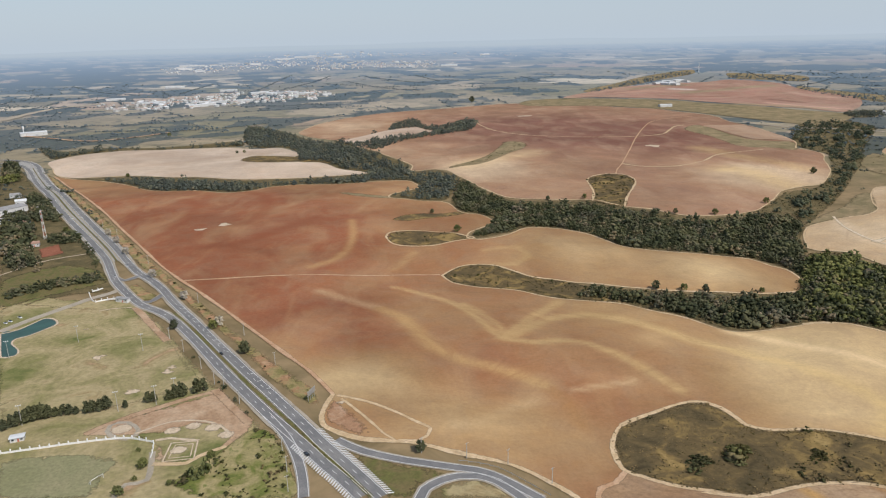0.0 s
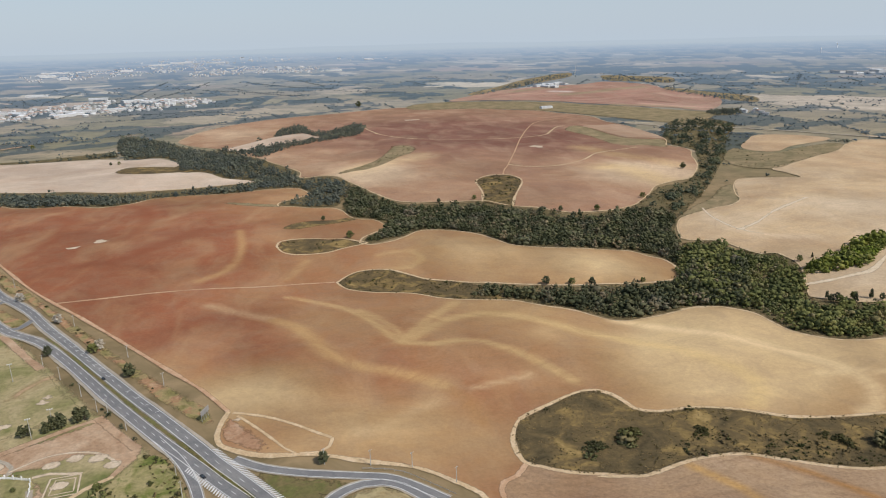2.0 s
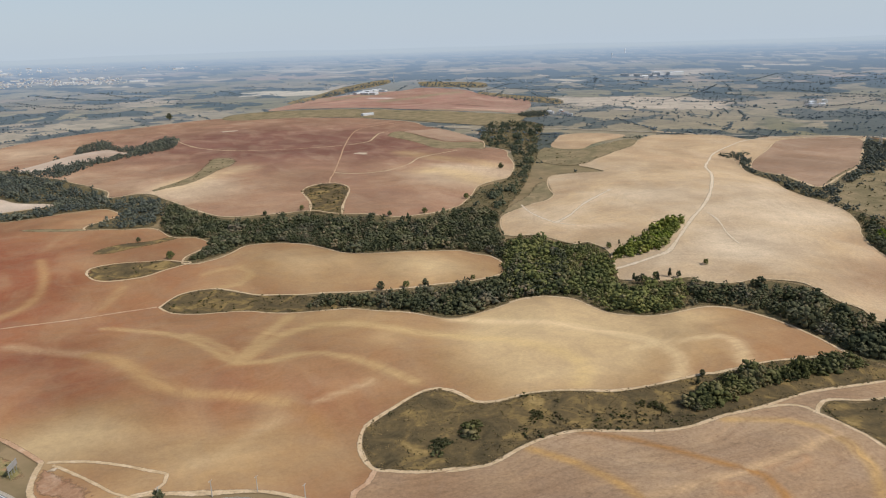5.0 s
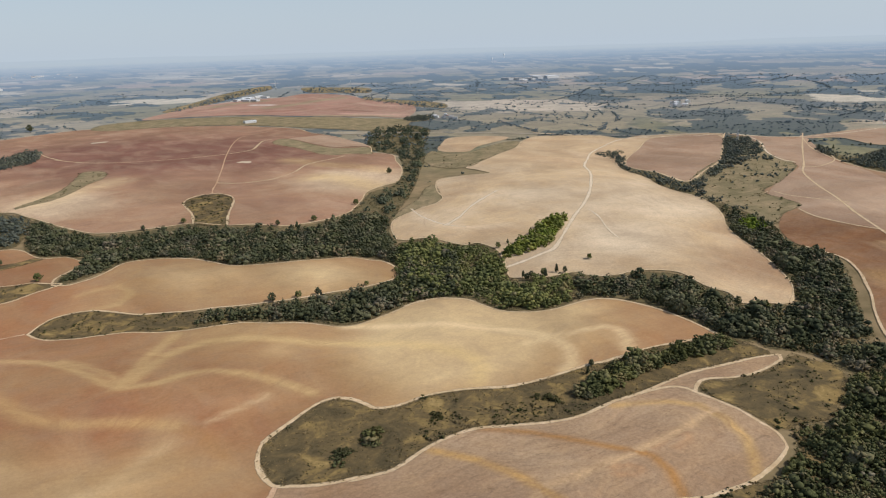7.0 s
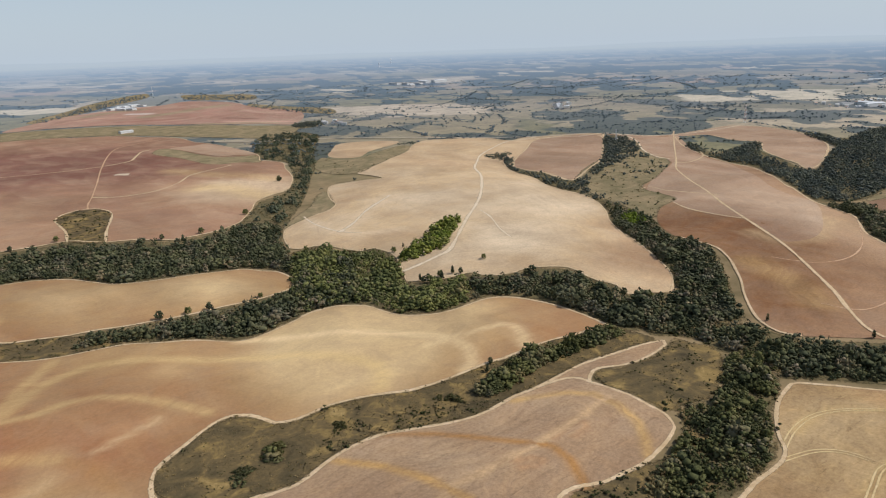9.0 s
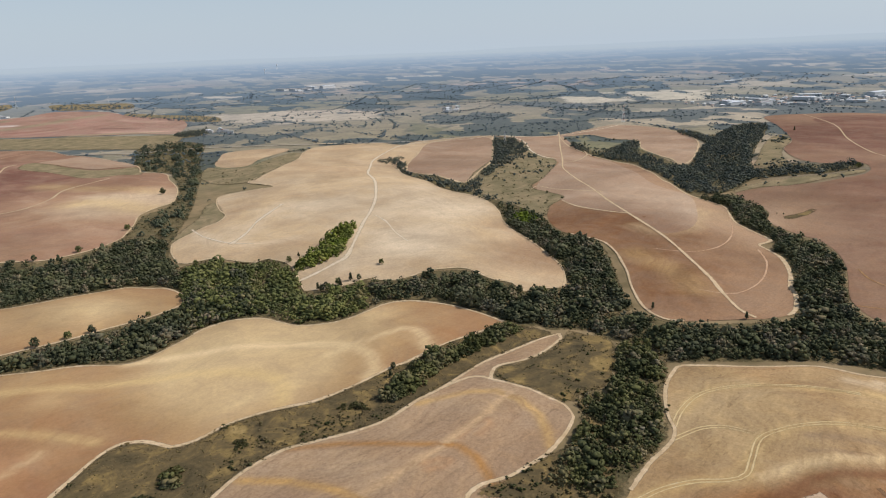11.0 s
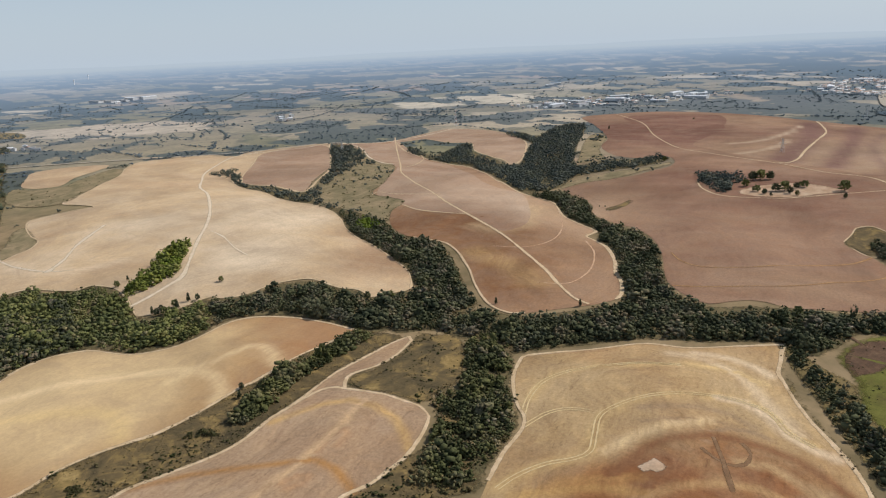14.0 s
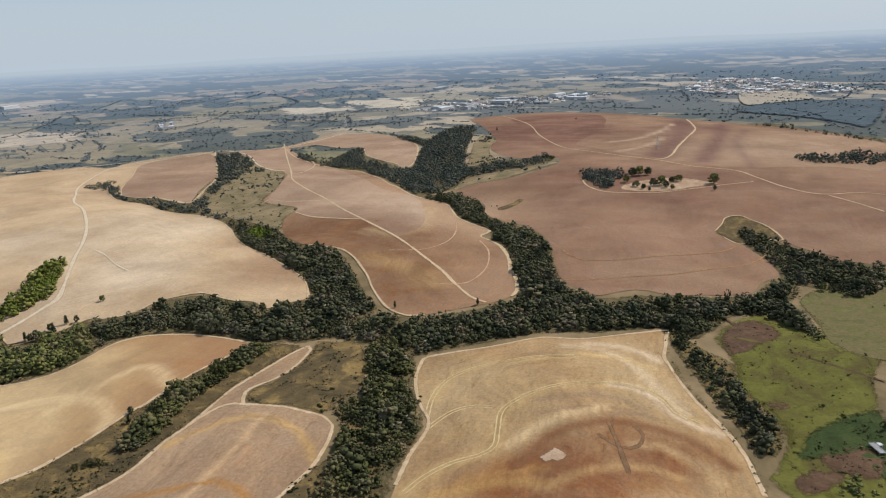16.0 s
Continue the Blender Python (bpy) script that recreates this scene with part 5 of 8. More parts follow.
PALES = [(x, y, -w, r) for x, y, w, r in [(296, 407, 0.16, 40), (361, 394, 0.18, 45), (419, 359, 0.16, 40), (240, 375, 0.14, 35), (255, 615, 0.12, 40), (224, 651, 0.16, 60), (137, 701, 0.16, 60), (-128, 466, 0.35, 45), (-59, 441, 0.35, 50), (-41, 532, 0.3, 60), (-84, 401, 0.3, 40), (-208, 1838, 0.7, 170), (-69, 1389, 0.7, 150), (77, 1188, 0.7, 120), (188, 1040, 0.3, 120), (557, 1091, 0.5, 120), (647, 778, 0.5, 70), (573, 528, 0.5, 60), (828, 725, 0.45, 90), (790, 1011, 0.3, 120), (472, 780, 0.35, 50), (588, 458, 0.25, 50), (294, 440, 0.4, 40), (266, 456, 0.3, 40), (513, 1058, 0.6, 110), (286, 639, 0.5, 50), (143, 757, 0.5, 70), (241, 665, 0.5, 60), (484, 1073, 0.35, 120), (338, 412, 0.5, 45), (397, 423, 0.4, 40), (289, 476, 0.25, 50), (347, 425, 0.3, 50), (480, 525, 0.35, 80), (318, 501, 0.7, 70), (387, 485, 0.5, 50), (231, 413, 0.4, 45), (147, 539, 0.3, 60), (-53, 416, 0.45, 40), (41, 364, 0.3, 40), (82, 340, 0.2, 40), (388, 109, 0.2, 40), (909, 334, 0.5, 140), (992, 517, 0.3, 100), (474, 16, 0.35, 40), (430, -14, 0.35, 30), (399, 123, 0.3, 40), (903, 265, 0.5, 120), (1450, -151, 0.5, 250), (676, -27, 0.25, 80), (-54, 400, 0.6, 60), (13, 355, 0.5, 60), (-133, 487, 0.3, 30), (-160, 561, 0.35, 40), (-221, 839, 0.4, 50), (271, 438, 0.6, 80), (77, 1188, 0.6, 70), (700, 608, 0.6, 120), (238, 405, 0.3, 60), (300, 377, 0.4, 60)]]
BUFF, UMBER, GREYBROWN = (0.64, 0.48, 0.27), (0.235, 0.115, 0.050), (0.235, 0.165, 0.11)
BANDS = {  # line of the plan, half width in metres, strength, colour
    "field_motorway": [("mb_a", 6, 0.35, BUFF), ("mb_b", 6, 0.62, STRAW), ("mb_c", 5, 0.4, ORANGE), ("mb_d", 3.6, 0.55, YELLOW), ("mb_e", 3, 0.5, YELLOW), ("mb_f", 5, 0.6, YELLOW), ("mb_g", 6, 0.62, YELLOW), ("mb_h", 4.2, 0.58, YELLOW), ("mb_i", 4.5, 0.5, STRAW), ("mb_j", 4.0, 0.35, YELLOW), ("mb_k", 2.6, 0.4, BUFF), ("mb_l", 6, 0.75, BUFF), ("mb_m", 3.0, 0.7, BUFF), ("mb_n", 5.5, 0.65, BUFF), ("mb_o", 4, 0.22, BUFF), ("mb_p", 5, 0.3, YELLOW), ("mb_r", 9, 0.6, (0.225, 0.075, 0.036)), ("red_arc_a", 9, 0.7, (0.235, 0.080, 0.038)), ("red_arc_b", 9, 0.7, (0.235, 0.080, 0.038))],
    "field_spur": [("band_orange_a", 2.8, 0.95, ORANGE), ("band_orange_b", 3.2, 0.9, (0.44, 0.262, 0.095)), ("band_orange_c", 3.2, 0.85, (0.45, 0.285, 0.115)), ("spur_link", 3.2, 0.9, (0.50, 0.335, 0.185)), ("spur_ring", 2.0, 0.7, (0.40, 0.23, 0.12)), ("spur_arc", 2.0, 0.6, (0.40, 0.23, 0.12))],
    "field_square": [("sq_arch", 4.2, 1.0, (0.205, 0.098, 0.046)), ("sq_loop", 2.6, 0.6, GREYBROWN), ("sq_outer", 4, 0.5, YELLOW), ("sq_low", 5, 0.7, (0.38, 0.22, 0.085)), ("arc_b", 4.5, 0.5, LIGHT), ("rut_c", 5, 0.5, YELLOW), ("sq_pale", 4.2, 0.75, LIGHT), ("sq_edge", 4, 0.7, LIGHT), ("sq_streak_a", 3.0, 0.5, GREYBROWN), ("sq_streak_b", 2.5, 0.45, GREYBROWN), ("sq_inner", 4.5, 0.75, (0.46, 0.32, 0.165)), ("sq_inner_low", 3.5, 0.7, (0.44, 0.285, 0.13)), ("sq_inner_dark", 3.0, 0.6, (0.25, 0.125, 0.06)), ("sq_over", 4.5, 0.6, BUFF), ("sq_ochre", 5, 0.7, (0.44, 0.27, 0.10))],
    "red_works": [("works_a", 22, 0.8, (0.24, 0.21, 0.125)), ("works_b", 26, 0.8, (0.26, 0.225, 0.135)), ("works_c", 16, 0.9, (0.62, 0.56, 0.50)), ("works_d", 12, 0.8, (0.17, 0.085, 0.065)), ("works_e", 16, 0.9, (0.33, 0.27, 0.16)), ("works_f", 18, 0.7, (0.46, 0.27, 0.20)), ("works_g", 14, 0.7, (0.26, 0.125, 0.09)), ("works_h", 14, 0.8, (0.52, 0.33, 0.25)), ("works_i", 16, 0.6, (0.48, 0.33, 0.25))],
    "field_hill": [("hill_band_b", 30, 0.5, YELLOW), ("hill_band_c", 30, 0.55, BUFF), ("band_hill_a", 22, 0.4, YELLOW)],
    "field_ridge": [("ridge_band", 14, 0.5, STRAW), ("ridge_arc_c", 10, 0.4, BUFF)],
    "field_dome": [("dome_band", 8, 0.5, LIGHT), ("dome_scar", 12, 0.4, LIGHT), ("dome_band_c", 9, 0.6, LIGHT)],
    "field_plum_upper": [("plum_band_a", 26, 0.9, (0.165, 0.085, 0.068)), ("plum_band_b", 18, 0.9, (0.17, 0.088, 0.07)), ("plum_band_e", 10, 0.7, (0.19, 0.11, 0.085)), ("plum_band_f", 8, 0.5, LIGHT), ("plum_band_g", 8, 0.45, LIGHT)],
}


def field(name, points, material, label, step, ground=0.0, lift=0.0):
    ob, co = draped(name, points, material, lift, step)
    paint_attributes(ob, co, REDS + PALES, BANDS.get(name, []), ground)
    return tagged(ob, label, "field", kind="structure")


field("field_motorway", outline("-lay_by_track", "-verge_track", "north_edge", "finger_edge", "wood_edge_a", "gully_edge_top", "gully_edge_low", "wood_edge_b", "strip_edge_top", "strip_edge_low", "spur_edge"), M_TAN, "ploughed field of tan and red earth beside the motorway", 4.5, 0.36)
low = PLAN["strip_edge_low"]
field("field_spur", [*low[5:], *PLAN["spur_edge"][1:-2], (215, 150), (165, 170), (125, 190), *PLAN["strip_link_track"][::-1]], M_SPUR, "brown stubble field with orange curving bands", 2.6, 0.12, 0.1)
field("field_square", outline("square_edge"), M_SQUARE, "dry straw-coloured field with curving wheel tracks", 2.6, 0.15)
field("field_hill", outline("hill_top", "hill_low"), M_HILL, "red-brown ploughed field on a broad hill", 18.0, 0.15)
field("field_pale", outline("pale_top", "pale_low"), M_PALE, "pale bare field beyond a strip of wood", 14.0)
field("field_dome", outline("dome_left", "dome_top", "dome_right", "dome_low"), M_DOME, "pale tan field on a rounded rise", 12.0, 0.1)
field("field_ridge", outline("ridge_left", "ridge_low"), M_RIDGE, "brown ploughed field on a ridge with a long track", 12.0, 0.35)
field("field_ridge_upper", outline("ridge_upper"), M_PINK, "lighter pinkish ploughed earth along a crest", 10.0, 0.62, 0.1)
field("field_plum", outline("plum_top", "plum_low_a", "plum_low_b"), M_PLUM, "plum-brown ploughed field on a far slope", 13.0, 0.4)
field("field_plum_upper", outline("plum_upper"), M_PLUM, "greyish tan terraced field on a far slope", 13.0, 0.02, 0.12)
field("field_plum_dark", outline("plum_dark"), M_PLUM, "dark plum freshly ploughed patch", 13.0, 1.4, 0.22)
field("field_terrace", outline("terrace_field"), M_PINK, "brown field between a hedge and the crest", 12.0, 0.65, 0.1)
field("field_upper", outline("upper_field"), M_PINK, "small pinkish field at the crest", 14.0, 0.5)
field("red_works", outline("red_works"), M_WORKS, "bare red earth of a far building site", 12.0, 0.3)
field("field_small", outline("small_field"), M_DOME, "small tan field by the far road", 14.0, 0.2)


def patch(name, material, label, lift=0.13, step=9.0, soft=4.0):
    ob, _ = draped(name, outline(name), material, lift, step, soft=soft)
    return tagged(ob, label, "grass", kind="structure")


for name, mat, label in (("pasture_base", M_PASTURE, "open green pasture below a wood"), ("park_base", M_LAWN, "dry grassland round a park"), ("village_base", M_LITTER, "dull brown garden ground among houses")):
    patch(name, mat, label, 0.03, 9.0)
for name, mat, label in (("wood_east", M_SCRUB, "dry leaf litter under a narrow wood"), ("east_margin", M_SCRUB, "dry brush beside a field"), ("near_margin", M_MEADOW, "rough brown grass under a near wood")):
    patch(name, mat, label, 0.16, 7.0)
for name, mat, label in (("plantation", M_PLANTATION, "far plantation of trees tinted blue for haze"), ("east_fields", M_SHOULDER, "far khaki fields beside a town")):
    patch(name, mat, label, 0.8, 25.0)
draped_strip, _ = draped("scrub_strip", outline("-strip_edge_top", "-strip_edge_low"), M_MEADOW, 0.13, 8.0)
tagged(draped_strip, "long strip of rough grass and scrub between fields", "grass", kind="structure")
gully_ground, _ = draped("gully_grass", [*PLAN["gully_edge_top"][-9:], *PLAN["gully_edge_low"][:9]], M_MEADOW, 0.13, 8.0)
tagged(gully_ground, "brown grass in the head of a gully", "grass", kind="structure")
for name, mat, label in (
        ("pocket_patch", M_MEADOW, "green scrub pocket at the edge of a wood"), ("wedge_patch", M_OLIVE, "wedge of dry grass running up the hill"),
        ("lens_patch", M_MEADOW, "lens of rough grass in a ploughed field"), ("sliver_patch", M_MEADOW, "sliver of rough grass in a ploughed field"),
        ("thread_patch", M_OLIVE, "thin line of dry scrub in a field"), ("pale_patch", M_MEADOW, "green grass tongue in a pale field"),
        ("crown_patch", M_OLIVE, "grassy gully near the top of the hill"), ("grass_slope", M_OLIVE, "rough grass slope with scattered shrubs"),
        ("spur_meadow", M_MEADOW, "brown and green rough meadow beside a wood"), ("dell_patch", M_OLIVE, "dry grass at the edge of a wood"),
        ("lane_patch", M_OLIVE, "long tongue of olive grass"), ("plum_meadow", M_OLIVE, "pale meadow beside a wood"),
        ("plum_meadow_b", M_OLIVE, "grass margin along a wood"), ("plum_head", M_MEADOW, "grassy head of a wooded gully"),
        ("works_pasture", M_OLIVE, "olive pasture between a hill and a building site"), ("farmyard", M_BARE, "bare pale yard round a farmstead"), ("thorn_patch", M_MEADOW, "small wedge of green in a field"), ("pasture", M_PASTURE, "green pasture with scattered bushes"),
        ("pasture_b", M_PADDOCK, "light green pasture beyond the wood")):
    patch(name, mat, label)
for name, mat, label in (("bare_patch", M_MUD, "bare brown earth in the pasture"), ("damp_patch", M_DAMP, "darker green reeds in the pasture"), ("mud_patch", M_MUD, "dark muddy ground in the pasture"), ("mud_patch_b", M_MUD, "dark bare bog beside reeds"), ("mud_patch_c", M_MUD, "small bare patch in a pasture")):
    patch(name, mat, label, 0.2)
for name, mat, label in (("crown_field", M_PINK, "small tan field beside a grassy gully"), ("west_finger_field", M_PALE, "pale field tongue between woods")):
    field(name, outline(name), mat, label, 14.0, 0.1, 0.4)

# ---- dirt tracks ----
for name, mat, width in (
        ("verge_track", M_REDTRACK, 5.0), ("lay_by_track", M_TRACK, 5.5), ("loop_track", M_TRACK, 3.6), ("loop_cut_track", M_TRACK, 2.8), ("cross_track", M_REDTRACK, 4.0),
        ("wood_edge_a", M_TRACK, 4.0), ("gully_edge_top", M_TRACK, 4.0), ("gully_edge_low", M_TRACK, 3.2), ("wood_edge_b", M_TRACK, 4.0), ("strip_edge_top", M_TRACK, 4.2),
        ("strip_edge_low", M_TRACK, 4.6), ("spur_edge", M_TRACK, 4.2), ("spur_cut_track", M_TRACK, 4.0), ("strip_link_track", M_REDTRACK, 5.0), ("dome_track", M_CREAM, 7.0),
        ("ridge_track", M_TRACK, 5.0), ("ridge_side_track", M_TRACK, 4.0), ("ridge_cross_track", M_TRACK, 4.0), ("crest_track", M_CREAM, 6.0), ("crest_track_top", M_CREAM, 8.0),
        ("plum_track", M_TRACK, 4.5), ("plum_side_track", M_TRACK, 7.0), ("plum_low_track", M_TRACK, 3.5), ("hill_track_a", M_REDTRACK, 4.2), ("hill_track_b", M_TRACK, 6.5), ("hill_track_c", M_TRACK, 5.5), ("hill_track_d", M_TRACK, 5.0), ("ridge_high_track", M_TRACK, 4.0), ("crest_spur_track", M_TRACK, 4.5), ("plum_lane", M_TRACK, 4.0)):
    tagged(ribbon(name if name.endswith("track") else "track", PLAN[name], width * 0.80, mat, 0.28, 5.0, ragged=0.35), "worn sandy farm track along a field", "track", kind="structure")
square_track = ribbon("track", PLAN["square_edge"][:-4], 3.2, M_TRACK, 0.28, 5.0, ragged=0.3)
tagged(square_track, "worn sandy farm track round a dry field", "track", kind="structure")
for closed_name, w in (("lens_patch", 3.2), ("pocket_patch", 4.0), ("plum_head", 2.2)):
    ring_track = ribbon("track", (*PLAN[closed_name], PLAN[closed_name][0]) if closed_name == "lens_patch" else PLAN[closed_name], w, M_TRACK, 0.28, 5.0, ragged=0.4)
    tagged(ring_track, "thin worn track round a patch of grass", "track", kind="structure")
for name, width, mat in (("plum_band_c", 2.2, M_OCHRE), ("plum_band_d", 2.4, M_OCHRE), ("ridge_arc_a", 2.0, M_REDTRACK), ("ridge_arc_b", 2.0, M_REDTRACK), ("dome_scar", 6.0, M_CREAM), ("dome_trail", 3.6, M_CREAM), ("dome_trail_b", 3.6, M_CREAM)):
    tagged(ribbon("trail", PLAN[name], width, mat, 0.24, 5.0, ragged=0.6), "faint worn line across a ploughed field", "track", kind="structure")
for name in ("rut_a", "rut_b", "rut_c"):
    for shift in (-1.3, 1.3):
        tagged(ribbon("wheel_rut", PLAN[name], 1.3, M_RUT, 0.26, 4.0, shift, 0.5), "pale wheel rut across a dry field", "track", kind="structure")
for name, width in (("sq_loop_rut", 3.2), ("sq_down_rut", 3.6)):
    tagged(ribbon("wheel_rut", PLAN[name], width, M_RUT_DARK, 0.26, 3.0, 0.0, 0.4), "dark damp wheel rut across a dry field", "track", kind="structure")
for name, width, mat in (("dome_top", 5.0, M_TRACK), ("ridge_left", 4.5, M_TRACK), ("upper_field", 5.0, M_TRACK), ("terrace_field", 4.5, M_TRACK), ("hill_top", 4.0, M_TRACK), ("dome_left", 3.5, M_TRACK), ("dome_low", 3.0, M_TRACK), ("pale_low", 3.5, M_TRACK), ("north_edge", 3.0, M_TRACK), ("finger_edge", 3.0, M_TRACK), ("hill_low", 3.5, M_TRACK), ("dome_right", 3.0, M_TRACK)):
    tagged(ribbon("track", PLAN[name], width * 0.85, mat, 0.25, 6.0, ragged=0.6), "thin sandy margin between a field and a wood", "track", kind="structure")

# ---- roads ----
ROADS = {"road_east": 8.2, "road_west": 8.2, "ramp_left": 5.6, "ramp_right": 6.0, "ramp_loop": 5.8, "link_a": 5.0, "link_b": 5.0}
for name, width in ROADS.items():
    tagged(ribbon("road_shoulder", PLAN[name], width + (3.4 if width > 8 else 1.8), M_SHOULDER, 0.32, 5.0, ragged=0.12), "gritty pale shoulder of a motorway", "road", kind="structure")
for name, width in ROADS.items():
    tagged(ribbon("road", PLAN[name], width, M_ASPHALT, 0.38, 5.0), "worn blue-grey asphalt road", "road", kind="structure")
    half = width / 2 - (0.75 if width > 8 else 0.4)
    if not name.startswith("link"):
        for shift in (-half, half):
            tagged(ribbon("edge_line", PLAN[name], 0.34, M_PAINT, 0.43, 5.0, shift), "white painted line along a road", "road marking", kind="structure")
between = [((a[0] + b_[0]) / 2, (a[1] + b_[1]) / 2) for a, b_ in ((PLAN["road_east"][i], min(curve(PLAN["road_west"], 10), key=lambda q: math.dist(q, PLAN["road_east"][i]))) for i in range(17, 26))]
tagged(ribbon("road_bed", between, 30.0, M_SLAB, 0.30, 8.0), "pale worn paving across both carriageways", "road", kind="structure")
tagged(ribbon("median_strip", between, 2.6, M_PADDOCK, 0.37, 8.0, ragged=0.3), "narrow grassy strip between carriageways", "median", kind="structure")
apron, _ = draped("road_apron", outline("bend_apron"), M_SLAB, 0.36, 8.0, 6.0)
tagged(apron, "wide worn asphalt where the carriageways bend", "road", kind="structure")
tagged(ribbon("park_lane", PLAN["park_lane"], 7.0, M_SHOULDER, 0.3, 5.0), "grey park lane", "road", kind="structure")

for name, mat, label in (("park_lawn", M_LAWN, "dry park lawn beside the motorway"), ("bare_ground", M_BARE, "bare reddish ground being laid out as a playground"), ("pitch", M_PITCH, "mown football pitch"), ("bank", M_BANK, "overgrown bank under the motorway"), ("verge", M_VERGE, "dry grass verge between road and field"), ("farm_block", M_PADDOCK, "green paddock beside the motorway"), ("loop_earth", M_REDEARTH, "scraped red earth inside a track loop"), ("road_island", M_VERGE, "dry grass island between carriageways"), ("ramp_green", M_PADDOCK, "green grass inside the ramp"), ("loop_green", M_LAWN, "worn grass inside the loop of a ramp")):
    patch(name, mat, label, 0.06, 8.0, 1.6)

patch("court_grass", M_LAWN, "worn grass round a sandy ball court", 0.2, 5.0, 1.6)

# ---- trees ----
def lump(rng, detail):
    """A ragged clump of foliage about one metre across."""
    bm = bmesh.new()
    bmesh.ops.create_icosphere(bm, subdivisions=detail, radius=1.0)
    co = np.array([v.co[:] for v in bm.verts])
    tri = np.array([[v.index for v in f.verts] for f in bm.faces])
    bm.free()
    co *= rng.uniform(0.45, 1.4, (len(co), 1))
    return co, tri


def leafy_crown(rng, sprays, spread=0.7, lumps=9):
    """A crown of unit height: rounded boughs of foliage heaped into a dome, with loose sprays of leaves standing out of it."""
    vs, ts, n = [], [], 0
    lean = rng.normal(0, 0.05, 2)
    for k in range(lumps):
        co, tri = lump(rng, 1)
        z = (k + rng.uniform(0.1, 0.9)) / lumps
        q = spread * 0.42 * math.sqrt(max(0.03, 1 - ((z - 0.38) / 0.66) ** 2)) * rng.uniform(0.75, 1.1)
        a = 2.4 * k + rng.uniform(-0.5, 0.5)
        size = rng.uniform(0.12, 0.24) * (0.75 + 0.5 * spread) * (1.15 - 0.4 * z)
        vs.append(co * np.array([1, 1, 0.72]) * size + np.array([q * math.cos(a) + lean[0] * z, q * math.sin(a) + lean[1] * z, 0.2 + 0.72 * z]))
        ts.append(tri + n)
        n += len(co)
    for k in range(sprays):
        a, z = rng.uniform(0, 6.28), rng.uniform(0.15, 1.0)
        q = spread * 0.55 * math.sqrt(max(0.05, 1 - ((z - 0.45) / 0.58) ** 2)) * rng.uniform(0.8, 1.15)
        out = np.array([math.cos(a), math.sin(a), 1.1 * (z - 0.35)])
        u = np.cross(out, rng.normal(size=3))
        u /= np.linalg.norm(u) + 1e-9
        w = np.cross(out / np.linalg.norm(out), u) + 0.5 * rng.normal(size=3)
        size = rng.uniform(0.035, 0.10)
        centre = np.array([q * math.cos(a), q * math.sin(a), z])
        vs.append(centre + size * np.array([-u - 0.5 * w, u - 0.7 * w, 0.8 * u + w, -0.7 * u + 0.8 * w]) * rng.uniform(0.7, 1.3, (4, 1)))
        ts.append(np.array([[0, 1, 2], [0, 2, 3]]) + n)
        n += 4
    return np.concatenate(vs), np.concatenate(ts)


RNG = np.random.default_rng(7)
CROWNS_NEAR = [leafy_crown(RNG, 26, RNG.uniform(0.55, 1.05), int(RNG.integers(5, 8))) for _ in range(22)]
CROWNS_FAR = [leafy_crown(RNG, 12, RNG.uniform(0.6, 1.0), 4) for _ in range(12)]
CROWNS_TINY = []
for _ in range(10):
    parts_ = []
    for k in range(3):
        co = np.array([(1, 0, 0), (-1, 0, 0), (0, 1, 0), (0, -1, 0), (0, 0, 1), (0, 0, -1)], float) * RNG.uniform(0.7, 1.25, (6, 1))
        parts_.append(co * RNG.uniform(0.2, 0.34) + np.append(RNG.normal(0, 0.24, 2), RNG.uniform(0.3, 0.8)))
    eight = np.array([(0, 2, 4), (2, 1, 4), (1, 3, 4), (3, 0, 4), (2, 0, 5), (1, 2, 5), (3, 1, 5), (0, 3, 5)])
    CROWNS_TINY.append((np.concatenate(parts_), np.concatenate([eight + 6 * k for k in range(3)])))


def planted(name, places, material, label, protos, rng, category="woodland"):
    """Crowns at places (x, y, height, width) as one mesh."""
    vs, ts, tints, n = [], [], [], 0
    if not len(places):
        return None
    places = np.asarray(places)
    gz = height(places[:, 0], places[:, 1])
    drifts = 0.26 * soft_noise(places[:, 0], places[:, 1], 42, 77)
    for (x, y, h, w), z, drift in zip(places, gz, drifts):
        co, tri = protos[rng.integers(len(protos))]
        a = rng.uniform(0, 6.28)
        c, s = math.cos(a) * w, math.sin(a) * w
        vs.append(np.column_stack([co[:, 0] * c - co[:, 1] * s + x, co[:, 0] * s + co[:, 1] * c + y, co[:, 2] * h + z - 0.14 * h]))
        ts.append(tri + n)
        tints.append(np.full(len(co), min(1.0, max(0.0, (rng.normal(0.40, 0.17) + drift) if rng.random() > 0.08 else rng.uniform(0.75, 1.0)))))
        n += len(co)
    ob = big_mesh(name, np.concatenate(vs), np.concatenate(ts), material)
    ob.data.attributes.new("tint", "FLOAT", "POINT").data.foreach_set("value", np.concatenate(tints).astype(np.float32))
    return tagged(ob, label, category, kind="stuff")


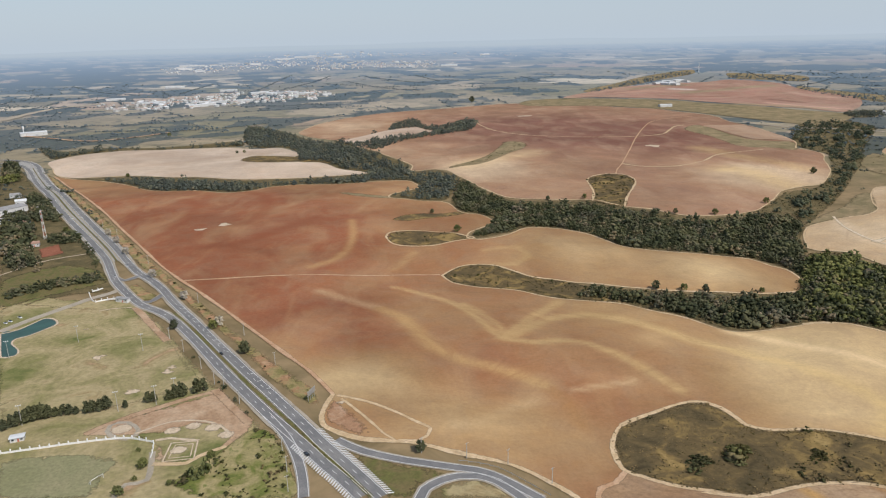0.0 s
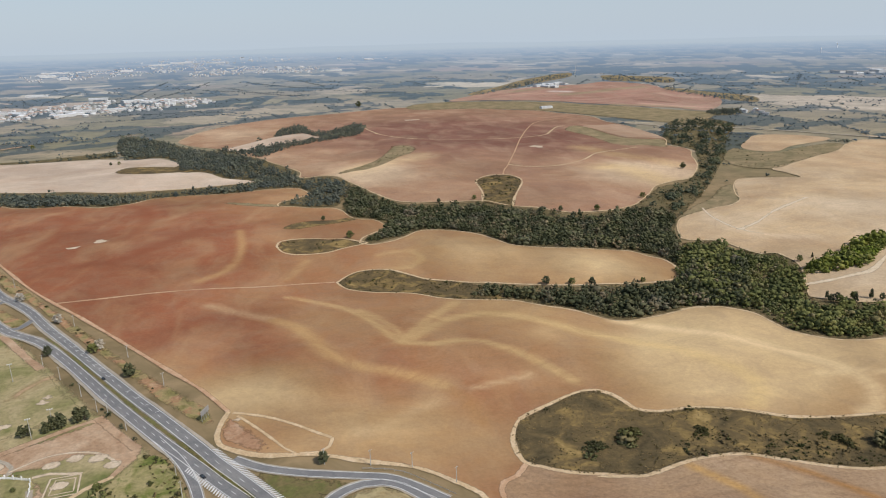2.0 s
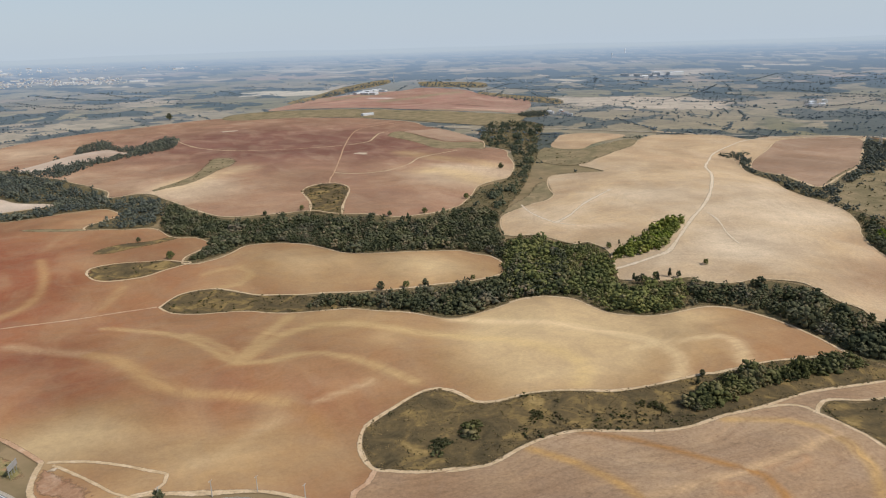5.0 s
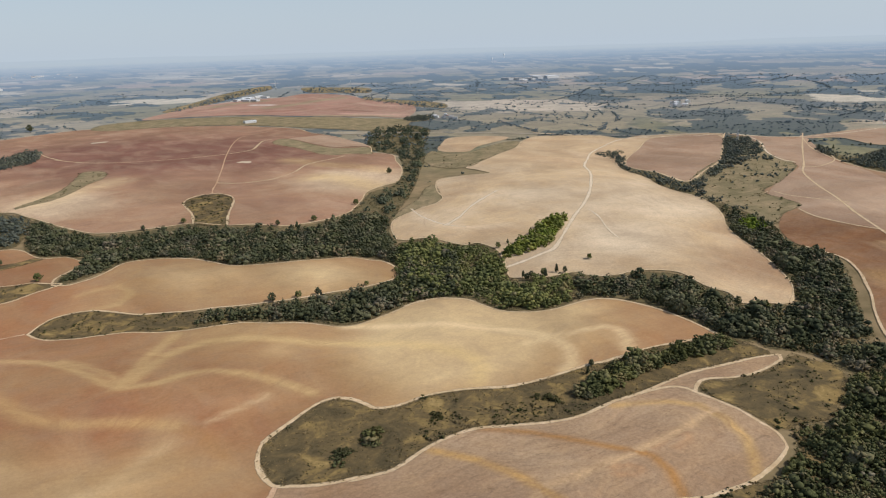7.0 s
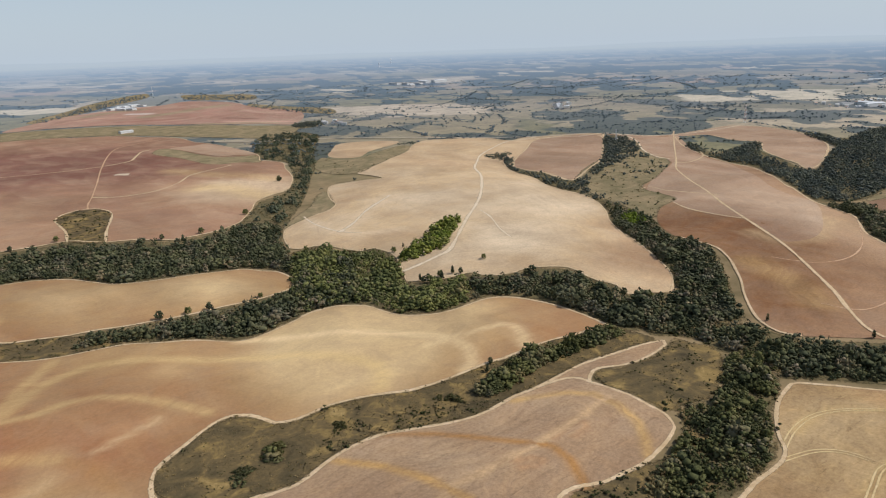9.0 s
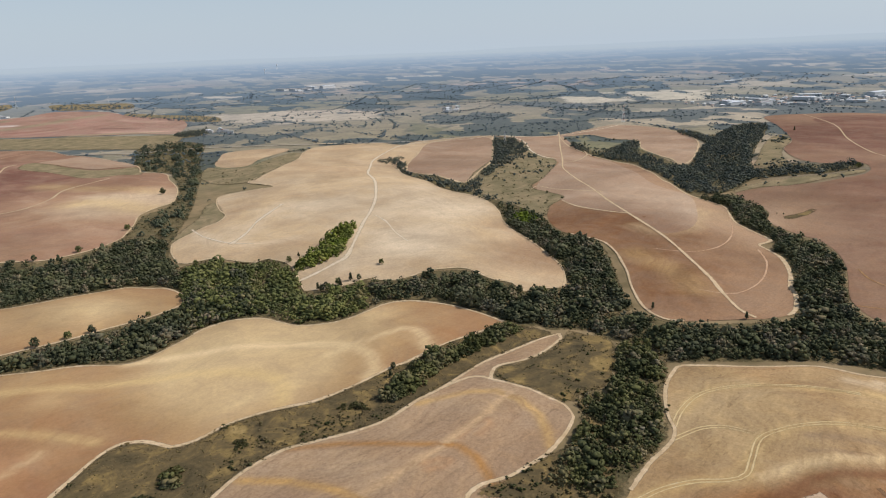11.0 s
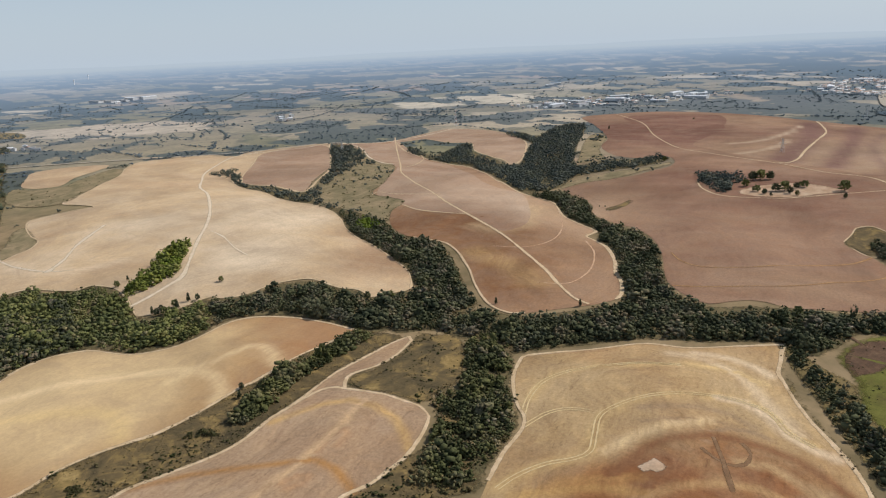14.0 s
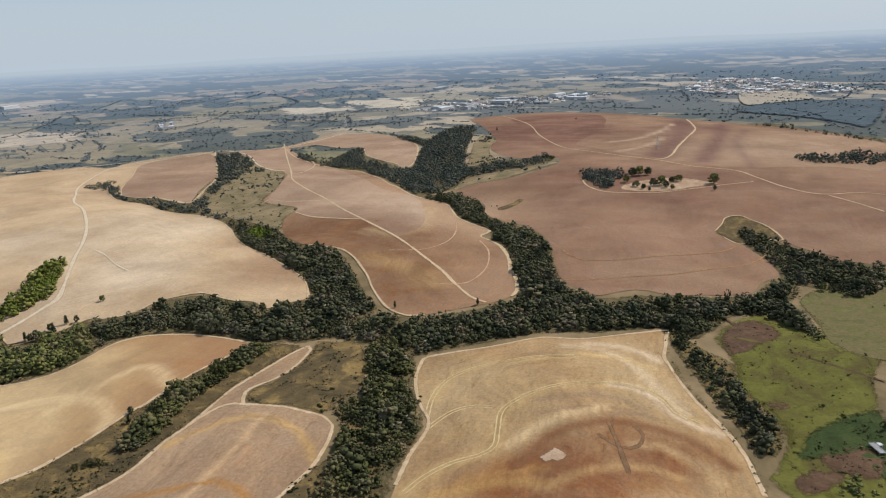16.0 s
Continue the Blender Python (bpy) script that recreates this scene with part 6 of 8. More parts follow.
def forest(name, outlines, material, label, spacing=6.5, tall=(6, 11), near=True, clear=(), seed=1, gaps=-1.1, off=0.032):
    """A wood: crowns of many sizes set at random over an outline, with gaps; kept back from its far edge so that, in
    the camera's view, they don't cover the fields beyond.
    """
    rng = np.random.default_rng(seed)
    spacing *= 0.86
    places = []
    for o in outlines:
        ring = curve(o, 15, True)
        lo, hi = ring.min(0), ring.max(0)
        gx, gy = np.meshgrid(np.arange(lo[0], hi[0], spacing), np.arange(lo[1], hi[1], spacing))
        gx = gx.ravel() + rng.uniform(-0.6, 0.6, gx.size) * spacing
        gy = gy.ravel() + rng.uniform(-0.6, 0.6, gy.size) * spacing
        size = np.clip(1.0 + 0.32 * soft_noise(gx, gy, 60, seed) + rng.normal(0, 0.28, gx.size), 0.4, 2.0)
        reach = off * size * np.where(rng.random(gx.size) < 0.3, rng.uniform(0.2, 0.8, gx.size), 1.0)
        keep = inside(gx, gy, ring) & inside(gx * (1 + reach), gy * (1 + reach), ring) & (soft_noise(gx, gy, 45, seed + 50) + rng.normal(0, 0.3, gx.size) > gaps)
        for hole in clear:
            keep &= ~inside(gx, gy, hole)
        for road_name in ("road_east", "road_west"):
            keep &= seg_dist(gx, gy, PLAN[road_name]) > 8.5
        h = (tall[0] + tall[1]) / 2 * size
        w = h * rng.uniform(0.8, 1.35, gx.size)
        above = rng.random(gx.size) < 0.05
        h, w = np.where(above, h * 1.5, h), np.where(above, w * 0.8, w)
        keep &= seg_dist(gx, gy, [tuple(q) for q in (*ring, ring[0])]) > 0.42 * w + (1.6 if near else 0.0)
        places.append(np.column_stack([gx, gy, h, w])[keep])
    return planted(name, np.concatenate(places), material, label, CROWNS_NEAR if near else CROWNS_FAR, rng)


DARK_LABEL = "dense dark green woodland along a creek"
finger_hole = [curve(PLAN["west_finger_field"], 15, True)]
for i, (key, mat, label, spacing, near, gaps) in enumerate((
        ("wood_main", M_WOOD_DARK, DARK_LABEL, 6.6, True, -1.4), ("wood_gully", M_WOOD_DARK, DARK_LABEL, 5.8, True, -1.3), ("wood_junction", M_WOOD_GREEN, "light green woodland where creeks meet", 5.8, True, -1.2), ("wood_junction_low", M_WOOD_DARK, DARK_LABEL, 5.8, True, -1.2),
        ("wood_dome_finger", M_WOOD_LIME, "finger of green trees beside a track", 5.8, True, -1.2), ("wood_hedge", M_WOOD_DARK, DARK_LABEL, 6.2, True, -1.0), ("wood_near", M_WOOD_MIXED, "mixed green woodland in a near creek", 4.6, True, -0.75),
        ("wood_cross", M_WOOD_DARK, DARK_LABEL, 5.8, True, -1.0), ("wood_ridge", M_WOOD_DARK, DARK_LABEL, 6.2, True, -1.1), ("wood_east", M_WOOD_DARK, "narrow dark wood beside a pasture", 5.2, True, -1.2), ("wood_plum", M_WOOD_DARK, DARK_LABEL, 6.2, True, -1.2),
        ("strip_trees", M_WOOD_MIXED, "row of scrubby trees in a grass strip", 4.3, True, -1.5),
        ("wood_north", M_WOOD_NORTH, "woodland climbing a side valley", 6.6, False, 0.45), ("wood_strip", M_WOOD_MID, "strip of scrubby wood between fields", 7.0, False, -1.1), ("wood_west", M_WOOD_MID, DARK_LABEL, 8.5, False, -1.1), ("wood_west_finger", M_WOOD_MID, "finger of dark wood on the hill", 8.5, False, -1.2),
        ("wood_hedge_top", M_WOOD_MID, "hedge of scrubby trees up a gully", 7.0, False, -0.15), ("wood_ridge_top", M_WOOD_MID, "dark wood in the head of a valley", 8.0, False, -1.0), ("grove", M_WOOD_MID, "dark grove in a ploughed field", 7.5, False, -1.5), ("far_grove", M_WOOD_MID, "long grove in a ploughed field", 9.0, False, -1.5), ("wood_band_left", M_WOOD_MID, "band of trees behind a pale field", 10.0, False, -0.6), ("roadside_trees", M_WOOD_MID, "scrubby trees along the motorway", 6.0, False, -1.5), ("crest_hedge", M_WOOD_MID, "hedge of trees along a crest", 11.0, False, -1.5), ("belt_works", M_WOOD_FAR, "long belt of trees beside a building site, tinted for haze", 15.0, False, -0.35), ("belt_works_back", M_WOOD_FAR, "wood behind a building site, tinted for haze", 15.0, False, -0.35), ("belt_works_side", M_WOOD_FAR, "belt of trees below a building site, tinted for haze", 15.0, False, -0.35), ("belt_works_low", M_WOOD_MID, "dark trees beside farm sheds", 9.0, False, -1.5))):
    litter, _ = draped("forest_floor", PLAN[key], M_OLIVE if "belt" in key else M_LITTER, -0.12, 12.0)
    tagged(litter, "dark leaf litter under a wood", "ground", kind="structure")
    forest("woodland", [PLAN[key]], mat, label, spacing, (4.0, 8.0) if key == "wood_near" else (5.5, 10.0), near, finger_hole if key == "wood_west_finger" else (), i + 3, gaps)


def shrubs(key, material, label, spacing, size, seed, gaps=0.0, rim=0.0):
    """Low bushes and tussocks over a patch of rough ground."""
    rng = np.random.default_rng(seed)
    ring = curve(PLAN[key] if isinstance(key, str) else key, 12, True)
    lo, hi = ring.min(0), ring.max(0)
    gx, gy = np.meshgrid(np.arange(lo[0], hi[0], spacing), np.arange(lo[1], hi[1], spacing))
    gx = gx.ravel() + rng.uniform(-0.7, 0.7, gx.size) * spacing
    gy = gy.ravel() + rng.uniform(-0.7, 0.7, gy.size) * spacing
    keep = inside(gx, gy, ring) & (soft_noise(gx, gy, 35, seed) + rng.normal(0, 0.5, gx.size) > gaps)
    if rim:
        keep &= seg_dist(gx, gy, [tuple(q) for q in (*ring, ring[0])]) < rim * rng.uniform(0.3, 1.2, gx.size)
    h = rng.uniform(*size, gx.size) * rng.choice([0.6, 1.0, 1.7], gx.size)
    places = np.column_stack([gx, gy, h, h * rng.uniform(1.2, 2.2, gx.size)])[keep]
    return planted("scrub", places, material, label, CROWNS_TINY if size[1] < 2 else CROWNS_FAR, rng, "scrub")


STRIP = outline("-strip_edge_top", "-strip_edge_low")
for k, (key, spacing, size, gaps) in enumerate(((STRIP, 2.6, (0.25, 0.6), 0.1), (STRIP, 13.0, (1.2, 2.2), 1.3), (STRIP, 3.0, (0.3, 0.8), 0.6), ("near_margin", 3.0, (0.6, 1.6), -0.3), ("spur_meadow", 3.6, (0.6, 1.4), 0.2), ("pocket_patch", 5.0, (0.8, 1.9), 0.0), ("lens_patch", 5.0, (0.6, 1.5), 0.4), ("grass_slope", 8.0, (1.0, 1.9), 0.2), ("pasture", 7.0, (0.5, 1.3), 0.9), ("damp_patch", 3.0, (0.5, 1.0), 0.0), ("bank", 3.5, (0.6, 1.8), 0.1), ("verge", 6.0, (0.6, 1.6), 0.4), ("wood_near", 3.6, (1.0, 1.9), 0.0), ("wood_cross", 4.5, (1.0, 1.9), 0.2), ("east_margin", 2.4, (0.3, 0.8), 0.1), ("wood_east", 4.0, (0.8, 1.8), -0.3), ("wood_hedge", 4.5, (0.8, 1.8), -0.2), ("wood_gully", 4.5, (0.8, 1.8), 0.0), ("wood_junction", 4.5, (0.8, 1.8), 0.0), ("pasture", 3.5, (0.4, 0.9), 0.5), ("pasture_b", 8.0, (0.5, 1.4), 1.0), ("mud_patch", 3.0, (0.4, 1.0), 0.4), ("wedge_patch", 9.0, (1.0, 1.9), 0.4), ("lane_patch", 9.0, (1.0, 1.9), 0.6), ("wood_north", 7.0, (1.0, 1.9), -0.2))):
    shrubs(key, M_DRY_BUSH if key == "east_margin" or k in (0, 2) else M_BUSH, "low olive scrub and tussocks on rough ground", spacing, size, 100 + k, gaps)
shrubs([*PLAN["gully_edge_top"][-9:], *PLAN["gully_edge_low"][:9]], M_BUSH, "low olive scrub in the head of a gully", 3.6, (0.6, 1.5), 130, 0.0)
shrubs(STRIP, M_DRY_BUSH, "pale tussocks of tall dry grass round rough ground", 2.2, (0.35, 0.8), 131, -0.1, 9.0)
shrubs(STRIP, M_BUSH, "low dark scrub spread over rough grass", 2.4, (0.2, 0.55), 132, 0.15)
shrubs("strip_brush", M_BUSH, "low dark brush spreading over a grass strip", 3.0, (0.6, 1.5), 133, -0.35)
shrubs("strip_copse", M_WOOD_MIXED, "small clump of dark bushes in rough grass", 3.2, (2.0, 3.6), 134, -1.5)
shrubs("strip_thicket", M_WOOD_MIXED, "small clump of green bushes in rough grass", 3.0, (1.8, 3.2), 135, -1.5)
shrubs("reed_corner", M_WOOD_GREEN, "bright green bushes at the edge of a bog", 4.0, (2.0, 3.2), 170, -0.8)
bamboo = [curve(PLAN[k], 15, True) for k in ("bamboo_a", "bamboo_b")]
for k, key in enumerate(("bamboo_a", "bamboo_b")):
    forest("bamboo_thicket", [PLAN[key]], M_WOOD_BRIGHT, "bright yellow-green bamboo thicket", 4.5, (6, 9), True, (), 160 + k, -0.3)

# ---- the far countryside: tree belts and scattered crowns ----
rng = np.random.default_rng(11)
cx, cy = rng.uniform(-3400, 3400, 80000), rng.uniform(-1600, 3400, 80000)
rr = np.hypot(cx, cy)
level = EYE / (EYE - np.minimum(height(cx, cy), 200))
thick = woodedness(cx * level, cy * level)
keep = (rr > 1150) & (rr < 3380) & (rng.random(cx.size) < np.clip(0.02 + 1.5 * (thick + 0.06), 0.008, 0.62)) & (np.degrees(np.arctan2(cx, cy)) > -48) & (np.degrees(np.arctan2(cx, cy)) < 122)
field_rings = []
for names in (("hill_top", "hill_low"), ("pale_top", "pale_low"), ("dome_left", "dome_top", "dome_right", "dome_low"), ("ridge_left", "ridge_low"), ("plum_top", "plum_low_a", "plum_low_b"), ("upper_field",), ("red_works",), ("works_pasture",), ("small_field",), ("lane_patch",), ("-lay_by_track", "-verge_track", "north_edge", "finger_edge", "wood_edge_a")):
    ring = curve(outline(*names), 25, True) * 1.0
    field_rings.append(ring)
    keep &= ~inside(cx, cy, ring) & ~inside(cx * 1.02, cy * 1.02, ring)
for name in ("road_east", "road_west"):
    keep &= seg_dist(cx, cy, PLAN[name]) > 22
cx, cy, rr = cx[keep], cy[keep], rr[keep]
for k in range(150):  # belts of trees along the parcels
    r0, a0, way_, length = rng.uniform(1250, 3300), math.radians(rng.uniform(-40, 112)), rng.uniform(0, 3.14), rng.uniform(120, 520)
    q = np.linspace(-0.5, 0.5, int(length / 7)) * length
    bx = r0 * math.sin(a0) + q * math.cos(way_) + rng.normal(0, 3, q.size)
    by = r0 * math.cos(a0) + q * math.sin(way_) + 0.0006 * q * q + rng.normal(0, 3, q.size)
    ok = np.ones(q.size, bool)
    for ring in field_rings:
        ok &= ~inside(bx, by, ring) & ~inside(bx * 1.02, by * 1.02, ring)
    cx, cy = np.concatenate([cx, bx[ok]]), np.concatenate([cy, by[ok]])
rr = np.hypot(cx, cy)
hh = rng.uniform(3, 7.5, cx.size)
# beyond 1650 m the bluer leaf colour stands in for haze
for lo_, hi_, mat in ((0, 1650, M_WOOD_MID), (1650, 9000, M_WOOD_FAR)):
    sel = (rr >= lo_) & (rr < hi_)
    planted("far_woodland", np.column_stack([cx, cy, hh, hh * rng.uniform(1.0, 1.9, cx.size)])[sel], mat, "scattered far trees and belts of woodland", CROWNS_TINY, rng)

# ---- things: helpers ----
def part(name, bm, material, parent=None, label="", smooth=False):
    me = bpy.data.meshes.new(name)
    bm.to_mesh(me)
    bm.free()
    me.materials.append(material)
    if smooth:
        me.polygons.foreach_set("use_smooth", [True] * len(me.polygons))
    ob = new(name, me)
    ob.parent = parent
    return tagged(ob, label)


def box(bm, size, centre, turn=0.0, bevel=0.0):
    made = bmesh.ops.create_cube(bm, size=1.0, matrix=Matrix.Translation(centre) @ Matrix.Rotation(turn, 4, "Z") @ Matrix.Diagonal((*size, 1)))
    if bevel:
        edges = {e_ for v in made["verts"] for e_ in v.link_edges}
        bmesh.ops.bevel(bm, geom=list(edges), offset=bevel, segments=1, affect="EDGES")
    return bm


def bar(bm, a, b_, r1, r2=None, sides=7):
    """A tapered round bar from a to b."""
    a, b_ = Vector(a), Vector(b_)
    d = b_ - a
    m = Matrix.Translation((a + b_) / 2) @ d.to_track_quat("Z", "Y").to_matrix().to_4x4()
    bmesh.ops.create_cone(bm, cap_ends=True, segments=sides, radius1=r1, radius2=r1 if r2 is None else r2, depth=d.length, matrix=m)
    return bm


def root(name, label, category, group=""):
    return tagged(new(name), label, category, group)


def stand(ob, x, y, turn=0.0, sink=0.0, size=1.0):
    ob.matrix_basis = pose(x, y, at(x, y) - sink, 0, 0, turn) @ Matrix.Scale(size, 4)
    return ob


def copy_at(ob, x, y, turn=0.0, sink=0.0, size=(1, 1, 1)):
    c = copy_thing(ob, pose(x, y, at(x, y) - sink, 0, 0, turn))
    c.scale = size
    return c


# ---- lone trees ----
def tree(label, rng, lumps=16, leaf=M_WOOD_DARK, spread=0.62, slim=False):
    """A tree one metre tall: tapered trunk, limbs, and a crown of ragged clumps."""
    t = root("tree", label, "tree", "lone trees")
    bm = bmesh.new()
    bar(bm, (0, 0, -0.06), (0.01, 0, 0.5), 0.032, 0.014)
    for k in range(5):
        a = k * 1.256 + rng.uniform(-0.3, 0.3)
        q = 0.10 if slim else 0.2
        bar(bm, (0, 0, 0.26 + 0.05 * k), (q * math.cos(a), q * math.sin(a), 0.5 + 0.06 * k), 0.012, 0.004, 5)
    part("trunk", bm, M_BARK, t)
    vs, ts, n = [], [], 0
    for k in range(lumps):
        co, tri = lump(rng, 1)
        z = rng.uniform(0.28, 0.92)
        q = rng.uniform(0.2, 1) ** 0.5 * spread * 0.5 * (1.25 - z if slim else 1.2 - abs(z - 0.5) * 1.3)
        a = rng.uniform(0, 6.28)
        vs.append(co * np.array([1, 1, 0.8]) * rng.uniform(0.07, 0.14) + np.array([q * math.cos(a), q * math.sin(a), z]))
        ts.append(tri + n)
        n += len(co)
    for k in range(110):
        a, z = rng.uniform(0, 6.28), rng.uniform(0.22, 1.0)
        q = spread * 0.6 * (1.2 - z if slim else 1.15 - abs(z - 0.55) * 1.4) * rng.uniform(0.5, 1.1)
        u = rng.normal(size=(2, 3)) * 0.05
        centre = np.array([q * math.cos(a), q * math.sin(a), z])
        vs.append(centre + np.array([-u[0] - u[1], u[0] - u[1], u[0] + u[1], u[1] - u[0]]))
        ts.append(np.array([[0, 1, 2], [0, 2, 3]]) + n)
        n += 4
    c = big_mesh("crown", np.concatenate(vs), np.concatenate(ts), leaf)
    c.data.attributes.new("tint", "FLOAT", "POINT").data.foreach_set("value", np.full(n, 0.4, np.float32))
    c.parent = t
    return t


trng = np.random.default_rng(21)
TREES = [tree("lone dark broadleaf tree at the edge of a field", trng, 20), tree("lone rounded green tree beside a track", trng, 24, M_WOOD_GREEN, 0.8), tree("slender tree with a thin crown above a wood", trng, 13, M_WOOD_DARK, 0.42, True)]
PALE_TREE = tree("leafless tree with pale grey twigs on the verge", trng, 18, M_TWIG, 0.75)
PINE = tree("dark conical conifer in a park row", trng, 22, M_WOOD_DARK, 0.62, True)
BUSH = tree("large dark green bush in rough grass", trng, 22, M_BUSH, 0.95)
used = set()


def plant(proto, x, y, h, wide=1.0):
    turn = trng.uniform(0, 360)
    if proto in used:
        return copy_at(proto, x, y, turn, 0.2, (h * wide, h * wide, h))
    used.add(proto)
    proto.matrix_basis = pose(x, y, at(x, y) - 0.2, 0, 0, turn)
    proto.scale = (h * wide, h * wide, h)
    return proto


for k, (x, y, h) in enumerate([(-15, 331, 9), (17, 797, 11), (-216, 512, 10), (-184, 510, 9), (-146, 462, 12), (-561, 1228, 9), (195, 601, 11), (219, 596, 8), (237, 591, 9), (348, 860, 10), (300, 868, 9), (441, 921, 10), (600, 1106, 14), (288, 590, 6), (111, 2479, 28), (-671, 1728, 12), (-424, 1440, 8), (-410, 1445, 8), (-14, 897, 8), (202, 964, 9), (151, 971, 8)]):
    plant(TREES[k % 2], x, y, h * 0.8, 1.0)
for k, (x, y, h) in enumerate([(501, 498, 8), (420, 507, 10), (427, 503, 9), (438, 497, 10), (452, 494, 12), (458, 488, 9), (457, 596, 9), (473, 599, 8), (332, 325, 7), (910, 538, 6), (1371, 717, 12), (1472, 697, 8), (1353, 733, 11)]):
    plant(TREES[(k % 3 + 1) % 3], x, y, h * 0.72, 0.9)
for k, (x, y, h) in enumerate([(321, 317, 8), (419, 500, 9), (423, 495, 9), (436, 492, 10), (1039, -86, 9), (1102, -34, 9), (1063, 27, 8), (1035, 3, 7), (1045, -29, 9), (1769, 388, 12), (1579, 367, 11), (1281, 181, 11), (958, 221, 3), (958, 213, 3), (656, -150, 9), (404, -132, 6), (2011, 212, 6), (601, -26, 11), (570, 147, 8), (517, 335, 10), (526, 315, 11), (552, 220, 8)]):
    plant(TREES[(2, 0, 1)[k % 3]], x, y, h * 0.8, 0.9)
for x, y, h in [(138, 328, 5), (142, 332, 4), (134, 325, 3.5), (163, 340, 4), (163, 333, 5), (168, 340, 4.5), (158, 337, 3), (138, 333, 4), (165, 342, 5), (207, 334, 4.5), (204, 333, 3.5), (278, 304, 5.5), (277, 310, 4), (296, 298, 5), (273, 315, 3.5)]:
    plant(BUSH, x, y, 0.62 * h, 1.7)
    for k in range(2):
        a = trng.uniform(0, 6.28)
        plant(BUSH, x + 4 * math.cos(a), y + 4 * math.sin(a), h * trng.uniform(0.3, 0.5), 1.6)
for k, (x, y, h) in enumerate([(1135, 31, 14), (1139, 20, 15), (1144, 7, 13), (1090, 38, 10), (1065, -2, 12), (1069, -13, 14), (1054, -20, 10), (1060, 22, 9), (1046, 12, 8), (1096, -39, 10), (1088, -28, 9), (1080, -87, 15)]):
    plant(TREES[k % 2], x, y, h, 1.1)
for x, y in ((-280, 633), (-230, 576), (-181, 516), (-394, 790), (-338, 708), (-369, 755)):
    plant(PALE_TREE, x, y, 8.0)
for x, y, h in ((*(-262.6, 364.4), 8), (*(-260.0, 368.0), 9), (*(-257.4, 370.4), 10), (*(-254.6, 372.8), 10), (*(-252.2, 374.6), 11), (*(-249.4, 375.7), 11), (*(-246.6, 376.8), 11), (*(-243.3, 377.3), 10), (*(-239.4, 379.0), 7), (*(-235.8, 380.1), 8), (*(-231.8, 380.5), 8), (*(-227.8, 380.8), 6), (*(-221.3, 381.7), 9), (*(-218.3, 382.9), 9), (*(-214.6, 384.0), 9), (*(-211.3, 385.8), 10), (*(-200.2, 386.4), 6), (*(-188.6, 392.6), 8), (*(-185.2, 393.0), 8), (*(-175.7, 394.5), 8), (*(-172.4, 397.2), 10), (*(-168.5, 398.4), 11), (*(-160.6, 403.0), 11), (*(-157.6, 405.1), 10)):
    plant(PINE, x, y, h * 0.9, 1.0)
for x, y, h in ((*(-162, 320), 5.5), (*(-171, 336), 2.4), (*(-165, 297), 5), (*(-162, 309), 2.6), (*(-134, 313), 3.5), (*(-142, 304), 3), (*(-128, 328), 4), (*(-750.2, 1195.1), 16), (*(-747.3, 1174.2), 15), (*(-750.1, 1215.0), 14), (*(-454.1, 810.0), 7)):
    plant(TREES[1], x, y, h, 1.1)

# ---- lane marks, hatching ----
def mark_mesh(name, w, d):
    me = bpy.data.meshes.new(name)
    me.from_pydata([(-w / 2, -d / 2, 0), (w / 2, -d / 2, 0), (w / 2, d / 2, 0), (-w / 2, d / 2, 0)], [], [(0, 1, 2, 3)])
    me.materials.append(M_PAINT)
    return me


def marks(road_ob, name, line, me, every, start, stop, shift=0.0, turn=0.0, lift=0.45):
    p = curve(line, 1.0)
    run = np.concatenate([[0], np.cumsum(np.hypot(*np.diff(p, axis=0).T))])
    s = start
    while s < min(stop, run[-1] - 2):
        x, y = np.interp(s, run, p[:, 0]), np.interp(s, run, p[:, 1])
        x2, y2 = np.interp(s + 1.5, run, p[:, 0]), np.interp(s + 1.5, run, p[:, 1])
        a = math.atan2(y2 - y, x2 - x)
        x, y = x + shift * math.sin(a), y - shift * math.cos(a)
        o = new(name, me)
        o.parent = road_ob
        o.matrix_basis = pose(x, y, at(x, y) + lift * (0.3 + math.hypot(x, y) / 1000), 0, 0, math.degrees(a) - 90 + turn)
        s += every


roads = {k: next(o for o in bpy.data.objects if o.name.startswith("road") and not o.name.startswith("road_") and abs(o.data.vertices[0].co.x - PLAN[k][0][0]) < 9 and abs(o.data.vertices[0].co.y - PLAN[k][0][1]) < 9) for k in ("road_east", "road_west")}
dash, hatch, cross = mark_mesh("lane_dash", 0.3, 4.0), mark_mesh("hatch_stripe", 0.8, 3.6), mark_mesh("warning_bar", 3.2, 0.5)
for k in ("road_east", "road_west"):
    marks(roads[k], "lane_dash", PLAN[k], dash, 12.0, 2, 560)
marks(roads["road_east"], "hatch_stripe", PLAN["road_east"], hatch, 2.0, 0, 76, 5.4, 58)
marks(roads["road_west"], "hatch_stripe", PLAN["road_west"], hatch, 2.0, 0, 64, -5.4, -58)
marks(roads["road_east"], "warning_bar", PLAN["road_east"], cross, 9.0, 215, 340, 1.8)
marks(roads["road_east"], "warning_bar", PLAN["road_east"], cross, 14.0, 140, 190, 1.8)
marks(roads["road_west"], "warning_bar", PLAN["road_west"], cross, 9.0, 430, 475, -1.8)

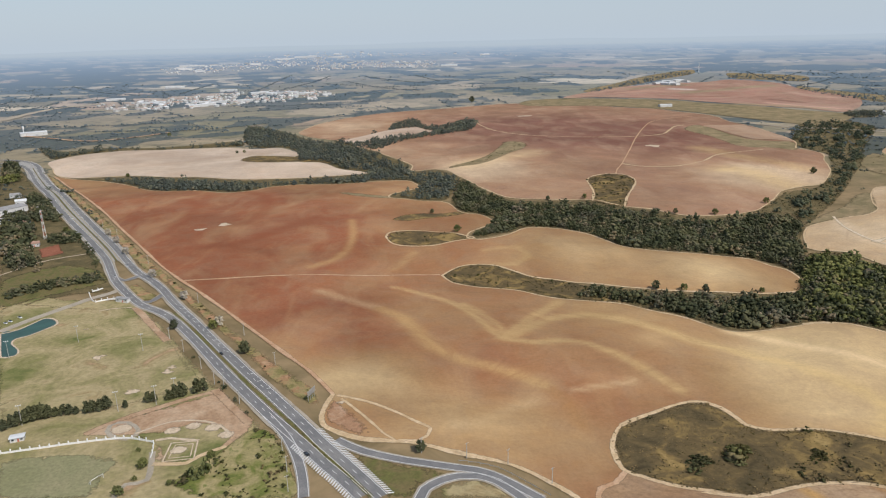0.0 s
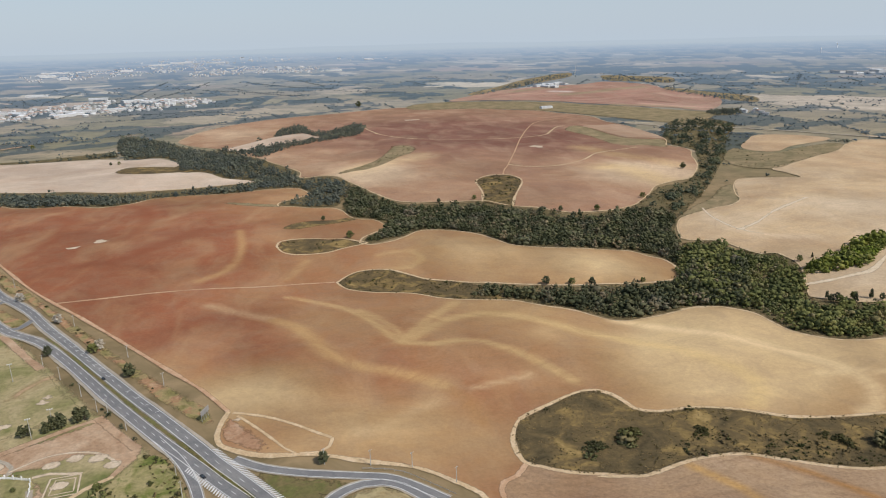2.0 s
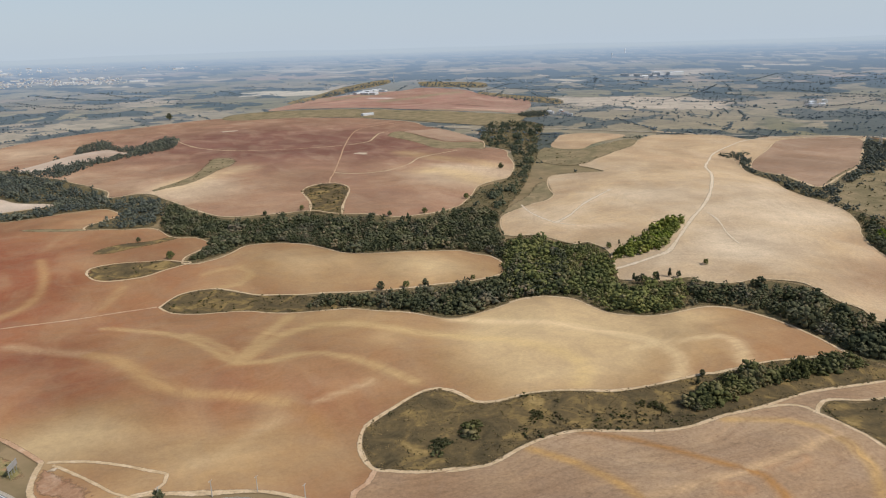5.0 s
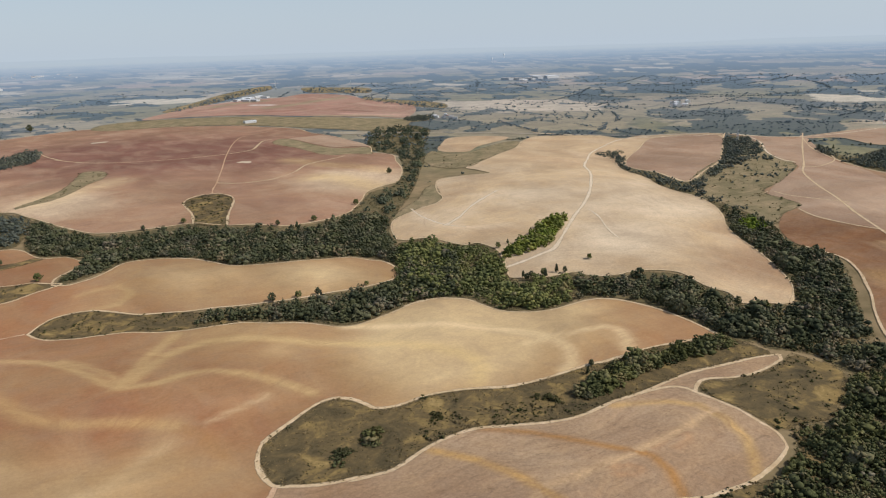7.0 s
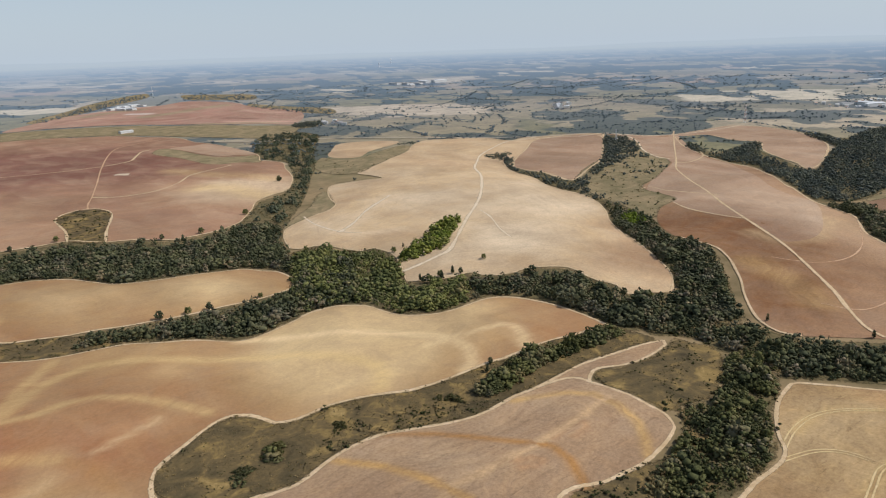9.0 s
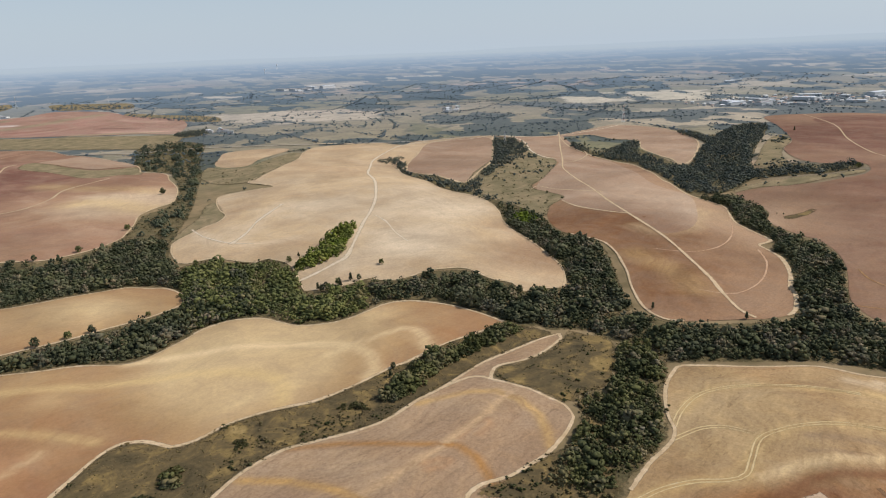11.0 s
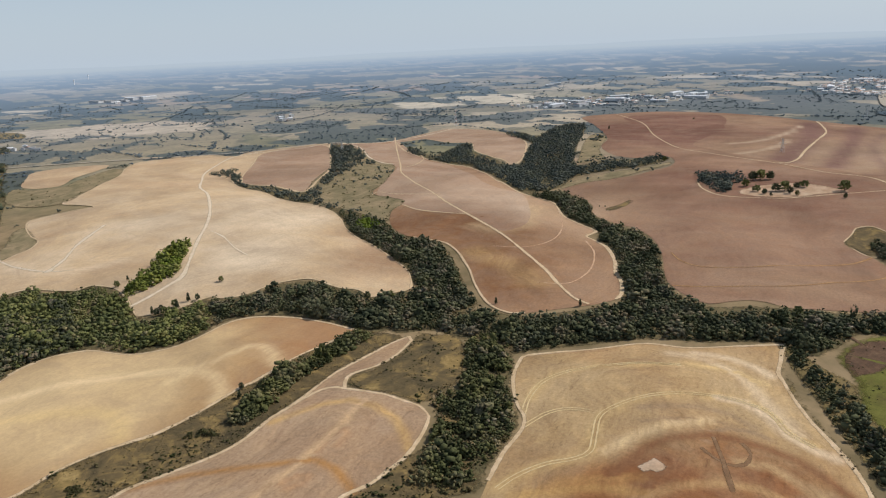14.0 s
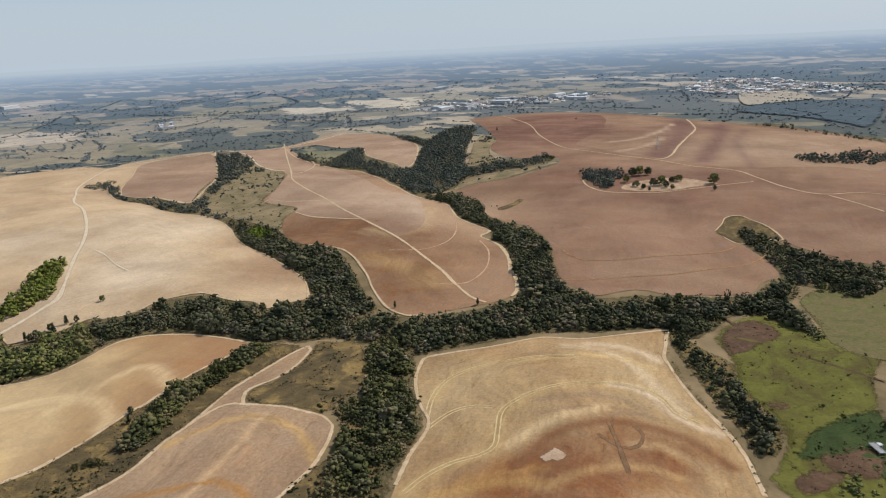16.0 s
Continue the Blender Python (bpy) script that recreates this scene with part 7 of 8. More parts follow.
# planted middle strip between the carriageways
middle = [((a[0] + b_[0]) / 2, (a[1] + b_[1]) / 2) for a, b_ in ((PLAN["road_east"][i], min(PLAN["road_west"], key=lambda q: math.dist(q, PLAN["road_east"][i]))) for i in range(0, 13))]
tagged(ribbon("median_strip", middle, 3.0, M_PADDOCK, 0.40, 5.0, ragged=0.2), "grassy median strip with low bushes", "median", kind="structure")
mrng = np.random.default_rng(5)
pm = curve(middle, 3.0)[:34]
planted("median_bushes", np.column_stack([pm + mrng.normal(0, 0.4, pm.shape), mrng.uniform(0.5, 1.3, len(pm)), mrng.uniform(1.0, 2.2, len(pm))]), M_BUSH, "low dark bushes on a median strip", CROWNS_TINY, mrng, "bush")

# ---- cars ----
def car(colour, label):
    c = root("car", label, "car", "cars on the motorway")
    bm = bmesh.new()
    box(bm, (1.75, 4.2, 0.62), (0, 0, 0.62), bevel=0.14)
    part("body", bm, colour, c)
    bm = bmesh.new()
    box(bm, (1.5, 2.2, 0.52), (0, -0.2, 1.16), bevel=0.2)
    part("cabin", bm, M_GLASS, c)
    for sx in (-0.8, 0.8):
        for sy in (-1.3, 1.3):
            bm = bmesh.new()
            bar(bm, (sx - 0.1, sy, 0.32), (sx + 0.1, sy, 0.32), 0.32, sides=12)
            wheel = part("wheel", bm, M_GLASS, c)
            part("rim", bar(bmesh.new(), (sx - 0.12, sy, 0.32), (sx + 0.12, sy, 0.32), 0.19, sides=10), M_STEEL, wheel)
    return c


def on_road(ob, x, y, road_line):
    p = curve(road_line, 4.0)
    i = int(np.argmin(np.hypot(p[:, 0] - x, p[:, 1] - y)))
    d = p[min(i + 1, len(p) - 1)] - p[max(i - 1, 0)]
    return pose(x, y, at(x, y) + 0.38 * (0.3 + math.hypot(x, y) / 1000), 0, 0, math.degrees(math.atan2(d[1], d[0])) - 90)


M_CAR_DARK, M_CAR_WHITE = plain("black_car_paint", (0.03, 0.03, 0.035), 0.25, 0.5), plain("white_car_paint", (0.78, 0.78, 0.77), 0.3, 0.5, vary=0.04)
black_car, white_car = car(M_CAR_DARK, "black car driving on the motorway"), car(M_CAR_WHITE, "white car driving on the motorway")
black_car.matrix_basis = on_road(black_car, *(-162.6, 460.6), PLAN["road_east"])
white_car.matrix_basis = on_road(white_car, *(-318.6, 665.4), PLAN["road_east"])
copy_thing(black_car, on_road(black_car, *(-76.4, 327.5), PLAN["road_west"]))
for x, y in ((-316.4, 633.5), (-403.3, 780.9), (-481.7, 878.2), (-666.8, 1167.7)):
    copy_thing(white_car, on_road(white_car, x, y, PLAN["road_west"]))
for x, y, turn in ((*(-357.8, 525.5), 60), (*(-356.0, 528.9), 62), (*(-352.7, 536.8), 60)):
    tagged(copy_at(white_car, x, y, turn), "white car parked beside the park lane", "car", "parked cars")

# ---- poles and masts ----
def lamp_pole(h):
    """A tall park floodlight: tapered pole, crossbar, lamps."""
    t = root("floodlight_pole", "tall pale floodlight pole on a lawn", "light pole", "floodlight poles")
    part("pole", bar(bmesh.new(), (0, 0, -0.5), (0, 0, h), 0.22, 0.12, 8), M_CONCRETE, t)
    arm = part("crossbar", box(bmesh.new(), (3.0, 0.18, 0.18), (0, 0, h)), M_STEEL, t)
    for k in (-1.2, 0, 1.2):
        part("lamp", box(bmesh.new(), (0.6, 0.5, 0.4), (k, 0.2, h + 0.25), bevel=0.08), M_WHITE, arm)
    return t


def power_pole(h):
    t = root("power_pole", "concrete power pole with a crossarm", "utility pole", "power poles")
    part("post", bar(bmesh.new(), (0, 0, -0.5), (0, 0, h), 0.24, 0.15, 8), M_CONCRETE, t)
    arm = part("crossarm", box(bmesh.new(), (2.2, 0.14, 0.16), (0, 0, h - 0.5)), M_CONCRETE, t)
    for k in (-0.95, 0, 0.95):
        part("insulator", bar(bmesh.new(), (k, 0, h - 0.42), (k, 0, h - 0.12), 0.07, 0.05, 6), M_WHITE, arm)
    return t


flood = lamp_pole(13.0)
first = True
for x, y in ((-280.5, 489.0), (-318.6, 463.6), (-224.2, 471.7), (-203.0, 382.4), (-255.2, 369.6), (-181.6, 388.5), (-173.0, 398.0)):
    if first:
        stand(flood, x, y, 20)
        first = False
    else:
        copy_at(flood, x, y, 20)
pole = power_pole(9.5)
first = True
for x, y in ((-14.4, 330.2), (32.0, 322.2), (10.1, 326.2), (53.2, 306.7), (-155.7, 496.0), (-119.2, 441.2), (-214.9, 567.4), (-170.3, 439.1), (-153.1, 414.1), (-146.5, 412.0), (-129.0, 386.6), (-90.3, 331.2), (-84.0, 312.9), (-80.0, 296.4), (-299.6, 671.7), (-379.3, 780.2), (-421.0, 833.0), (-212.1, 492.1), (-193.0, 468.6)):
    if first:
        stand(pole, x, y, 35)
        first = False
    else:
        copy_at(pole, x, y, 35)


def lattice_mast(h, foot, label, paint):
    """A square lattice tower: four legs, braces in stages, a platform and panels near the top."""
    t = root("lattice_mast", label, "tower")
    for sx, sy in ((1, 1), (1, -1), (-1, -1), (-1, 1)):
        part("leg", bar(bmesh.new(), (sx * foot, sy * foot, -0.5), (sx * foot * 0.25, sy * foot * 0.25, h), 0.16, 0.10, 6), paint[0], t)
    for k in range(8):
        bm = bmesh.new()
        z0, z1 = h * k / 8, h * (k + 1) / 8
        f0, f1 = foot * (1 - 0.75 * k / 8), foot * (1 - 0.75 * (k + 1) / 8)
        for (ax, ay), (bx, by) in zip(((1, 1), (1, -1), (-1, -1), (-1, 1)), ((1, -1), (-1, -1), (-1, 1), (1, 1))):
            bar(bm, (ax * f0, ay * f0, z0), (bx * f1, by * f1, z1), 0.08, sides=5)
            bar(bm, (bx * f0, by * f0, z0), (ax * f1, ay * f1, z1), 0.08, sides=5)
            bar(bm, (ax * f1, ay * f1, z1), (bx * f1, by * f1, z1), 0.08, sides=5)
        part("bracing", bm, paint[k % 2], t)["kind"] = "stuff"
    deck = part("platform", box(bmesh.new(), (foot * 1.1, foot * 1.1, 0.2), (0, 0, h * 0.96)), M_STEEL, t)
    for k in range(4):
        a = k * math.pi / 2
        part("antenna", box(bmesh.new(), (0.35, 0.2, 2.2), (0.9 * math.cos(a), 0.9 * math.sin(a), h - 0.2), a, 0.05), M_WHITE, deck)
    return t


stand(lattice_mast(33.9, 1.6, "white and red lattice mast beside houses", (M_WHITE, M_RUST)), *(-463.6, 781.1), 20)
stand(lattice_mast(44.9, 3.0, "tall lattice mast on the ridge", (M_WHITE, M_RUST)), *(1783.9, 818.6), 10)
stand(lattice_mast(36.0, 2.5, "far pale lattice mast behind a red building site", (M_WHITE, M_STEEL)), *(1138.1, 3139.1), 10)


def pylon(h, label):
    """A power pylon: splayed legs, braces, three crossarms."""
    t = root("power_pylon", label, "pylon", "power pylons")
    for sx, sy in ((1, 1), (1, -1), (-1, -1), (-1, 1)):
        part("leg", bar(bmesh.new(), (sx * 2.6, sy * 2.6, -0.5), (sx * 0.3, sy * 0.3, h), 0.14, 0.08, 5), M_STEEL, t)
    for k in range(7):
        bm = bmesh.new()
        f0, f1 = 2.6 - 2.3 * k / 7, 2.6 - 2.3 * (k + 1) / 7
        for (ax, ay), (bx, by) in zip(((1, 1), (1, -1), (-1, -1), (-1, 1)), ((1, -1), (-1, -1), (-1, 1), (1, 1))):
            bar(bm, (ax * f0, ay * f0, h * k / 7), (bx * f1, by * f1, h * (k + 1) / 7), 0.07, sides=4)
            bar(bm, (bx * f0, by * f0, h * k / 7), (ax * f1, ay * f1, h * (k + 1) / 7), 0.07, sides=4)
        part("bracing", bm, M_STEEL, t)["kind"] = "stuff"
    for z, w in ((0.68, 6), (0.82, 5), (0.96, 4)):
        bm = bmesh.new()
        bar(bm, (-w, 0, h * z), (w, 0, h * z), 0.10, sides=5)
        bar(bm, (-w, 0, h * z), (0, 0, h * z + 1.3), 0.07, sides=4)
        bar(bm, (w, 0, h * z), (0, 0, h * z + 1.3), 0.07, sides=4)
        part("crossarm", bm, M_STEEL, t)
    return t


def sluice():
    """A concrete slab on a round shaft, with pipes on top."""
    t = root("sluice_platform", "grey concrete sluice platform at the edge of reeds", "platform")
    part("slab", box(bmesh.new(), (13, 4.5, 0.6), (0, 0, 1.6), 0, 0.12), M_ROOF_GREY, t)
    for sx in (-5.2, 0.0, 5.2):
        for sy in (-1.6, 1.6):
            part("leg", bar(bmesh.new(), (sx, sy, -0.8), (sx, sy, 1.4), 0.28), M_ROOF_GREY, t)
    part("shaft", bar(bmesh.new(), (4.0, -4.2, -0.8), (4.0, -4.2, 1.8), 2.3, sides=18), M_ROOF_GREY, t)
    part("lid", bar(bmesh.new(), (4.0, -4.2, 1.8), (4.0, -4.2, 2.05), 1.7, sides=18), M_STEEL, t)
    for sy in (-1.9, 1.9):
        bm = bmesh.new()
        for z in (2.4, 2.95):
            bar(bm, (-6.3, sy, z), (6.3, sy, z), 0.06, sides=5)
        for k in range(8):
            bar(bm, (-6.3 + 1.8 * k, sy, 1.9), (-6.3 + 1.8 * k, sy, 2.98), 0.05, sides=5)
        part("railing", bm, M_STEEL, t)
    return t


stand(sluice(), *(383.6, -122.9), 20, 0, 0.8)
near_pylon = stand(pylon(20.0, "far steel power pylon in the fields"), *(1419.7, -7.3), 60)
near_pylon.scale = (1.2, 1.2, 1.3)
for x, y in ((1432.8, 2963.5), (1625.4, 2757.7), (1982.5, 2084.9), (1336.1, 902.3), (2019.5, -190.6), (2142.0, -375.6)):
    copy_at(near_pylon, x, y, 60, 0, (1.2, 1.2, 1.3))

# ---- billboard beside the motorway ----
board = root("billboard", "roadside billboard seen from behind, on steel posts", "billboard")
panel = part("panel", box(bmesh.new(), (9.0, 0.25, 3.6), (0, 0, 5.2), bevel=0.05), M_STEEL, board)
for k in (-3.6, -1.2, 1.2, 3.6):
    part("post", box(bmesh.new(), (0.25, 0.3, 7.0), (k, 0.3, 3.4)), M_STEEL, board)
for z in (3.8, 5.2, 6.6):
    part("rail", box(bmesh.new(), (9.0, 0.12, 0.16), (0, 0.2, z)), M_WHITE, panel)
stand(board, *(-84.5, 389.6), 70)


# ---- buildings ----
def house(w, d, h, roof, label, category="house", group="", gable=True, doors=1):
    """A walled building with an overhanging roof, windows and a door."""
    t = root("house" if category == "house" else "warehouse", label, category, group)
    part("wall", box(bmesh.new(), (w, d, h), (0, 0, h / 2 - 0.3)), M_WALL, t)
    bm = bmesh.new()
    rise = d * (0.22 if gable else 0.07)
    e_ = 0.6
    v = [bm.verts.new(q) for q in ((-w / 2 - e_, -d / 2 - e_, h - 0.3), (w / 2 + e_, -d / 2 - e_, h - 0.3), (w / 2 + e_, d / 2 + e_, h - 0.3), (-w / 2 - e_, d / 2 + e_, h - 0.3), (-w / 2 - e_, 0, h - 0.3 + rise), (w / 2 + e_, 0, h - 0.3 + rise))]
    for f in ((0, 1, 5, 4), (2, 3, 4, 5), (0, 4, 3), (1, 2, 5), (0, 3, 2, 1)):
        bm.faces.new([v[i] for i in f])
    part("roof", bm, roof, t)
    part("door", box(bmesh.new(), (1.0 if category == "house" else 4.0, 0.12, 2.1 if category == "house" else 4.0), (w * 0.1, -d / 2 - 0.03, 1.0 if category == "house" else 1.9)), M_RUST if category == "house" else M_STEEL, t)
    for k in (-0.3, 0.35):
        opening = part("window", box(bmesh.new(), (1.6, 0.12, 1.3), (w * k, -d / 2 - 0.03, h * 0.52)), M_WHITE, t)
        part("pane", box(bmesh.new(), (1.36, 0.06, 1.06), (w * k, -d / 2 - 0.08, h * 0.52)), M_GLASS, opening)
    return t


def scatter_town(key, count, protos, seed, size=(0.8, 1.3)):
    """Copies of a few buildings set at random, in rows, over a part of the plan."""
    r_ = np.random.default_rng(seed)
    ring = np.array(PLAN[key], float)
    lo, hi = ring.min(0), ring.max(0)
    way = r_.uniform(0, 90)
    made, tries = 0, 0
    while made < count and tries < 5000:
        tries += 1
        x, y = r_.uniform(lo[0], hi[0]), r_.uniform(lo[1], hi[1])
        if not inside(np.array([x]), np.array([y]), ring)[0]:
            continue
        s = r_.uniform(*size)
        copy_at(protos[r_.integers(len(protos))], x, y, way + 90 * int(r_.integers(4)) + r_.normal(0, 4), 0, (s * r_.uniform(0.8, 1.4), s, s))
        made += 1


HOUSES = [stand(house(12, 9, 4.2, M_ROOF_RED, "small house with a clay tile roof", group="far town houses"), *(-461.6, 752.7), 25),
          stand(house(13, 9, 5.5, M_ROOF_GREY, "small house with a grey fibre roof", group="far town houses"), *(-555.6, 871.6), 35),
          stand(house(14, 10, 6.0, M_ROOF_WHITE, "pale house with a light roof", group="far town houses"), *(-601.1, 970.8), 30)]
SHEDS = [stand(house(46, 24, 8.0, M_ROOF_GREY, "grey-roofed warehouse beside the motorway", "warehouse", "warehouses", False), *(-588.9, 915.2), 58),
         stand(house(60, 26, 9.0, M_ROOF_WHITE, "long white warehouse with a pale metal roof", "warehouse", "warehouses", False), *(-1040.2, 1788.5), 35)]
PALE_HOUSES = [HOUSES[1], HOUSES[2], HOUSES[2], HOUSES[2], HOUSES[2], HOUSES[2], HOUSES[0]]
for x, y, turn in ((*(-559.6, 863.5), 30), (*(-530.1, 856.2), 20), (*(-547.6, 927.8), 60), (*(-643.0, 1028.1), 10), (*(-479.6, 724.4), 25), (*(-460.2, 711.4), 40)):
    copy_at(HOUSES[int(x) % 2], x, y, turn)
for key, n_, kinds, seed, size in (("town_a", 24, PALE_HOUSES + SHEDS, 1, (0.8, 1.2)), ("town_b", 12, SHEDS, 2, (0.5, 1.0)), ("town_c", 10, SHEDS, 3, (0.5, 0.9)), ("town_d", 24, PALE_HOUSES + SHEDS, 4, (0.7, 1.1)), ("town_e", 26, HOUSES + SHEDS, 5, (0.7, 1.2)), ("town_f", 9, HOUSES, 6, (0.9, 1.4)), ("town_g", 9, HOUSES, 7, (0.9, 1.4)), ("town_h", 9, HOUSES[2:] + SHEDS, 8, (0.7, 1.0)), ("town_i", 10, HOUSES + SHEDS, 9, (0.9, 1.4)), ("town_j", 14, SHEDS, 10, (0.5, 0.9))):
    scatter_town(key, n_, kinds, seed, size)


def far_roofs(label, groups, seed):
    """The small houses of the far towns, in rows along streets: walls in one mesh, gabled roofs in another."""
    r_ = np.random.default_rng(seed)
    walls, roofs, wt_, rt_ = [], [], [], []
    for key, count in groups:
        ring = np.array(PLAN[key], float)
        mid = ring.mean(0)
        ring = mid + (ring - mid) * 1.12
        lo, hi = ring.min(0), ring.max(0)
        way = r_.uniform(0, 1.57)
        x, y = r_.uniform(lo[0], hi[0], 9 * count), r_.uniform(lo[1], hi[1], 9 * count)
        # streets leave every other strip of the town free
        street = np.sin((x * math.cos(way) + y * math.sin(way)) * 0.14) > -0.35
        ok = inside(x, y, ring) & street & (soft_noise(x, y, 170, seed) > -0.5)
        x, y = x[ok][:count], y[ok][:count]
        for x_, y_, z_ in zip(x, y, height(x, y)):
            k = (EYE - z_) / EYE
            a = way + (1.5708 if r_.random() < 0.4 else 0.0) + r_.normal(0, 0.06)
            w_, d_, h_ = r_.uniform(9, 17) * k, r_.uniform(7, 11) * k, r_.uniform(3.0, 6.0) * k
            c, s_ = math.cos(a), math.sin(a)
            rise = h_ * 0.4
            box_ = np.array([(sx * w_ / 2, sy * d_ / 2, z) for z in (-1.0, h_) for sx, sy in ((-1, -1), (1, -1), (1, 1), (-1, 1))])
            top = np.array([(-w_ * 0.54, -d_ * 0.56, h_), (w_ * 0.54, -d_ * 0.56, h_), (w_ * 0.54, d_ * 0.56, h_), (-w_ * 0.54, d_ * 0.56, h_), (-w_ * 0.54, 0, h_ + rise), (w_ * 0.54, 0, h_ + rise)])
            for pts, store in ((box_, walls), (top, roofs)):
                store.append(np.column_stack([pts[:, 0] * c - pts[:, 1] * s_ + x_, pts[:, 0] * s_ + pts[:, 1] * c + y_, pts[:, 2] + z_]))
    sides = np.array([(0, 1, 5), (0, 5, 4), (1, 2, 6), (1, 6, 5), (2, 3, 7), (2, 7, 6), (3, 0, 4), (3, 4, 7)])
    tops = np.array([(0, 1, 5), (0, 5, 4), (2, 3, 4), (2, 4, 5), (0, 4, 3), (1, 2, 5)])
    for name, store, tri, mat in (("town_walls", walls, sides, M_WALL), ("town_roofs", roofs, tops, M_ROOF_MIX)):
        n = len(store[0])
        tagged(big_mesh(name, np.concatenate(store), np.concatenate([tri + n * i for i in range(len(store))]), mat), label, "town", kind="stuff")


far_roofs("pale houses and clay roofs of a far town", (("town_a", 330), ("town_b", 300), ("town_c", 300), ("town_d", 420), ("town_e", 90), ("town_j", 260)), 31)
for x, y, turn, sx, sy in ((*(-627.9, 2833.5), 15, 2.6, 1.6), (*(-534.6, 2815.4), 15, 1.6, 1.2), (*(-727.6, 2614.2), 20, 1.5, 1.1), (*(-841.6, 2578.5), 10, 2.6, 0.9), (*(-1210.6, 2648.5), 25, 1.4, 1.0), (*(-1049.6, 2584.6), 12, 1.8, 0.8), (*(-861.1, 2902.4), 12, 1.4, 0.9), (*(-1114.2, 3000.3), 12, 1.6, 0.9), (*(694.0, 2174.4), 8, 0.8, 0.8), (*(3001.1, 894.0), -65, 0.9, 0.9), (*(2654.2, 545.7), -60, 1.5, 0.9), (*(2687.9, 314.8), -60, 0.9, 1.1), (*(2712.6, 264.9), -60, 0.8, 1.0), (*(2963.0, 908.9), -50, 0.8, 0.9), (*(-889.2, 4087.9), 10, 1.8, 1.0), (*(-779.7, 4193.0), 10, 2.4, 1.0), (*(-1298.9, 3776.4), 10, 2.6, 0.8), (*(51.2, 3717.7), 5, 1.7, 0.9), (*(921.7, 2887.7), 5, 0.9, 0.7)):
    tagged(copy_at(SHEDS[1], x, y, turn, 0, (0.8 * sx, 0.8 * sy, 0.75)), "long white far warehouse", "warehouse")
tank = root("water_tower", "white water tower beside a shed", "water tower")
part("tank", bar(bmesh.new(), (0, 0, 12), (0, 0, 18), 2.6, 2.6, 16), M_WHITE, tank)
part("shaft", bar(bmesh.new(), (0, 0, -0.5), (0, 0, 12), 1.3, 1.3, 12), M_WHITE, tank)
stand(tank, *(-1109.9, 1864.1))
for x, y in ((-561.5, 2690.9), (2644.6, 3373.6), (2465.5, 3256.0)):
    copy_at(tank, x, y, 0, 0, (1.3, 1.3, 1.4))

# ---- the park ----
water, _ = draped("lagoon", PLAN["lagoon"], M_WATER, 0.25, 10.0, 3.0)
tagged(water, "still teal lagoon in a park", "pond", kind="structure")
tagged(ribbon("lagoon_rim", (*PLAN["lagoon"], PLAN["lagoon"][0]), 1.8, M_SAND, 0.3, 3.0, ragged=0.3), "pale bank round a lagoon", "bank", kind="structure")


def white_wall(name, line, label):
    """A low boundary wall of panels between taller pillars."""
    w = root(name, label, "wall")
    p = curve(line, 1.0)
    run = np.concatenate([[0], np.cumsum(np.hypot(*np.diff(p, axis=0).T))])
    stops = np.arange(0, run[-1], 5.0)
    xy = [(float(np.interp(s, run, p[:, 0])), float(np.interp(s, run, p[:, 1]))) for s in stops]
    for (ax, ay), (bx, by) in zip(xy[:-1], xy[1:]):
        a = math.atan2(by - ay, bx - ax)
        mx, my = (ax + bx) / 2, (ay + by) / 2
        part("panel", box(bmesh.new(), (4.6, 0.22, 1.3), (mx, my, at(mx, my) + 0.5), a), M_WHITE, w)
        part("pillar", box(bmesh.new(), (0.6, 0.6, 2.6), (ax, ay, at(ax, ay) + 1.1), a, 0.05), M_WHITE, w)
    return w


white_wall("boundary_wall", ((-249.1, 338.7), (-232.6, 342.1), (-212.4, 346.4), (-194.4, 349.2), (-181.6, 349.5), (-165.9, 344.3)), "white wall with pillars beside a football pitch")
white_wall("boundary_wall", ((-320.2, 589.2), (-307.2, 570.3), (-297.7, 575.4), (-287.3, 577.9)), "white gate wall with pillars at the park entrance")
white_wall("boundary_wall", ((-319.8, 594.8), (-315.2, 600.3), (-312.2, 607.5)), "white garden wall with pillars at the park entrance")
white_wall("boundary_wall", ((-165.4, 343.1), (-162.4, 333.9), (-161.2, 326.8)), "white wall with pillars beside a path")
kiosk = stand(house(7, 4.5, 3.0, M_ROOF_WHITE, "small white flat-roofed park pavilion", "house", gable=False), *(-248, 353), 20)
gate = stand(house(12, 4, 4.0, M_ROOF_GREY, "grey-roofed gatehouse at the park entrance", "house", gable=False), *(-281.9, 571.2), -15)
goal = root("football_goal", "white football goal frame on a pitch", "goal")
for a, b_ in (((-3.6, 0, 0), (-3.6, 0, 2.4)), ((3.6, 0, 0), (3.6, 0, 2.4)), ((-3.6, 0, 2.4), (3.6, 0, 2.4)), ((-3.6, 1.6, 0), (-3.6, 0, 2.4)), ((3.6, 1.6, 0), (3.6, 0, 2.4))):
    part("goal_bar", bar(bmesh.new(), a, b_, 0.1), M_WHITE, goal)
stand(goal, *(-181.4, 309.3), 60)


def disc(name, x, y, r, material, label, lift=0.3):
    odd = 0.04 if name == "sand_pad" else 0.35
    pts = [(x + r * math.cos(a) * (1 + odd * math.sin(3 * a + x)), y + 0.9 * r * math.sin(a) * (1 + odd * math.cos(2 * a + y))) for a in np.linspace(0, 2 * math.pi, 14, endpoint=False)]
    return tagged(draped(name, pts, material, lift, 3.0, 2.0, 1.2)[0], label, "sand", kind="structure")


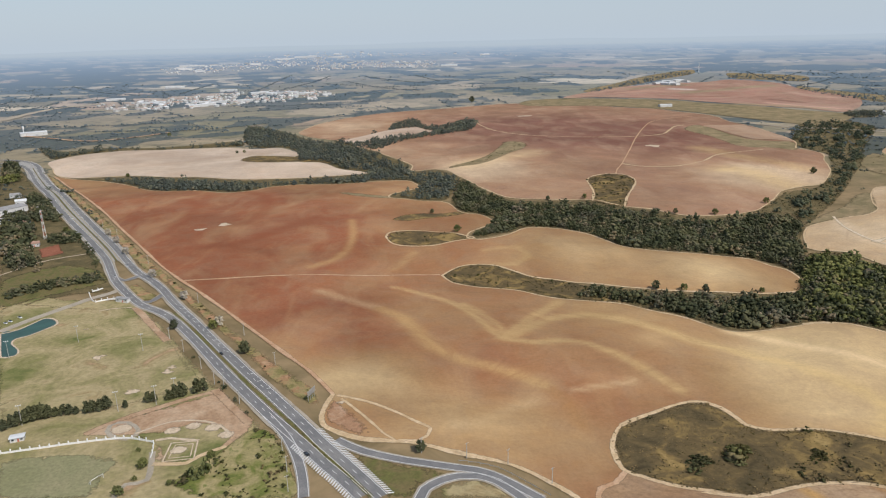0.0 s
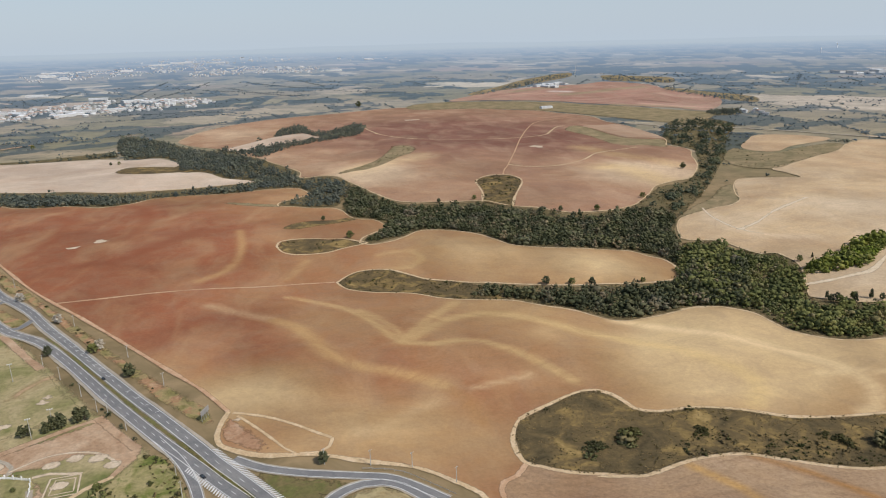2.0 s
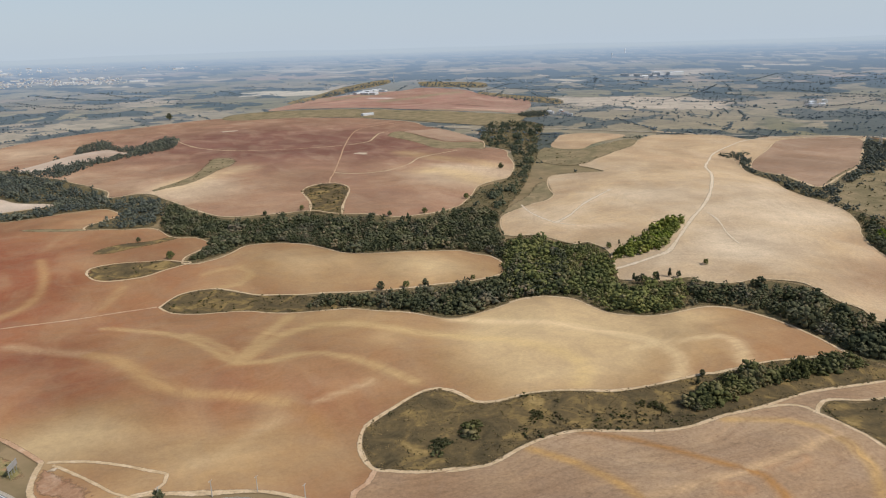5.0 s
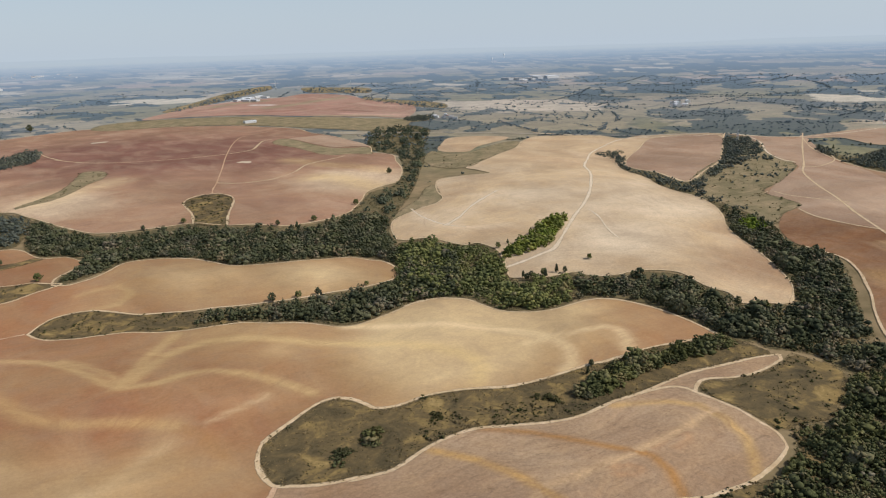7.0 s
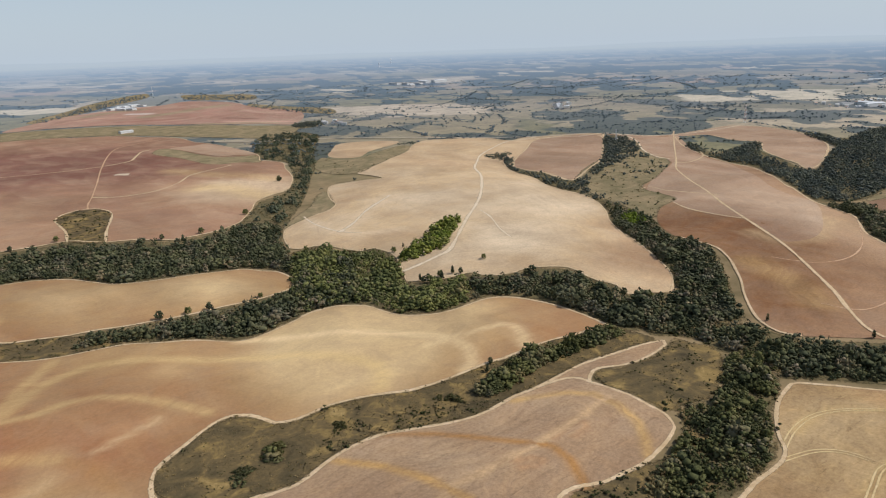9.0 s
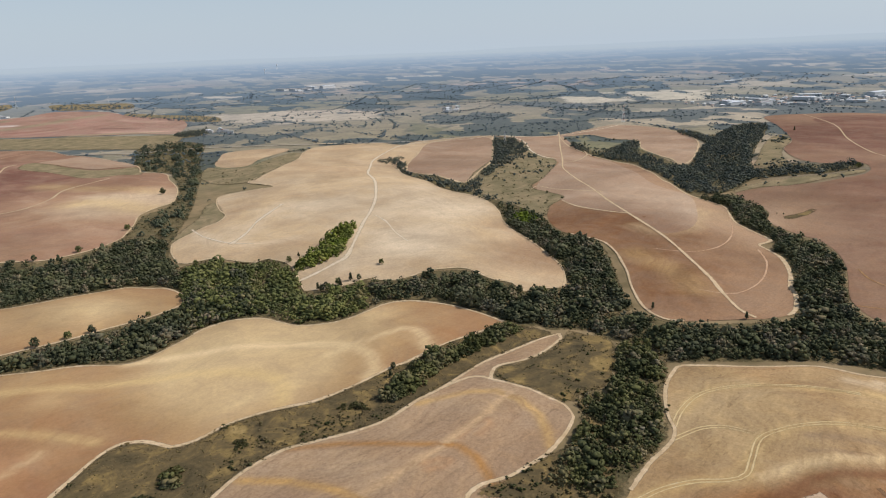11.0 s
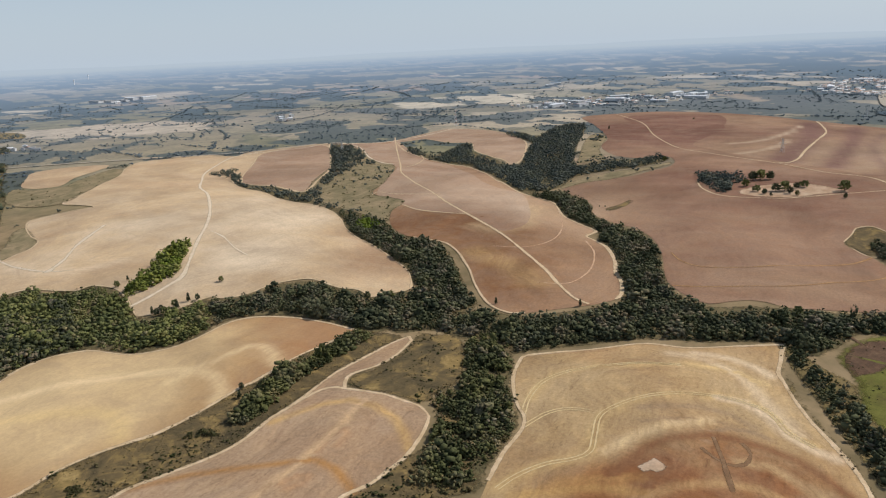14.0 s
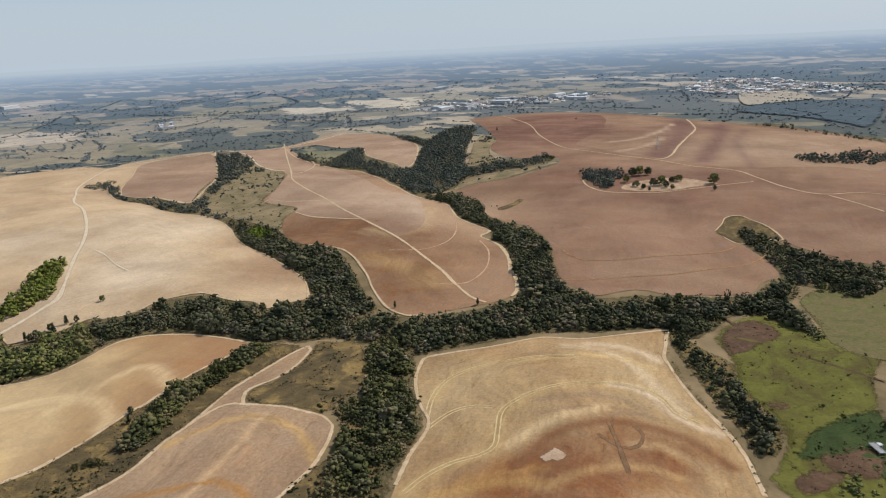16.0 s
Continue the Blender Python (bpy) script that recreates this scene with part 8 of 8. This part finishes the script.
for x, y, r in ((*(-149.1, 335.8), 5.0), (*(-159.8, 356.4), 5.0), (*(-149.3, 361.3), 5.0), (*(-136.5, 358.5), 5.5), (*(-126.7, 350.0), 5.0), (*(-191.3, 360.5), 6.5)):
    disc("sand_pad", x, y, r, M_SAND, "round pale sand pad on bare ground")
for x, y, r in ((*(-252.7, 461.0), 4.0), (*(-251.1, 463.7), 3.0), (*(-192.6, 435.6), 4.0), (*(-191.7, 442.5), 3.4), (*(-285.2, 513.1), 2.5), (*(-280.1, 518.4), 2.0), (*(-205.6, 407.3), 5.0), (*(-290.0, 803.4), 7.0), (*(-268.3, 825.9), 8.0), (*(426.7, 1390.7), 14.0), (*(233.9, 1998.0), 22.0), (*(-65.2, 383.9), 3.0)):
    disc("pale_soil_spot", x, y, r, M_SAND, "pale bare spot in the ground")
disc("pale_soil_spot", *(334.1, 46.1), 7.0, M_BARE, "pale bare spot in a brown field")
for line, w in ((((-153.6, 324.8), (-155.5, 343.0), (-141.0, 344.4), (-137.4, 327.0), (-153.6, 324.8)), 1.2), (((-151.4, 327.8), (-152.3, 341.1), (-142.6, 341.6), (-140.0, 329.3), (-151.4, 327.8)), 0.9)):
    p4 = np.concatenate([np.linspace(a, b_, 8)[:-1] for a, b_ in zip(line[:-1], line[1:])] + [np.array([line[-1]])])
    tagged(ribbon("ball_court_line", None, w, M_SAND, 0.35, smoothed=p4), "pale sand line of a ball court", "path", kind="structure")
for line, w, mat in ((((-180, 358), (-180, 353), (-183, 349), (-189, 350), (-195, 354), (-199, 359), (-200, 365), (-197, 368), (-191, 368), (-185, 364), (-180, 358)), 3.0, M_SHOULDER), (((-435.2, 646.4), (-416.4, 688.0), (-383.0, 712.3)), 3.0, M_SAND), (((-180.6, 354.8), (-165.2, 366.2), (-148.6, 367.0), (-135.1, 361.6), (-123.4, 349.8)), 2.2, M_SAND), (((-165.9, 346.6), (-158.5, 348.5), (-151.5, 346.8), (-140.6, 344.9)), 2.4, M_SAND), (((-265.1, 556.9), (-248.9, 535.9), (-233.1, 514.7), (-212.3, 488.0)), 7.0, M_BARE), (((-293.3, 550.0), (-283.5, 554.7), (-269.0, 557.0)), 1.8, M_SAND), (((-166.5, 294.6), (-165.1, 305.5), (-155.4, 308.8), (-162.9, 335.0)), 3.0, M_SHOULDER), (((-158.1, 322.9), (-139.9, 322.9), (-135.3, 329.0), (-123.2, 338.2)), 4.0, M_TRACK), (((-210.6, 355.8), (-200.1, 368.8), (-179.1, 384.7), (-152.9, 401.6), (-143.1, 399.4)), 6.0, M_BARE), (((-150.6, 406.1), (-132.8, 382.7), (-117.2, 363.0)), 7.0, M_BARE), (((730.8, 1773.1), (782.5, 1727.5), (860.5, 1608.2)), 9.0, M_SHOULDER), (((-1358.1, 2184.9), (-1352.8, 2350.6), (-1305.3, 2480.5), (-1207.6, 2570.8)), 24.0, M_SHOULDER), (((-1057.8, 1768.9), (-849.7, 1664.3), (-765.1, 1718.8), (-701.3, 1809.0)), 16.0, M_BARE), (((575.0, -60.4), (552.9, -71.0), (541.0, -83.8)), 3.0, M_MUD), (((503.6, -99.4), (488.4, -114.5), (476.0, -128.9), (460.3, -146.4)), 2.2, M_MUD), (((1131.7, 1329.3), (1162.6, 1209.3), (1203.5, 1099.9)), 10.0, M_TRACK), (((839.7, 1658.3), (1050.0, 1441.9), (1197.0, 1187.1), (1418.8, 1033.4)), 9.0, M_SHOULDER)):
    tagged(ribbon("path", line, w, mat, 0.3, 4.0, ragged=0.2), "worn pale path over the grass", "path", kind="structure")
court = ((-425.3, 700.9), (-448.0, 737.6), (-435.3, 756.2), (-408.7, 717.4))
red_court, _ = draped("red_court", [q for a, b_ in zip(court, court[1:] + court[:1]) for q in np.linspace(a, b_, 9)[:-1]], M_COURT, 0.35, 5.0, 4.0, 1.0)
tagged(red_court, "red earth court in a garden", "court", kind="structure")
for key, sp_, tl, gp, lab in (("paddock_hedge", 5.0, (4, 7), -1.5, "thick dark hedge beside a paddock"), ("village_grove", 7.0, (9, 14), -1.5, "dark grove beside the motorway bend"), ("village_belt", 7.0, (6, 11), -0.9, "dark garden trees round sheds"), ("village_copse", 7.0, (7, 12), -0.9, "dark garden trees among houses"), ("village_clump", 7.0, (10, 14), -1.5, "tall dark trees beside a paddock"), ("court_hedge", 5.0, (5, 8), -1.5, "dark hedge behind a red court"), ("verge_hedge", 5.5, (5, 8), -1.5, "tall dark hedge along the motorway"), ("village_wood", 7.0, (7, 12), -0.8, "dark garden trees among houses"), ("road_hedge", 5.5, (4, 7), -1.2, "dark hedge along the motorway"), ("road_scrub", 5.0, (2.5, 5), -0.6, "brownish scrub along the motorway bank"), ("bank_trees", 5.0, (3, 6), -0.5, "green bushes on the motorway bank"), ("village_wood_b", 7.0, (7, 12), -0.6, "dark trees beside the motorway bend")):
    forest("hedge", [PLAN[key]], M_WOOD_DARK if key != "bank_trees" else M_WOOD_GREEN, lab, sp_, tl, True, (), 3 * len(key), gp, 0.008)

# ---- guard rail on the ramp ----
rail = root("guard_rail", "steel guard rail along the ramp", "guard rail")
gp_ = curve(((5.7, 322.2), (17.1, 320.4), (27.3, 316.6), (39.5, 306.0), (50.8, 294.9)), 4.0)
for (ax, ay), (bx, by) in zip(gp_[:-1], gp_[1:]):
    a = math.atan2(by - ay, bx - ax)
    mx, my = (ax + bx) / 2, (ay + by) / 2
    part("beam", box(bmesh.new(), (math.dist((ax, ay), (bx, by)), 0.1, 0.32), (mx, my, at(mx, my) + 1.25), a), M_STEEL, rail)
    part("post", box(bmesh.new(), (0.14, 0.14, 1.2), (ax, ay, at(ax, ay) + 0.8), a), M_STEEL, rail)
